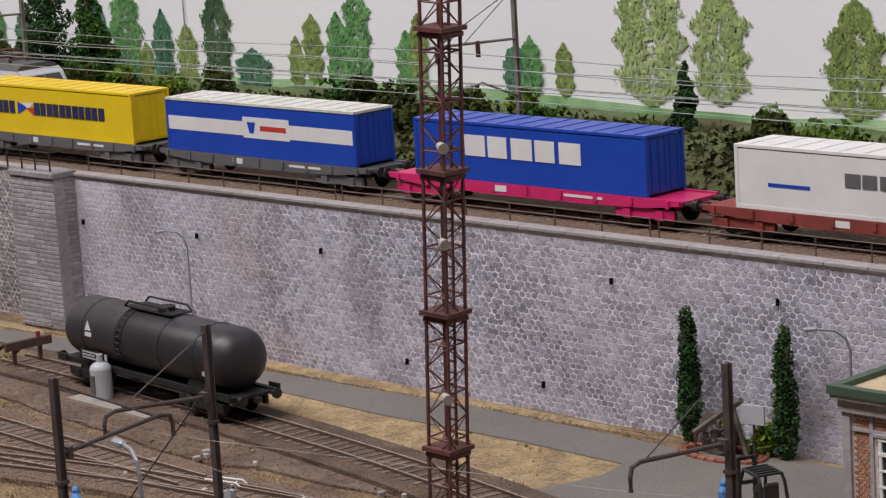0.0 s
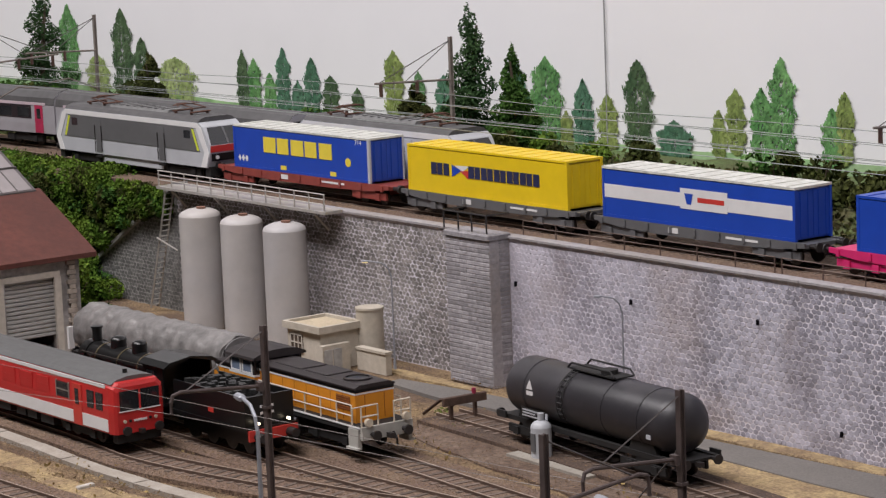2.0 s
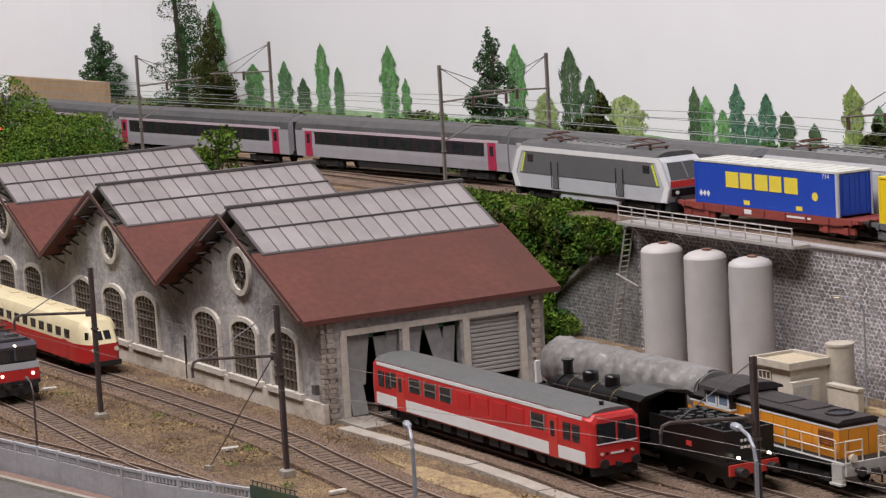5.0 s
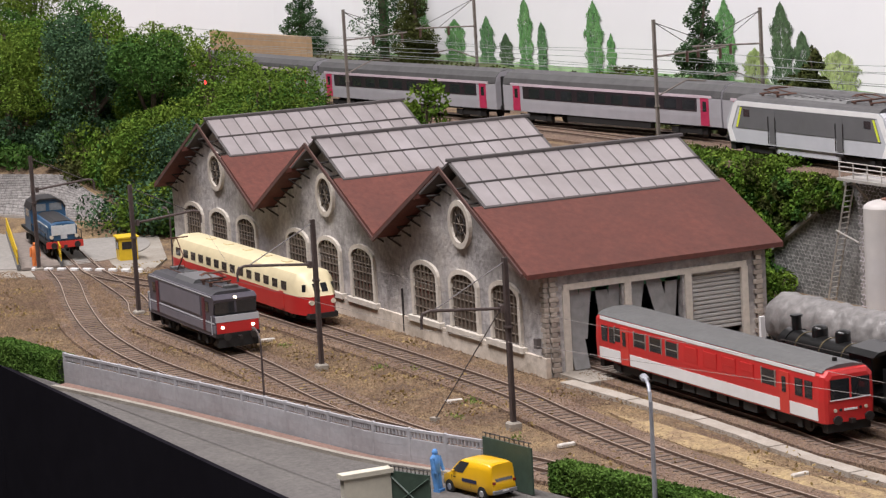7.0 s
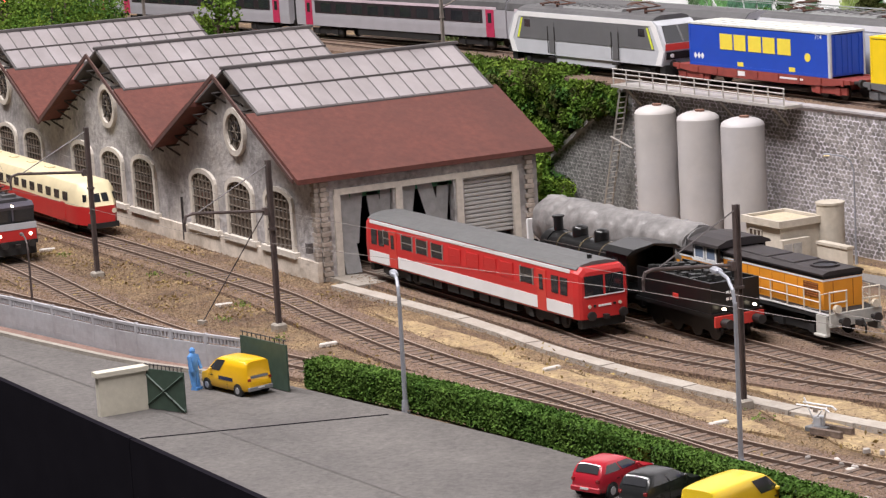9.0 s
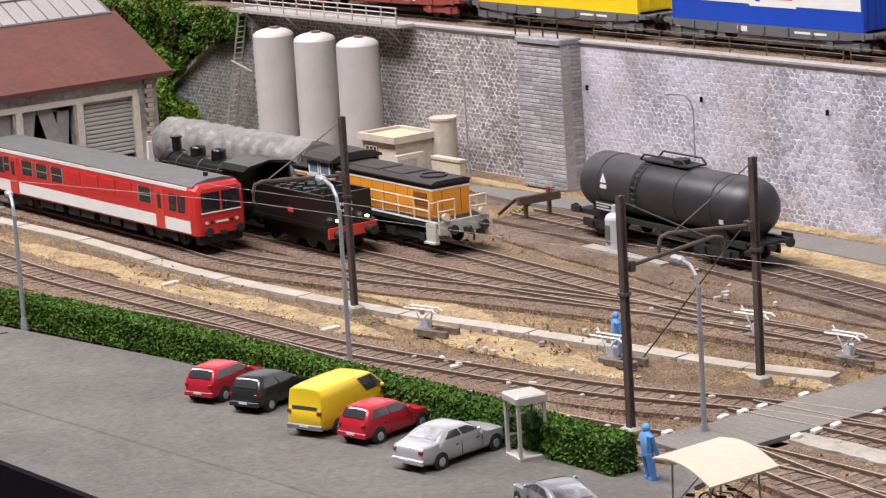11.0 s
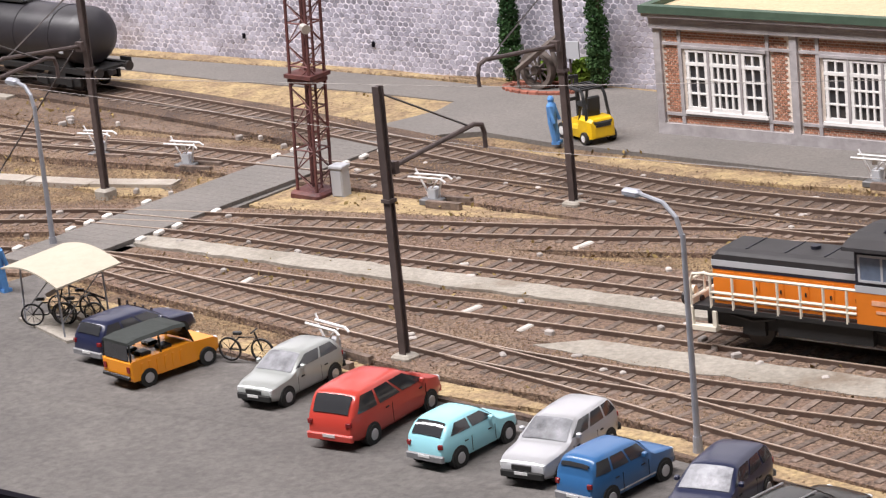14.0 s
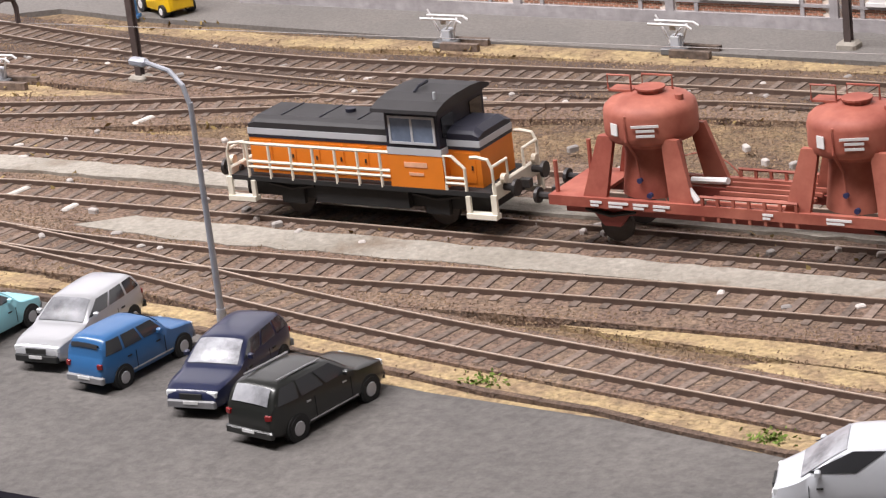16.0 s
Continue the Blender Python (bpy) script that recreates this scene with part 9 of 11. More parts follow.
rev = Geo()
rev.loft([[on_slope(i / 40, 0, -0.02)] + [on_slope(i / 40, j / 6, 0.018) for j in range(7)] + [on_slope(i / 40, 1, -0.02)] for i in range(41)])
revetment = rev.ob("wall_revetment", mat("pale_revetment_mortar", (0.4, 0.37, 0.35), 0.95, var=0.2, scale=260, bump=0.3), smooth=False)
tagged(revetment, "sloping grey stone revetment behind the turntable", "wall", kind="structure")
pitch = Geo()
for j in range(15):
    for i in range(88):
        u0, v0 = (i + 0.5 * (j % 2)) / 89, j / 15
        c = [on_slope(u0 + du / 89, v0 + dv / 15, 0.026 + rng.uniform(-0.003, 0.004)) for du, dv in ((0.07, 0.1), (0.93, 0.1), (0.93, 0.9), (0.07, 0.9))]
        d = [(x, y, z - 0.012) for x, y, z in c]
        pitch.add(c + d, [(0, 1, 2, 3), (0, 4, 5, 1), (1, 5, 6, 2), (2, 6, 7, 3), (3, 7, 4, 0)])
tagged(pitch.ob("stone_facing", mat("grey_pitching_stone", (0.2, 0.185, 0.18), 0.92, var=0.3, scale=260, bump=0.3, second=(0.33, 0.31, 0.3), mix_scale=14, island=0.4), revetment), kind="stuff")
board = thing("wooden_board", "bare tan plywood board standing behind the main line", "board", at(-19.2, 0.6, 0.8, 3))
Geo().box(-1.25, 1.2, 0, 0.06, 0.0, 0.54).ob("panel", mat("tan_plywood", (0.42, 0.28, 0.16), 0.8, var=0.12, scale=120, bump=0.1), board)
sig = thing("signal", "short dark signal with a lit red lamp", "signal", at(-17.1, -0.75, 0.8))
Geo().cyl((0, 0, -0.4), (0, 0, 0.2), 0.012, 8).ob("post", IRON, sig)
Geo().cbox((0.0, -0.01, 0.24), (0.06, 0.04, 0.11), 0, 0.008).ob("head", BLACKP, sig)
Geo().cyl((0.02, -0.035, 0.25), (0.025, -0.045, 0.25), 0.016, 12).ob("red_lens", mat("lit_red_lens", (1.0, 0.05, 0.05), 0.3, var=0, bump=0, emit=4.0), sig)

# ---- toy figures: plain dolls ----
OVERALL = mat("painted_blue_doll", (0.1, 0.28, 0.62), 0.7, var=0.2, scale=200)
VEST = mat("painted_orange_doll", (0.7, 0.2, 0.05), 0.7, var=0.2, scale=200)


def figure(x, y, rz, m=None, z=0.0):
    g = Geo()
    for s in (-1, 1):
        g.cyl((0.012, s * 0.014, 0.0), (0, s * 0.013, 0.1), 0.013, 8, 0.017)
        g.cyl((0, s * 0.032, 0.165), (0.02, s * 0.036, 0.095), 0.009, 6, 0.008)
        g.cbox((0.014, s * 0.014, 0.006), (0.036, 0.02, 0.012))
    g.loft([[(a * 0.02 * math.cos(t * math.pi / 4), b * 0.032 * math.sin(t * math.pi / 4), zz) for t in range(8)] for a, b, zz in ((0.9, 0.85, 0.09), (1, 0.9, 0.12), (1.05, 1.05, 0.165), (0.5, 0.45, 0.18))])
    g.dome((0, 0, 0.19), 0.015, 0.017, 10, 3)
    g.cyl((0, 0, 0.175), (0, 0, 0.192), 0.012, 10, 0.015)
    o = g.ob("worker_figurine", m or OVERALL, smooth=True)
    o.matrix_basis = at(x, y, z, rz)
    tagged(o, "small painted toy worker figurine in blue overalls" if m is None else "small painted toy worker figurine in an orange vest", "figurine", "figurines")


figure(0.68, -3.5, 80, z=0.012)
figure(-0.75, -2.43, 60)
figure(1.35, -1.0, 20, z=0.016)
figure(-4.42, -4.42, 30, z=0.012)
figure(-13.25, -3.72, -20, VEST, 0.02)
# forklift
fl = thing("forklift", "yellow forklift with a black overhead cage by the works", "forklift", at(1.435, -0.88, 0.016, 156))
FLY = mat("forklift_yellow", (0.8, 0.5, 0.01), 0.4, var=0.06, bump=0)
FLB = mat("forklift_black_plastic", (0.02, 0.02, 0.021), 0.5, var=0.1, bump=0)
Geo().loft([[(x, -w, z0), (x, w, z0), (x, w, z1 - 0.012), (x, w - 0.012, z1), (x, -w + 0.012, z1), (x, -w, z1 - 0.012)] for x, w, z0, z1 in ((-0.15, 0.04, 0.035, 0.09), (-0.143, 0.055, 0.028, 0.108), (-0.12, 0.062, 0.022, 0.113), (-0.05, 0.062, 0.022, 0.11), (-0.035, 0.062, 0.022, 0.07), (0.06, 0.062, 0.022, 0.06), (0.11, 0.058, 0.03, 0.075))]).ob("body", FLY, fl)
Geo().loft([[(x, -w, z0), (x, w, z0), (x, w, z1), (x, -w, z1)] for x, w, z0, z1 in ((-0.154, 0.03, 0.078, 0.094), (-0.145, 0.045, 0.073, 0.101))]).ob("grille", FLB, fl)
for x, r in ((-0.1, 0.027), (0.085, 0.034)):
    for y in (-0.06, 0.06):
        wh = Geo().cyl((x, y - 0.014, r), (x, y + 0.014, r), r, 18).ob("wheel", FLB, fl)
        Geo().cyl((x, y - 0.016, r), (x, y + 0.016, r), r * 0.55, 12).ob("hub", WHITEP, wh)
        if x > 0:
            Geo().ring_band((0, 0, 0), 0.037, 0.043, -0.016, 0.016, 10, 0.2, math.pi - 0.2).ob("mudguard", FLY, fl).matrix_local = Matrix.Translation((x * D, y * D, r * D)) @ Euler((math.pi / 2, 0, 0)).to_matrix().to_4x4()
for y in (-0.054, 0.054):
    Geo().tube([(-0.11, y, 0.1), (-0.085, y * 0.95, 0.2), (-0.07, y * 0.9, 0.222), (0.05, y * 0.9, 0.224), (0.075, y, 0.16), (0.085, y, 0.07)], 0.0075, 6).ob("cage_post", FLB, fl)
for i in range(5):
    x = -0.07 + 0.03 * i
    Geo().cbox((x, 0, 0.226), (0.011, 0.1, 0.008)).ob("roof_bar", FLB, fl)
Geo().cbox((-0.052, 0, 0.13), (0.055, 0.065, 0.04), 0, 0.008).ob("seat", FLB, fl)
Geo().cbox((-0.078, 0, 0.165), (0.016, 0.06, 0.06), 0, 0.006).ob("seat_back", FLB, fl)
Geo().tube([(0.06, 0, 0.07), (0.03, 0, 0.14)], 0.005, 5).cyl((0.031, 0, 0.138), (0.027, 0, 0.146), 0.022, 12).ob("steering_wheel", FLB, fl)
for y in (-0.035, 0.035):
    Geo().cbox((0.122, y, 0.13), (0.014, 0.014, 0.24)).ob("mast", FLB, fl)
    Geo().cbox((0.185, y, 0.012), (0.11, 0.016, 0.008)).ob("fork", FLB, fl)
for z in (0.02, 0.06, 0.15, 0.245):
    Geo().cbox((0.122, 0, z), (0.01, 0.07, 0.014)).ob("crossbar", FLB, fl)

# ---- parked cars ----
def paint(name, c):
    m = mat(name, c, 0.3, var=0.05, scale=60, bump=0, coat=0.2)
    return m


CAR_GLASS = glass("car_window_glass", (0.035, 0.036, 0.04), 0.07)
# Overhead light mirrored by the car glass is painted in as pale mottling.
SCREEN_REFLECTION = mat("pale_windscreen_glass", (0.33, 0.335, 0.36), 0.12, var=0.5, scale=55, bump=0, second=(0.12, 0.12, 0.13), mix_scale=70, mix_at=0.56, mix_soft=0.1)
RED_CAR, BLACK_CAR, YELLOW_CAR = paint("red_car_paint", (0.38, 0.014, 0.028)), paint("black_car_paint", (0.016, 0.017, 0.018)), paint("yellow_car_paint", (0.72, 0.5, 0.02))
SILVER_CAR, GREY_CAR, NAVY_CAR = paint("silver_car_paint", (0.5, 0.505, 0.53)), paint("grey_car_paint", (0.24, 0.25, 0.27)), paint("navy_car_paint", (0.014, 0.018, 0.05))
TOMATO_CAR, CYAN_CAR, BLUE_CAR = paint("tomato_red_car_paint", (0.44, 0.045, 0.032)), paint("pale_cyan_car_paint", (0.3, 0.62, 0.7)), paint("mid_blue_car_paint", (0.03, 0.115, 0.28))
WHITE_CAR, OLIVE_CAR, POST_CAR = paint("white_car_paint", (0.52, 0.535, 0.57)), paint("charcoal_car_paint", (0.012, 0.013, 0.012)), paint("amber_yellow_van_paint", (0.75, 0.42, 0.01))
ORANGE_CAR, SILVERGREY = paint("orange_car_paint", (0.78, 0.28, 0.01)), paint("light_silver_car_paint", (0.42, 0.44, 0.43))
for m in (SILVER_CAR, GREY_CAR, SILVERGREY):
    m.node_tree.nodes["Principled BSDF"].inputs["Metallic"].default_value = 0.45
TAIL = mat("red_tail_lens", (0.2, 0.008, 0.01), 0.2, var=0.05, bump=0)
HEADL = mat("clear_head_lens", (0.7, 0.72, 0.74), 0.15, var=0.05, bump=0)
PLATE_Y, PLATE_W = mat("yellow_plate_bar", (0.7, 0.55, 0.03), 0.5, bump=0), mat("white_plate_bar", (0.7, 0.7, 0.7), 0.5, bump=0)
RIM = mat("silver_wheel_rim", (0.5, 0.5, 0.52), 0.35, 0.7, var=0.08)
TYRE = mat("black_tyre", (0.015, 0.015, 0.015), 0.8)
# length, width, height, bonnet height, tail height, cabin foot (rear, front), roof (rear, front)
STYLES = {
    "hatch": (3.8, 1.68, 1.45, 0.86, 0.98, -1.84, 0.85, -1.45, 0.1),
    "classic": (3.55, 1.58, 1.45, 0.84, 0.98, -1.72, 0.75, -1.25, 0.15),
    "sedan": (4.7, 1.8, 1.42, 0.88, 1.0, -1.55, 0.98, -0.95, 0.2),
    "coupe": (4.4, 1.74, 1.36, 0.84, 1.0, -1.75, 0.85, -0.85, 0.1),
    "estate": (4.4, 1.76, 1.5, 0.9, 1.0, -2.12, 0.9, -1.8, 0.15),
    "boxy": (3.75, 1.52, 1.52, 0.92, 1.0, -1.84, 0.72, -1.6, 0.3),
    "minivan": (4.7, 1.82, 1.66, 0.98, 1.02, -2.25, 1.5, -1.85, 0.4),
    "suv": (4.6, 1.9, 1.68, 1.05, 1.1, -2.22, 0.95, -1.85, 0.25),
    "panel_van": (4.2, 1.76, 1.85, 1.0, 1.1, -2.08, 1.35, -1.98, 0.55),
    "high_van": (4.5, 1.8, 1.84, 1.02, 1.2, -2.2, 1.62, -2.1, 0.5),
    "long_van": (5.0, 1.95, 1.95, 1.1, 1.2, -2.46, 1.75, -2.36, 0.95),
}


def car(x, y, heading, style, m, label, plate=None, vans=False, rails=False, z=0.012, size=0.93, pale_rear=False):
    L, W, H, zb, zt, cr, cf, rr, rf = STYLES[style]
    root = thing("van" if "van" in style and style != "minivan" else "car", label, "van" if "van" in style and style != "minivan" else "car", scaled(at(x, y, z, heading), size, size, size), group="parked vehicles")
    h, w = L / 2, W / 2
    belt = max(zb, zt) + 0.02
    kx = (-h, -h + 0.03, -h + 0.1, cr - 0.02 if cr - 0.02 > -h + 0.12 else -h + 0.13, cr * 0.5 + rr * 0.5, rr, rr * 0.7 + rf * 0.3, rr * 0.3 + rf * 0.7, rf, cf * 0.5 + rf * 0.5, cf, cf + 0.12, h - 0.35, h - 0.1, h - 0.02, h)
    kz = (zt - 0.42, zt - 0.2, zt - 0.04, zt + 0.02, (zt + H) / 2 + 0.04, H - 0.05, H, H, H - 0.04, (zb + H) / 2 + 0.03, zb + 0.05, zb + 0.02, zb - 0.06, zb - 0.14, zb - 0.26, zb - 0.4)

    def section(X):
        """Half of the cross-section at X, from the sill up to the middle of the roof."""
        zr = float(np.mean([np.interp(X + q, kx, kz) for q in (-0.14, -0.07, 0.0, 0.07, 0.14)])) if -h + 0.2 < X < h - 0.2 else float(np.interp(X, kx, kz))
        ww = w * (1 - 0.22 * abs(X / h) ** 7)
        lift = max(0.0, min(1.0, (zr - belt) / max(0.1, H - belt)))
        zs = min(belt, zr - 0.05)
        z0 = 0.24 + 0.12 * abs(X / h) ** 8
        wr_ = ww * (0.93 - lift * (0.17 if "van" not in style else 0.09))
        return [(ww * 0.92, z0), (ww, z0 + 0.12), (ww * 1.0, z0 + (zs - z0) * 0.6), (ww * 0.97, zs), ((ww * 0.97 + wr_) / 2 + 0.012, (zs + zr - 0.06) / 2), (wr_, zr - 0.06 * (0.3 + 0.7 * lift)), (wr_ * 0.8, zr - 0.012), (wr_ * 0.4, zr + 0.012 * lift)]

    rings = []
    for X in sorted(set([round(v, 4) for v in kx] + [round(-h + L * i / 36, 4) for i in range(37)])):
        half_ring = section(X)
        rings.append([(X, -y, z) for y, z in half_ring] + [(X, y, z) for y, z in reversed(half_ring)])
    body = Geo(HO).loft(rings).ob("body", m, root, smooth=True)
    body.data.set_sharp_from_angle(angle=radians(62))

    def pane(name, grid, clear=CAR_GLASS):
        """A thin pane laid on the body from a grid of points."""
        g, rows, cols = Geo(HO), len(grid), len(grid[0])
        g.add([q for row in grid for q in row], [(i * cols + j, i * cols + j + 1, (i + 1) * cols + j + 1, (i + 1) * cols + j) for i in range(rows - 1) for j in range(cols - 1)])
        return g.ob(name, clear, root, smooth=True)

    def side_y(X, z):
        sec = section(X)[3:6]
        return float(np.interp(z, [q[1] for q in sec], [q[0] for q in sec]))

    def screen(name, xa, xb, k, e):
        grid = []
        for i in range(5):
            X = xa + (xb - xa) * i / 4
            sec = section(X)
            row = []
            for j in range(9):
                f = -1 + j / 4
                y = f * sec[5][0] * k
                z = float(np.interp(abs(y), [0, sec[7][0], sec[6][0], sec[5][0]], [sec[7][1], sec[7][1], sec[6][1], sec[5][1]]))
                row.append((X + e * 0.02, y, z + 0.018))
            grid.append(row)
        return pane(name, grid, SCREEN_REFLECTION if name == "windscreen" or pale_rear else CAR_GLASS)

    screen("windscreen", cf - 0.04, rf + 0.04, 0.9, 1)
    if vans:
        screen("rear_window", rr - 0.02 + (cr - rr) * 0.5, rr + (cr - rr) * 0.12, 0.8, -1)
    else:
        screen("rear_window", cr + 0.03 if cr + 0.03 > -h + 0.14 else -h + 0.15, rr - 0.04, 0.84, -1)
    zlo, zhi = belt + 0.03, H - 0.12
    back_, front_ = cr + (rr - cr) * 0.25 + 0.12, cf - 0.2
    back_top, front_top = rr + 0.1, rf - 0.08
    if vans:
        spans = ((0.7, 1.0),)
    elif style in ("estate", "minivan", "suv", "boxy"):
        spans = ((0.0, 0.27), (0.31, 0.62), (0.66, 1.0))
    else:
        spans = ((0.04, 0.46), (0.51, 1.0))
    for s in (-1, 1):
        for s0, s1 in spans:
            grid = []
            for i in range(4):
                z = zlo + (zhi - zlo) * i / 3
                lo_, hi_ = back_ + (back_top - back_) * i / 3, front_ + (front_top - front_) * i / 3
                grid.append([(X, s * (side_y(X, z) + 0.014), z) for X in [lo_ + (hi_ - lo_) * (s0 + (s1 - s0) * j / 4) for j in range(5)]])
            pane("side_window", grid)
    for s in (-1, 1):
        for X in ((cr + cf) / 2 - 0.05, cf - 0.2):
            Geo(HO).box(X - 0.007, X + 0.007, s * w - 0.012, s * w + 0.003, 0.34, zb - 0.06).ob("door_gap", TYRE, root)
            Geo(HO).box(X - 0.32, X - 0.17, s * w - 0.012, s * w + 0.022, zb - 0.14, zb - 0.105).ob("door_handle", TYRE if m is not OLIVE_CAR else RIM, root)
        Geo(HO).cbox((cf - 0.42, s * (w + 0.06), belt + 0.08), (0.14, 0.16, 0.12), 0, 0.03).ob("wing_mirror", m, root)
        if style in ("suv", "boxy", "coupe"):
            Geo(HO).box(-h * 0.42, h * 0.42, s * w - 0.01, s * w + 0.018, 0.36, 0.4).ob("sill_strip", RIM, root)
        Geo(HO).cbox((h - 0.13, s * w * 0.64, zb - 0.23), (0.16, w * 0.38, 0.15), -s * 0.2, 0.03).ob("headlight", HEADL, root)
        Geo(HO).cbox((-h + 0.05, s * w * 0.74, zt - 0.2), (0.1, w * 0.2, 0.13), -s * 0.3, 0.015).ob("tail_light", TAIL, root)
        for X in (-h * 0.62, h * 0.64):
            r = 0.29 if style != "suv" else 0.34
            Geo(HO).cyl((X, s * (w - 0.2), r + 0.01), (X, s * (w + 0.006), r + 0.01), r + 0.07, 18).ob("wheel_arch", TYRE, root)
            wh = Geo(HO).cyl((X, s * (w - 0.16), r), (X, s * (w + 0.03), r), r, 18).ob("wheel", TYRE, root)
            Geo(HO).cyl((X, s * (w + 0.01), r), (X, s * (w + 0.045), r), r * 0.66, 12, r * 0.55).ob("rim", RIM, wh)
        if rails:
            Geo(HO).tube([(rr + 0.2, s * w * 0.6, H + 0.03), (rf - 0.2, s * w * 0.6, H + 0.02)], 0.03, 5).ob("roof_rail", RIM, root)
    for X, kk in ((h - 0.02, 0.8), (-h + 0.02, 0.88)):
        Geo(HO).cbox((X, 0, 0.42), (0.14, W * kk, 0.2), 0, 0.04).ob("bumper", TYRE if m in (SILVERGREY, SILVER_CAR) and style in ("hatch", "estate") else m if style in ("hatch", "sedan", "suv", "minivan") else mat("grey_bumper", (0.2, 0.2, 0.21), 0.5), root)
    Geo(HO).box(h - 0.06, h + 0.02, -w * 0.36, w * 0.36, zb - 0.36, zb - 0.22).ob("grille", TYRE, root)
    for e in (1, -1):
        Geo(HO).cbox((e * (h + 0.055), 0, 0.46), (0.02, 0.42, 0.085)).ob("number_plate", plate or PLATE_W, root)
    return root


car(-1.55, -3.85, 110, "hatch", RED_CAR, "dark red hatchback parked beside the hedge")
car(-1.27, -3.81, 110, "hatch", BLACK_CAR, "black hatchback parked beside the hedge")
car(-0.81, -3.78, 109, "long_van", YELLOW_CAR, "bright yellow delivery van parked beside the hedge", vans=True)
car(-0.54, -3.77, 102, "hatch", RED_CAR, "glossy red hatchback parked beside the hedge")
car(-0.09, -3.79, 100, "sedan", SILVER_CAR, "silver saloon car parked beside the phone booth", pale_rear=True)
car(0.76, -3.98, 164, "coupe", GREY_CAR, "grey coupe standing in the car park lane", PLATE_Y, pale_rear=True)
car(1.66, -3.76, 86, "estate", NAVY_CAR, "dark navy estate car beside the orange open car", size=0.9)
car(2.485, -3.88, -86, "hatch", SILVERGREY, "light grey hatchback with its nose to the lane")
car(2.943, -4.0, 96, "minivan", TOMATO_CAR, "tomato red people carrier parked in the row", size=0.97)
car(3.335, -4.07, 90, "classic", CYAN_CAR, "pale cyan small classic hatchback")
car(3.65, -4.02, -83, "estate", SILVER_CAR, "silver estate car with its nose to the lane")
car(3.92, -4.125, 87, "boxy", BLUE_CAR, "mid blue boxy small classic car")
car(4.265, -4.145, -80, "estate", NAVY_CAR, "dark navy estate car with its nose to the lane")
car(4.58, -4.24, 84, "suv", OLIVE_CAR, "charcoal off-road car with silver roof rails", rails=True, size=0.88, pale_rear=True)
car(6.13, -4.27, 201, "high_van", WHITE_CAR, "white delivery van parked by the kerb", vans=True)
post = car(-4.26, -4.27, 192, "panel_van", POST_CAR, "amber yellow delivery van standing in the open gate", vans=True, size=0.88)
for s in (-1, 1):
    Geo(HO).box(-0.9, 0.3, s * 0.885 - 0.01, s * 0.885 + 0.01, 0.72, 0.9).ob("lettering_bar", NAVY, post)


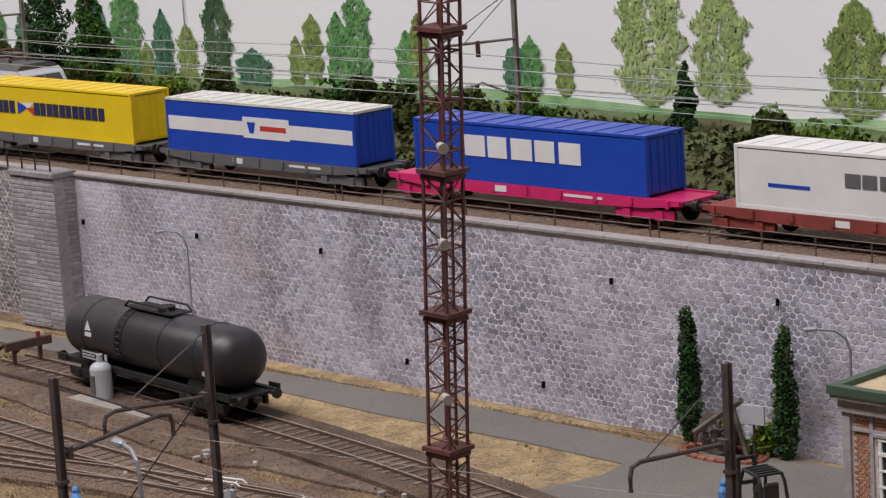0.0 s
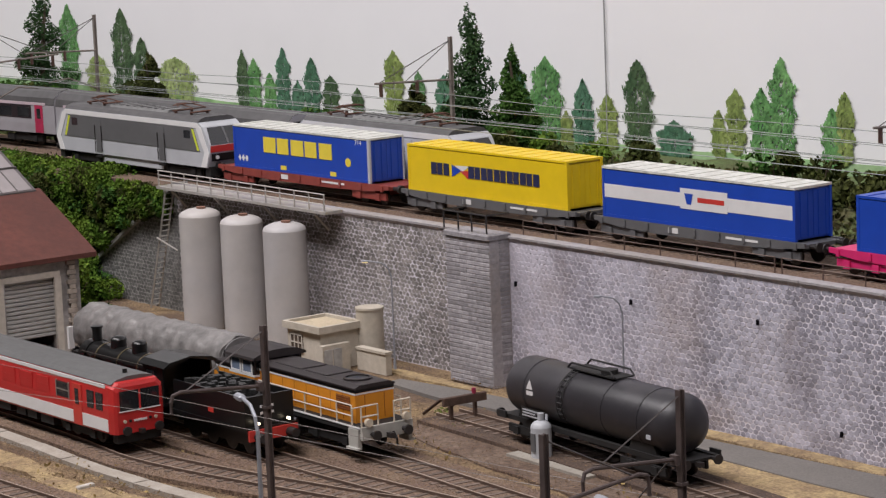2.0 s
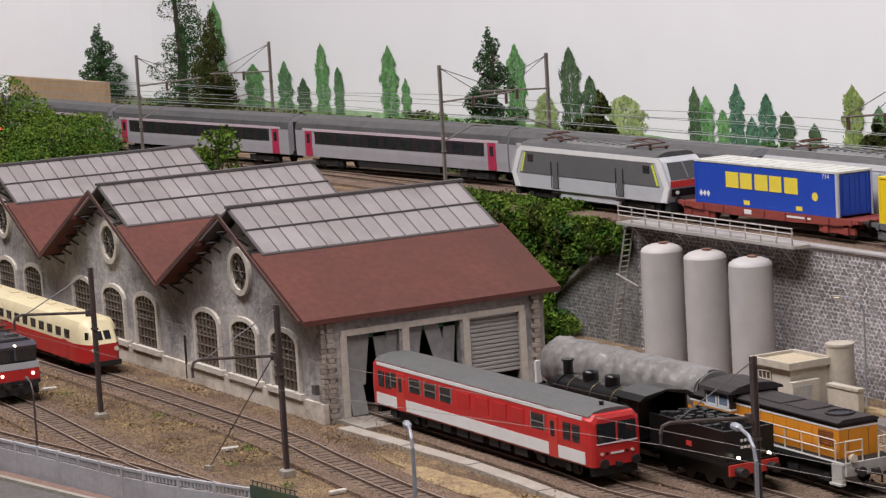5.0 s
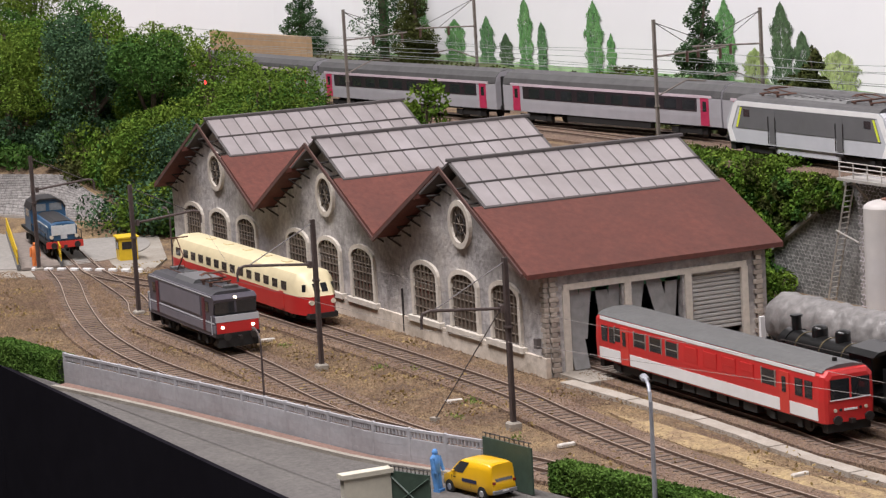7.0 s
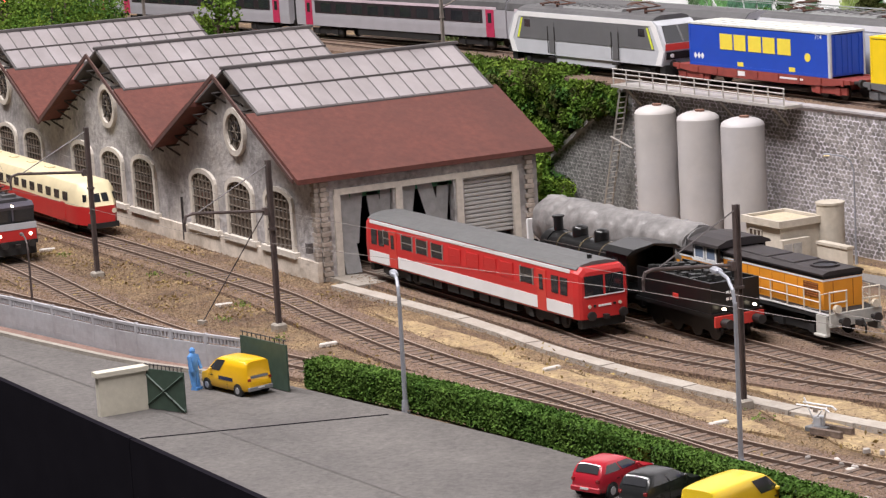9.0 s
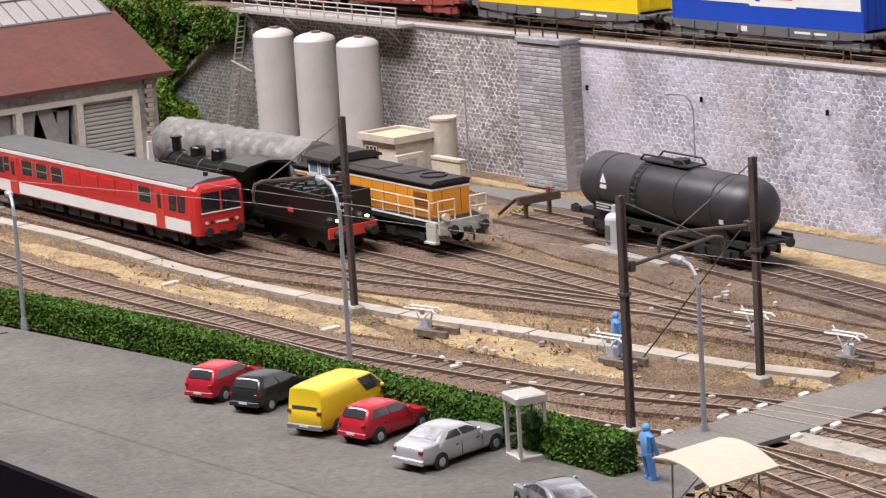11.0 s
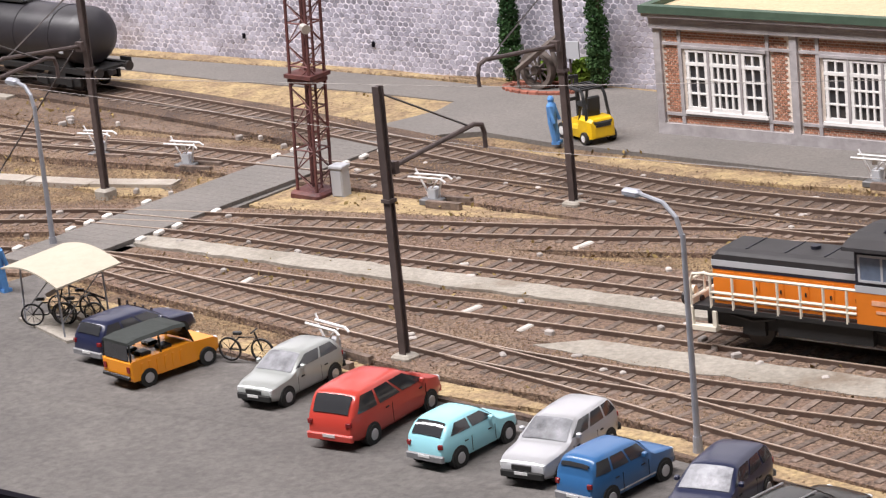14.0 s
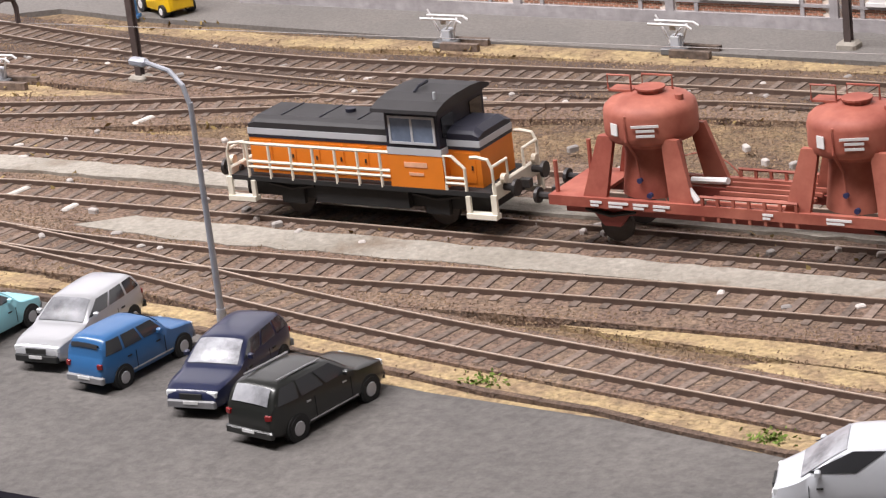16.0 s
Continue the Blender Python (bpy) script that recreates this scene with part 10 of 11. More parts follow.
def open_car():
    root = thing("open_car", "orange open utility car with a black canvas roof", "car", scaled(at(1.95, -3.915, 0.012, 83), 1.0, 0.97, 0.94), group="parked vehicles")
    Geo(HO).loft([[(X, -ww, z0), (X, ww, z0), (X, ww, z1), (X, -ww, z1)] for X, ww, z0, z1 in ((-1.75, 0.72, 0.4, 0.92), (-1.7, 0.76, 0.3, 0.98), (0.55, 0.76, 0.28, 0.98), (0.7, 0.74, 0.28, 0.95), (1.55, 0.66, 0.34, 0.86), (1.72, 0.6, 0.42, 0.75))]).ob("body", ORANGE_CAR, root)
    for i in range(6):
        for s in (-1, 1):
            Geo(HO).box(-1.4 + 0.3 * i, -1.3 + 0.3 * i, s * 0.765 - 0.02, s * 0.765 + 0.02, 0.4, 0.85).ob("body_rib", ORANGE_CAR, root)
    Geo(HO).loft([[(X, -0.7, z), (X, 0.7, z), (X, 0.62, z + 0.1), (X, -0.62, z + 0.1)] for X, z in ((-1.72, 1.5), (-1.3, 1.56), (0.1, 1.58), (0.5, 1.53))]).ob("canvas_roof", mat("dark_green_black_canvas", (0.03, 0.035, 0.033), 0.9, var=0.2), root, "dark canvas roof")
    for X0, X1 in ((-1.7, -1.68), (0.72, 0.48), (-0.55, -0.55)):
        for s in (-1, 1):
            Geo(HO).tube([(X0, s * 0.7, 0.9), (X1, s * 0.66, 1.55)], 0.035, 5).ob("pillar", BLACKP, root)
    Geo(HO).loft([[(0.7, -0.66, 0.98), (0.72, -0.66, 0.98), (0.52, -0.62, 1.52), (0.5, -0.62, 1.52)], [(0.7, 0.66, 0.98), (0.72, 0.66, 0.98), (0.52, 0.62, 1.52), (0.5, 0.62, 1.52)]]).ob("windscreen", CAR_GLASS, root)
    Geo(HO).loft([[(-1.72, -0.6, 1.0), (-1.74, -0.6, 1.0), (-1.72, -0.58, 1.5), (-1.7, -0.58, 1.5)], [(-1.72, 0.6, 1.0), (-1.74, 0.6, 1.0), (-1.72, 0.58, 1.5), (-1.7, 0.58, 1.5)]]).ob("rear_window", CAR_GLASS, root)
    for X in (-0.2, -1.0):
        for s in (-0.35, 0.35):
            Geo(HO).cbox((X, s, 1.0), (0.4, 0.46, 0.2), 0, 0.05).ob("seat", BLACKP, root)
    for s in (-1, 1):
        for X in (-1.15, 1.15):
            wh = Geo(HO).cyl((X, s * 0.58, 0.31), (X, s * 0.8, 0.31), 0.31, 18).ob("wheel", TYRE, root)
            Geo(HO).cyl((X, s * 0.78, 0.31), (X, s * 0.82, 0.31), 0.17, 12).ob("rim", RIM, wh)
        Geo(HO).cyl((1.66, s * 0.45, 0.7), (1.76, s * 0.45, 0.7), 0.1, 12).ob("headlight", HEADL, root)
        Geo(HO).cbox((-1.76, s * 0.6, 0.7), (0.04, 0.14, 0.2)).ob("tail_light", TAIL, root)
    for X in (-1.8, 1.78):
        Geo(HO).cbox((X, 0, 0.45), (0.1, 1.4, 0.12), 0, 0.03).ob("bumper", BLACKP, root)


open_car()

# ---- foliage ----
def leaf_mat(name, a, b, island=0.5):
    m = mat(name, a, 0.85, var=0.35, scale=500, bump=0, second=b, mix_scale=35, mix_soft=0.15, island=island)
    m.node_tree.nodes["Principled BSDF"].inputs["Specular IOR Level"].default_value = 0.15
    return m


LEAF = [leaf_mat("fresh_green_leaves", (0.08, 0.172, 0.02), (0.185, 0.265, 0.036)), leaf_mat("deep_green_leaves", (0.042, 0.116, 0.023), (0.093, 0.185, 0.035)), leaf_mat("grey_green_leaves", (0.045, 0.105, 0.05), (0.085, 0.155, 0.075)), leaf_mat("olive_leaves", (0.05, 0.066, 0.016), (0.09, 0.098, 0.027)), leaf_mat("dark_conifer_needles", (0.036, 0.09, 0.034), (0.075, 0.14, 0.05))]
HEDGE = leaf_mat("clipped_hedge_leaves", (0.063, 0.142, 0.024), (0.12, 0.21, 0.038), 0.4)
BROWNHEDGE = leaf_mat("brown_green_scrub", (0.055, 0.065, 0.022), (0.1, 0.075, 0.035))
TUFT = leaf_mat("grass_tuft_blades", (0.14, 0.24, 0.04), (0.25, 0.28, 0.08))
DRYBLADE = leaf_mat("dry_grass_blades", (0.42, 0.31, 0.13), (0.3, 0.21, 0.09))
# Near-black filler colour stands in for the shade between the hedge leaves.
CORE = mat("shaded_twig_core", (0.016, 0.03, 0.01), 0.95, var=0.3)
BARK = mat("grey_brown_bark", (0.09, 0.065, 0.045), 0.9, var=0.3, scale=300, bump=0.5)
nr = np.random.default_rng(11)


def leaves(points, size, seed=0):
    """A mesh of many small leaf-shaped quads round given points."""
    r = np.random.default_rng(seed)
    n = len(points)
    u = r.normal(size=(n, 3))
    u /= np.linalg.norm(u, axis=1)[:, None]
    v = np.cross(u, r.normal(size=(n, 3)))
    v /= np.linalg.norm(v, axis=1)[:, None]
    s = (size * r.uniform(0.6, 1.3, n))[:, None]
    q = np.stack([points - u * s, points + v * s * 0.55, points + u * s, points - v * s * 0.55], 1).reshape(-1, 3)
    g = Geo()
    g.v = q.tolist()
    g.f = np.arange(4 * n).reshape(n, 4).tolist()
    return g


def blobs(centres, radii, n, seed=0, shell=0.55):
    """Points strewn through clumps, most of them near the skin."""
    r = np.random.default_rng(seed)
    centres, radii = np.array(centres, float), np.array(radii, float)
    if radii.ndim == 1:
        radii = np.repeat(radii[:, None], 3, 1)
    w = radii.prod(1) ** (2 / 3)
    k = r.choice(len(centres), n, p=w / w.sum())
    d = r.normal(size=(n, 3))
    d /= np.linalg.norm(d, axis=1)[:, None]
    return centres[k] + d * radii[k] * (shell + (1 - shell) * r.random(n) ** 0.5)[:, None]


def tree(x, y, z, h, w, m, seed, n=2600, leaf=0.026, label="dense broad-leaved model tree", conic=False, taper=0.75):
    root = thing("tree", label, "tree", at(x, y, z))
    r = random.Random(seed)
    tr_ = Geo()
    bend = [(0, 0, -0.05), (0.02 * r.uniform(-1, 1), 0.02 * r.uniform(-1, 1), h * 0.35), (0.05 * r.uniform(-1, 1), 0.05 * r.uniform(-1, 1), h * 0.85)]
    tr_.cyl(bend[0], bend[1], 0.035 * h, 8, 0.025 * h).cyl(bend[1], bend[2], 0.025 * h, 8, 0.008 * h)
    tr_.ob("trunk", BARK, root)
    cs, rs = [], []
    k = 26 if conic else 20
    for i in range(k):
        t = (i + 0.5) / k
        if conic:
            rad = w / 2 * (1.03 - t) ** taper * (0.55 + 0.45 * min(1, t * 5))
            zz = h * (0.06 + 0.9 * t)
            a = r.uniform(0, 6.28)
            out, fat = (0.18, 0.86) if taper < 0.3 else (0.45, 0.62)
            cs.append((rad * out * math.cos(a), rad * out * math.sin(a), zz))
            rs.append((rad * fat, rad * fat, h * 0.07))
        else:
            a, e = r.uniform(0, 6.28), r.uniform(-0.9, 1)
            q = w / 2 * 0.62 * math.sqrt(max(0.05, 1 - e * e * 0.8))
            c = (q * math.cos(a), q * math.sin(a), h * 0.52 + e * h * 0.36)
            cs.append(c)
            s = w * r.uniform(0.17, 0.26)
            rs.append((s, s, s * 0.85))
            if i % 3 == 0:
                Geo().cyl((0, 0, h * 0.3), c, 0.012 * h, 5, 0.004 * h).ob("limb", BARK, root)
    leaves(blobs(cs, rs, n, seed), leaf, seed).ob("crown", m, root)
    return root


def bush(x, y, z, w, h, m, seed, n=700, leaf=0.022, label="small green bush on the bank"):
    root = thing("bush", label, "bush", at(x, y, z), group="bushes")
    r = random.Random(seed)
    for i in range(4):
        Geo().cyl((0, 0, -0.02), (r.uniform(-0.3, 0.3) * w, r.uniform(-0.3, 0.3) * w, h * 0.7), 0.008, 5, 0.003).ob("stem", BARK, root)
    cs = [(r.uniform(-0.3, 0.3) * w, r.uniform(-0.3, 0.3) * w, h * r.uniform(0.3, 0.75)) for i in range(8)]
    leaves(blobs(cs, [w * r.uniform(0.16, 0.28) for c in cs], n, seed), leaf, seed).ob("foliage", m, root)


# woods at the end of the layout
wr = random.Random(5)
WOODS = [(-15.4, -0.75), (-14.7, -1.25), (-14.9, -1.0), (-15.3, -1.45), (-15.9, -1.15), (-15.9, -1.75), (-16.5, -1.5), (-16.7, -2.05), (-17.2, -1.7), (-17.8, -2.1), (-18.3, -1.6), (-18.6, -2.3), (-19.3, -1.9), (-14.9, -1.75), (-15.3, -2.0), (-20.2, -1.5), (-20.4, -2.3)]
for i, (x, y) in enumerate(WOODS):
    h = wr.uniform(1.0, 1.3) + (0.25 if y < -1.4 and x < -16 else 0)
    if i in (0, 13, 14):
        h = 0.75
    tree(x, y, ground_height(x, y) - 0.03, h, wr.uniform(0.85, 1.1), LEAF[(0, 0, 1, 0, 0, 1, 0, 2, 0, 0, 1, 0, 1, 2, 0, 0, 0)[i]], 100 + i, 15000, 0.0145)
for i in range(85):
    x, y = wr.uniform(-19.8, -13.95), wr.uniform(-2.6, -0.95)
    y = max(y, float(np.interp(x, [p[0] for p in head_line], [p[1] for p in head_line])) + 0.2) if x < -14.8 else y
    bush(x, y, ground_height(x, y) - 0.03, wr.uniform(0.4, 0.65), wr.uniform(0.3, 0.6), LEAF[wr.choice((0, 1, 2, 3))], 200 + i, 1100, 0.019)
for i in range(14):
    x, y = (wr.uniform(-14.95, -14.1), wr.uniform(-2.35, -1.8)) if i < 7 else (wr.uniform(-18.6, -15.4), 0.0)
    y = y or float(np.interp(x, [p[0] for p in head_line], [p[1] for p in head_line])) + wr.uniform(0.12, 0.25)
    bush(x, y, ground_height(x, y) - 0.03, wr.uniform(0.4, 0.6), wr.uniform(0.2, 0.36), LEAF[wr.choice((0, 1, 1, 3))], 800 + i, 1100, 0.019)
# bushes on the bank beside the shed
for i in range(130):
    x, y = wr.uniform(-10.0, -8.15), wr.uniform(-0.85, 0.14)
    bush(x, y, ground_height(x, y) - 0.04, wr.uniform(0.3, 0.44), min(wr.uniform(0.16, 0.26), max(0.05, 0.86 - ground_height(x, y))), LEAF[wr.choice((0, 0, 1, 0, 3))], 600 + i, 1300, 0.0135)
# creeper hanging over the edge of the bank
creeper = {0: [], 1: [], 3: []}
for i in range(134):
    x = wr.uniform(-9.2, -7.45) if i < 90 else wr.uniform(-8.5, -7.42)
    foot = max(0.0, 0.8 + (x + 7.33) * 0.57)
    w, h = (wr.uniform(0.16, 0.24), wr.uniform(0.08, 0.14)) if i < 90 else (wr.uniform(0.1, 0.17), wr.uniform(0.06, 0.1))
    z = wr.uniform(min(foot, 0.6), 0.66) if i < 90 else wr.uniform(0.68, 0.74)
    cs = [(x + wr.uniform(-0.3, 0.3) * w, 0.02 + wr.uniform(-0.3, 0.3) * w, z + h * wr.uniform(0.3, 0.75)) for j in range(8)]
    creeper[wr.choice((0, 0, 1, 0, 3))].append(blobs(cs, [w * wr.uniform(0.16, 0.28) for c in cs], 600 if i < 90 else 420, 300 + i))
for k, chunks in creeper.items():
    tagged(leaves(np.concatenate(chunks), 0.0145, 300 + k).ob("creeper", LEAF[k]), "green creeper hanging over the edge of the bank", "creeper", kind="stuff")
for i in range(26):
    x = wr.uniform(-8.6, -6.9)
    y = wr.uniform(-1.05, -0.35) if x < -7.9 else wr.uniform(-1.05, -0.75)
    bush(x, y, -0.02, wr.uniform(0.26, 0.4), wr.uniform(0.25, 0.5) if x < -7.6 else 0.22, LEAF[wr.choice((0, 1, 0))], 380 + i, 900, 0.02)
# small trees behind the shed ridges
tree(-12.55, -0.6, 0.55, 0.75, 0.45, LEAF[0], 401, 1500, 0.022, "small fresh green tree behind the shed")
tree(-13.15, -0.75, 0.5, 0.42, 0.42, LEAF[2], 402, 1300, 0.022, "small grey-green tree behind the shed")
bush(-12.9, -0.62, 0.6, 0.4, 0.25, LEAF[1], 403)
bush(-12.0, -0.5, 0.6, 0.35, 0.22, LEAF[1], 404)
# tall dark conifers near the backdrop
for i, (x, y, h, w) in enumerate(((-17.95, 1.5, 1.6, 0.9), (-17.3, 1.55, 1.1, 0.6), (-11.75, 1.55, 0.98, 0.62), (-6.2, 1.6, 1.0, 0.5), (-5.78, 1.62, 0.75, 0.42), (-6.75, 1.55, 0.45, 0.45), (-0.96, 1.6, 0.42, 0.2), (-10.2, 1.6, 0.5, 0.4), (-19.9, 1.4, 0.9, 0.7), (-17.3, 1.6, 0.5, 0.5))):
    tree(x, y, 0.95, h, w, LEAF[4] if i in (0, 2, 3, 6, 8) else LEAF[(1, 3)[i % 2]], 420 + i, 9000, 0.0125, "tall dark green conifer in front of the backdrop", True)
# cypresses by the monument
for x, h in ((0.42, 0.6), (0.93, 0.58)):
    tree(x, -0.085, 0.0, h, 0.135, LEAF[4], 440 + int(h * 100), 5500, 0.0085, "slim dark green cypress against the wall", True, 0.28)
for i, (x, y, w, h) in enumerate(((0.8, -0.06, 0.18, 0.16), (0.6, -0.06, 0.16, 0.12))):
    bush(x, y, 0.0, w, h, LEAF[0], 450 + i, 500, 0.014, "green shrub by the monument")

# scrub bank behind the main line
sb = Geo()
bx = [8 - 0.2 * i for i in range(0, 150)]
prof = ((0.98, 0.76), (1.02, 0.86), (1.12, 0.97), (1.3, 1.02), (1.6, 1.04), (1.96, 1.03))


def bank_back(x):
    return 0.0 if x > -14 else -0.06 * (-14 - x)


sb.loft([[(x, y + 0.03 * noise.noise((x * 3, y, 0)) + bank_back(x) * (1 if y < 1.5 else 0), z - 0.012 + 0.04 * noise.noise((x * 2.3, y * 2, 1))) for y, z in prof] + [(x, 1.96, 0.7), (x, 1.0 + bank_back(x), 0.7)] for x in bx])
tagged(sb.ob("scrub_bank", mat("mossy_brown_bank", (0.075, 0.07, 0.03), 0.95, var=0.4, scale=500, bump=0.8, second=(0.1, 0.15, 0.05), mix_scale=18)), "brown-green scrub bank behind the main line", "bank", kind="structure")
pts = []
for i in range(26000):
    x = nr.uniform(-20.5, 5.0)
    t = nr.random()
    k = t * 4
    j = int(k)
    y = prof[j][0] + (prof[j + 1][0] - prof[j][0]) * (k - j)
    z = prof[j][1] + (prof[j + 1][1] - prof[j][1]) * (k - j)
    pts.append((x, y + bank_back(x) * (1 if y < 1.5 else 0), z + 0.04 * noise.noise((x * 2.3, y * 2, 1)) + nr.uniform(-0.01, 0.03)))
pts = np.array(pts)
half_ = len(pts) * 6 // 10
tagged(leaves(pts[:half_], 0.022, 3).ob("scrub", BROWNHEDGE), "brown-green scrub leaves on the bank", "scrub", kind="stuff")
tagged(leaves(pts[half_:], 0.02, 4).ob("scrub", LEAF[3]), "olive green scrub leaves on the bank", "scrub", kind="stuff")
for i in range(40):
    x = wr.uniform(-13.5, 2.5)
    bush(x, wr.uniform(1.12, 1.7), 0.96, wr.uniform(0.2, 0.38), wr.uniform(0.12, 0.26), LEAF[wr.choice((0, 1, 3, 3))], 500 + i, 420, 0.022, "low green shrub on the bank behind the main line")


def hedge(points, w, h, seed, label):
    root = thing("hedge", label, "hedge", kind="structure")
    line = smooth_line(points, 0.1)
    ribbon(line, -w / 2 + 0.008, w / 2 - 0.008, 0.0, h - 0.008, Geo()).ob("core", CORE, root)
    r = np.random.default_rng(seed)
    out = []
    total = len(line) - 1
    n = int(10500 * total * 0.1)
    for _ in range(n):
        i = r.integers(0, total)
        a, b = line[i], line[i + 1]
        d = (b - a) / np.linalg.norm(b - a)
        nn = np.array((-d[1], d[0]))
        f = r.random()
        c = a + (b - a) * r.random()
        if f < 0.4:
            q = (*(c + nn * r.uniform(-w / 2, w / 2)), h + r.uniform(-0.008, 0.008))
        else:
            s = 1 if f < 0.55 else -1
            q = (*(c + nn * s * (w / 2 + r.uniform(-0.008, 0.006))), r.uniform(0.01, h))
        out.append(q)
    for end, d in ((line[0], line[0] - line[1]), (line[-1], line[-1] - line[-2])):
        d = d / np.linalg.norm(d)
        nn = np.array((-d[1], d[0]))
        for _ in range(260):
            out.append((*(end + nn * r.uniform(-w / 2, w / 2) + d * r.uniform(-0.006, 0.006)), r.uniform(0.01, h)))
    leaves(np.array(out), 0.0088, seed).ob("foliage", HEDGE, root)


hedge([(-4.1, -3.93), (-2.8, -3.7), (-0.8, -3.55), (0.56, -3.5)], 0.12, 0.14, 1, "clipped green hedge along the car park")
hedge([(-9.4, -5.12), (-8.45, -4.98)], 0.13, 0.16, 2, "clipped green hedge at the end of the fence")

# tufts of grass
tufts = []
for x, y, k in ((4.9, -3.94, 30), (5.75, -4.02, 40), (-5.9, -3.6, 20), (-6.2, -3.35, 25), (-7.3, -3.2, 20), (-7.5, -3.35, 18), (-1.0, -2.55, 14), (-3.25, -0.85, 24), (-3.6, -0.72, 20), (-5.2, -3.6, 14), (-8.6, -3.5, 14), (-2.1, -2.75, 14)):
    tufts += [(x + nr.normal() * 0.03, y + nr.normal() * 0.022, abs(nr.normal()) * 0.011 + 0.012) for _ in range(k * 3)]
tagged(leaves(np.array(tufts), 0.0075, 9).ob("grass_tufts", TUFT), "small green grass tufts in the gravel", "grass", kind="stuff")
dry = []
for _ in range(9000):
    x, y = nr.uniform(-9.5, 7.5), nr.uniform(-3.6, -0.1)
    if noise.noise((x * 1.1, y * 1.6, 9)) > 0.12 and not (0.25 < x < 0.8) and not (x < -6.5 and y > -2.8) and not (x > 0.7 and y > -1.0) and not (-5.2 < x < 0.8 and -0.5 < y < -0.16) and not (0.2 < x < 0.8 and y > -1.2):
        dry.append((x, y, 0.012 + 0.012 * nr.random()))
for _ in range(9000):
    x, y = nr.uniform(-12.9, -5.4), nr.uniform(-4.8, -2.8)
    if y > float(np.interp(x, [-13, -9.3, -7.2, -5.3], [-4.9, -4.95, -4.6, -4.2])) and noise.noise((x * 2.2, y * 3.0, 5)) > 0.1:
        dry.append((x, y, 0.012 + 0.008 * nr.random()))
tagged(leaves(np.array(dry), 0.0125, 10).ob("dry_grass", DRYBLADE), "strewn dry grass fibres on the gravel", "grass", kind="stuff")


# loose gravel over the yard
GRAVEL = mat("loose_gravel", (0.25, 0.165, 0.113), 0.95, var=0.3, scale=300, bump=0, second=(0.37, 0.255, 0.155), mix_scale=20, island=0.5)


def gravel_points(n, x0, x1, y0, y1, seed):
    r = np.random.default_rng(seed)
    q = np.stack([r.uniform(x0, x1, n), r.uniform(y0, y1, n)], 1)
    x, y = q[:, 0], q[:, 1]
    back = np.interp(x, [v[0] for v in CARPARK_BACK if v[0] < 0.6 or v[0] > 1.0], [v[1] for v in CARPARK_BACK if v[0] < 0.6 or v[0] > 1.0])
    ok = (y > back + 0.03) & ~((x < -12.6) & (y > -3.9)) & ~((x > 0.28) & (x < 0.76)) & ~((x < -6.5) & (x > -12.95) & (y > -2.72))
    ok &= ~((x > -5.2) & (x < 0.8) & (y > -0.66) & (y < -0.2)) & ~((x > 0.7) & (y > -1.08))
    ok &= ~((x > 0.7) & (abs(y + 2.81 - (x - 0.7) * 0.0285) < 0.075)) & ~((x > 2.95) & (abs(y + 3.18 - (x - 3) * 0.04) < 0.075))
    ok &= ~((x > -3.3) & (x < -0.1) & (abs(y + 1.08 + 0.07 * (x + 1.75)) < 0.26) & (r.random(n) < 0.8))
    spare = np.array([on_straw(u, v) for u, v in q])
    return q[ok & ~(spare & (r.random(n) < 0.93))]


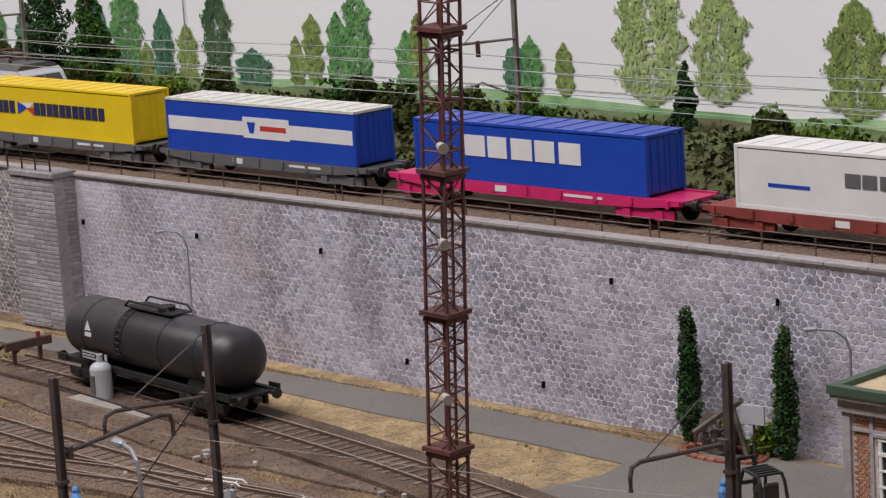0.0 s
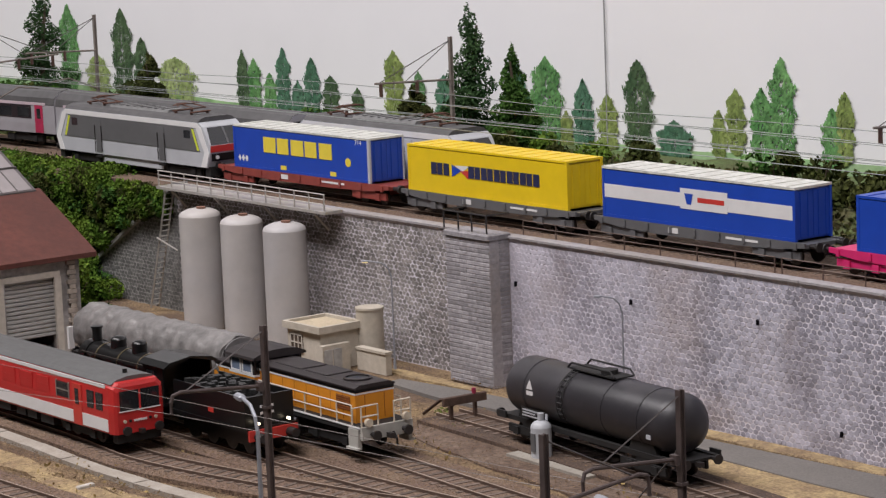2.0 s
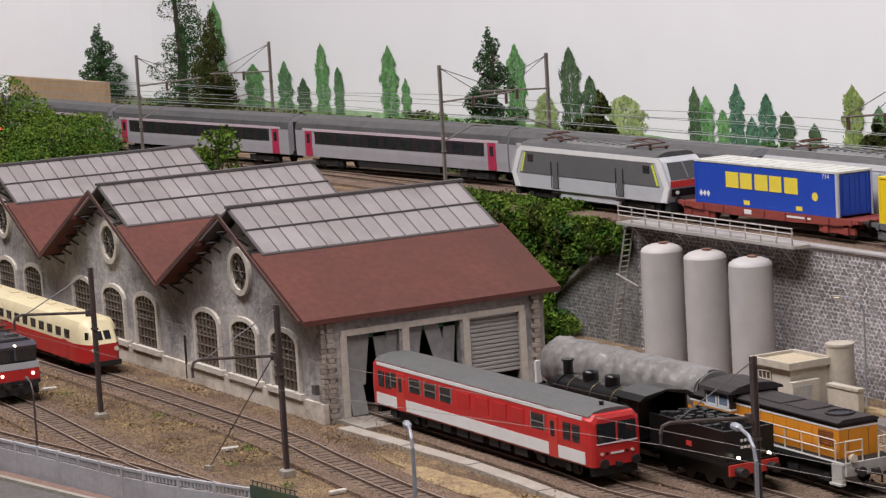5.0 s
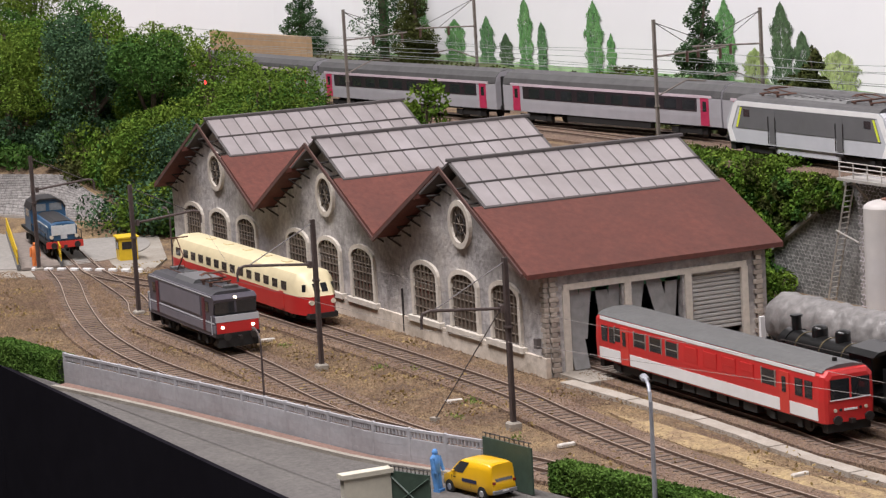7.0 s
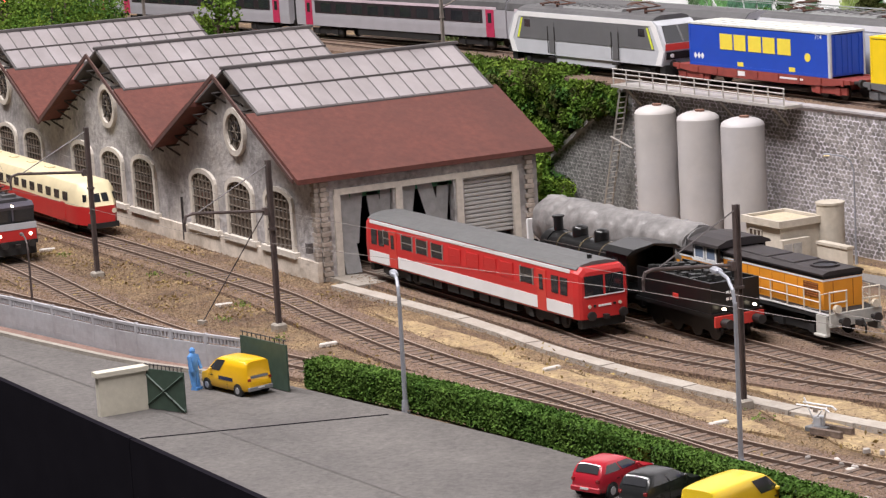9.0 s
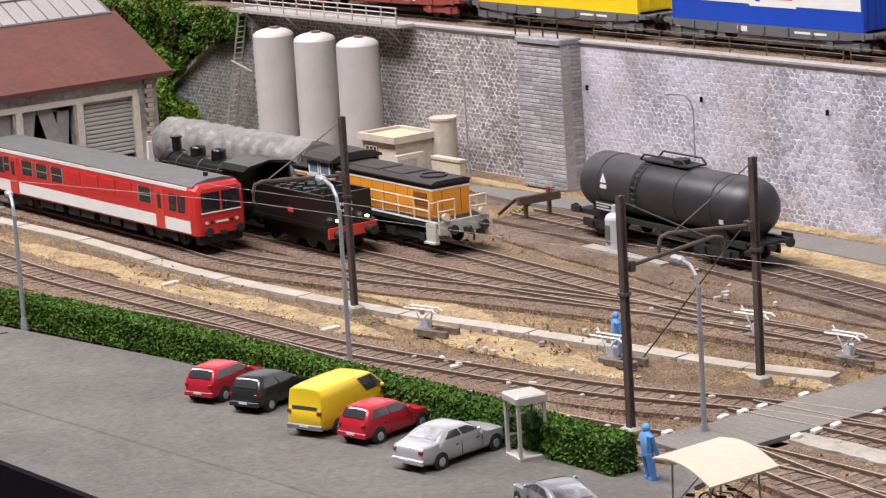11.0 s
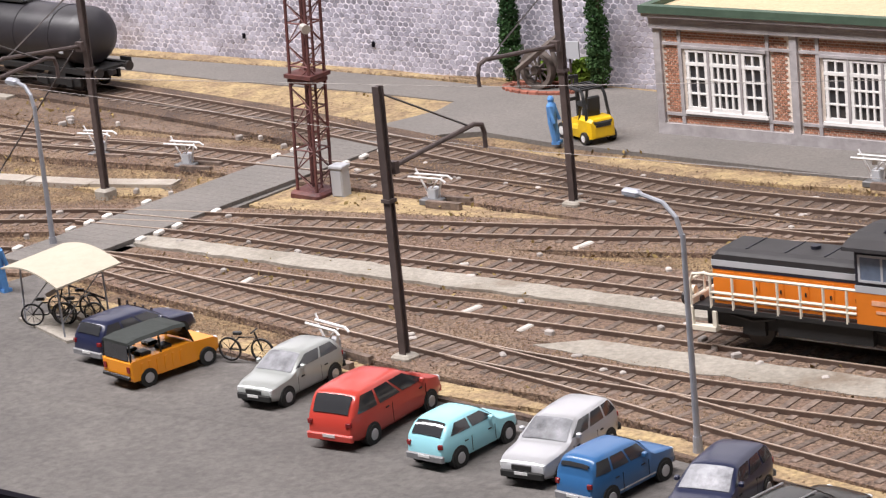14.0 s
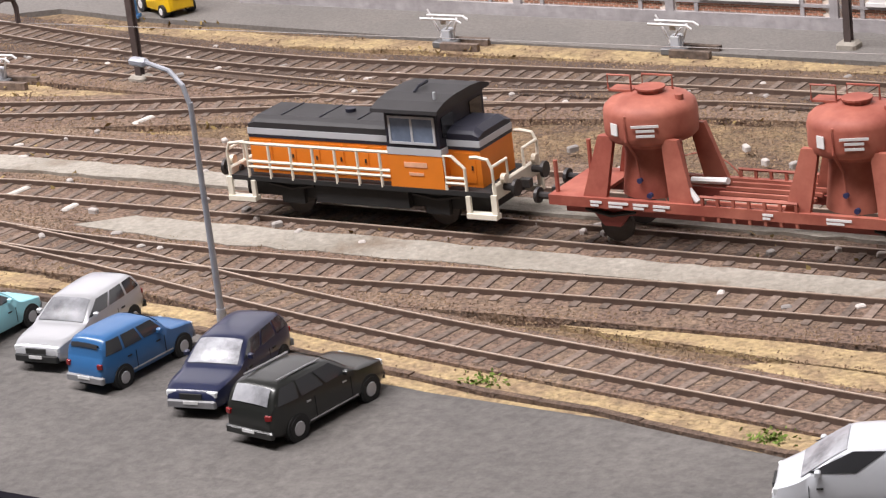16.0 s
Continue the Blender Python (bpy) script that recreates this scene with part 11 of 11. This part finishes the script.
def gravel_bed(q):
    """Height of the bed under each stone, and which stones lie clear of the rails."""
    cell, x0, y0 = 0.012, -14.2, -5.2
    bed = np.full((1900, 450), 0.012)
    rail = np.zeros(bed.shape, bool)
    for line, lift, width in TRACKS:
        if line[0][2] > 0.5:
            continue
        for p, r in zip(line[:-1, :2], line[1:, :2]):
            if not -14.2 < p[0] < 8:
                continue
            d = (r - p) / np.linalg.norm(r - p)
            f = np.arange(0, 1, 0.06)[:, None, None]
            off = np.arange(-width, width + 0.001, 0.01)[None, :, None]
            g = (p + (r - p) * f + np.array((-d[1], d[0])) * off - (x0, y0)) / cell
            i, j = np.clip(g[..., 0].astype(int), 0, 1899), np.clip(g[..., 1].astype(int), 0, 449)
            o = np.broadcast_to(abs(off[..., 0]), i.shape)
            np.maximum.at(bed, (i, j), np.where(o < 0.115, 0.0128, 0.0155) + lift)
            rail[i[abs(o - 0.072) < 0.008], j[abs(o - 0.072) < 0.008]] = True
    i, j = np.clip(((q[:, 0] - x0) / cell).astype(int), 0, 1899), np.clip(((q[:, 1] - y0) / cell).astype(int), 0, 449)
    return bed[i, j], ~rail[i, j]


gq = np.concatenate([gravel_points(150000, -1.5, 7.5, -4.3, -0.1, 31), gravel_points(120000, -10.5, -1.5, -4.9, -0.1, 32), gravel_points(42000, -13.3, -10.5, -5.0, -2.75, 34)])
gz, clear = gravel_bed(gq)
gq, gz = gq[clear], gz[clear]
gr = np.random.default_rng(33)
deck = np.stack([gr.uniform(-13, 4.5, 42000), gr.uniform(0.07, 0.98, 42000)], 1)
deck = deck[(abs(abs(deck[:, 1] - 0.4) - 0.072) > 0.01) & (abs(abs(deck[:, 1] - 0.79) - 0.072) > 0.01)]
deck = deck[deck[:, 0] > -6.2]
gq = np.concatenate([gq, deck])
gz = np.concatenate([gz, np.full(len(deck), 0.8135)])
gn = len(gq)
gs = gr.uniform(0.0028, 0.006, gn) * np.where(gq[:, 0] < -5.6, 1.5, 1.0)
ga = gr.uniform(0, 6.28, gn)
gv = []
for k in range(3):
    t = ga + k * 2.094
    gv.append(np.stack([gq[:, 0] + gs * np.cos(t), gq[:, 1] + gs * np.sin(t), gz], 1))
gv.append(np.stack([gq[:, 0] + gs * 0.3, gq[:, 1], gz + 0.0015 + gs * 0.75], 1))
gg = Geo()
gg.v = np.stack(gv, 1).reshape(-1, 3).tolist()
base = 4 * np.arange(gn)[:, None]
gg.f = np.concatenate([base + np.array(f) for f in ((0, 1, 3), (1, 2, 3), (2, 0, 3))], 1).reshape(-1, 3).tolist()
tagged(gg.ob("gravel", GRAVEL), "loose brown gravel strewn between the tracks", "gravel", kind="stuff")
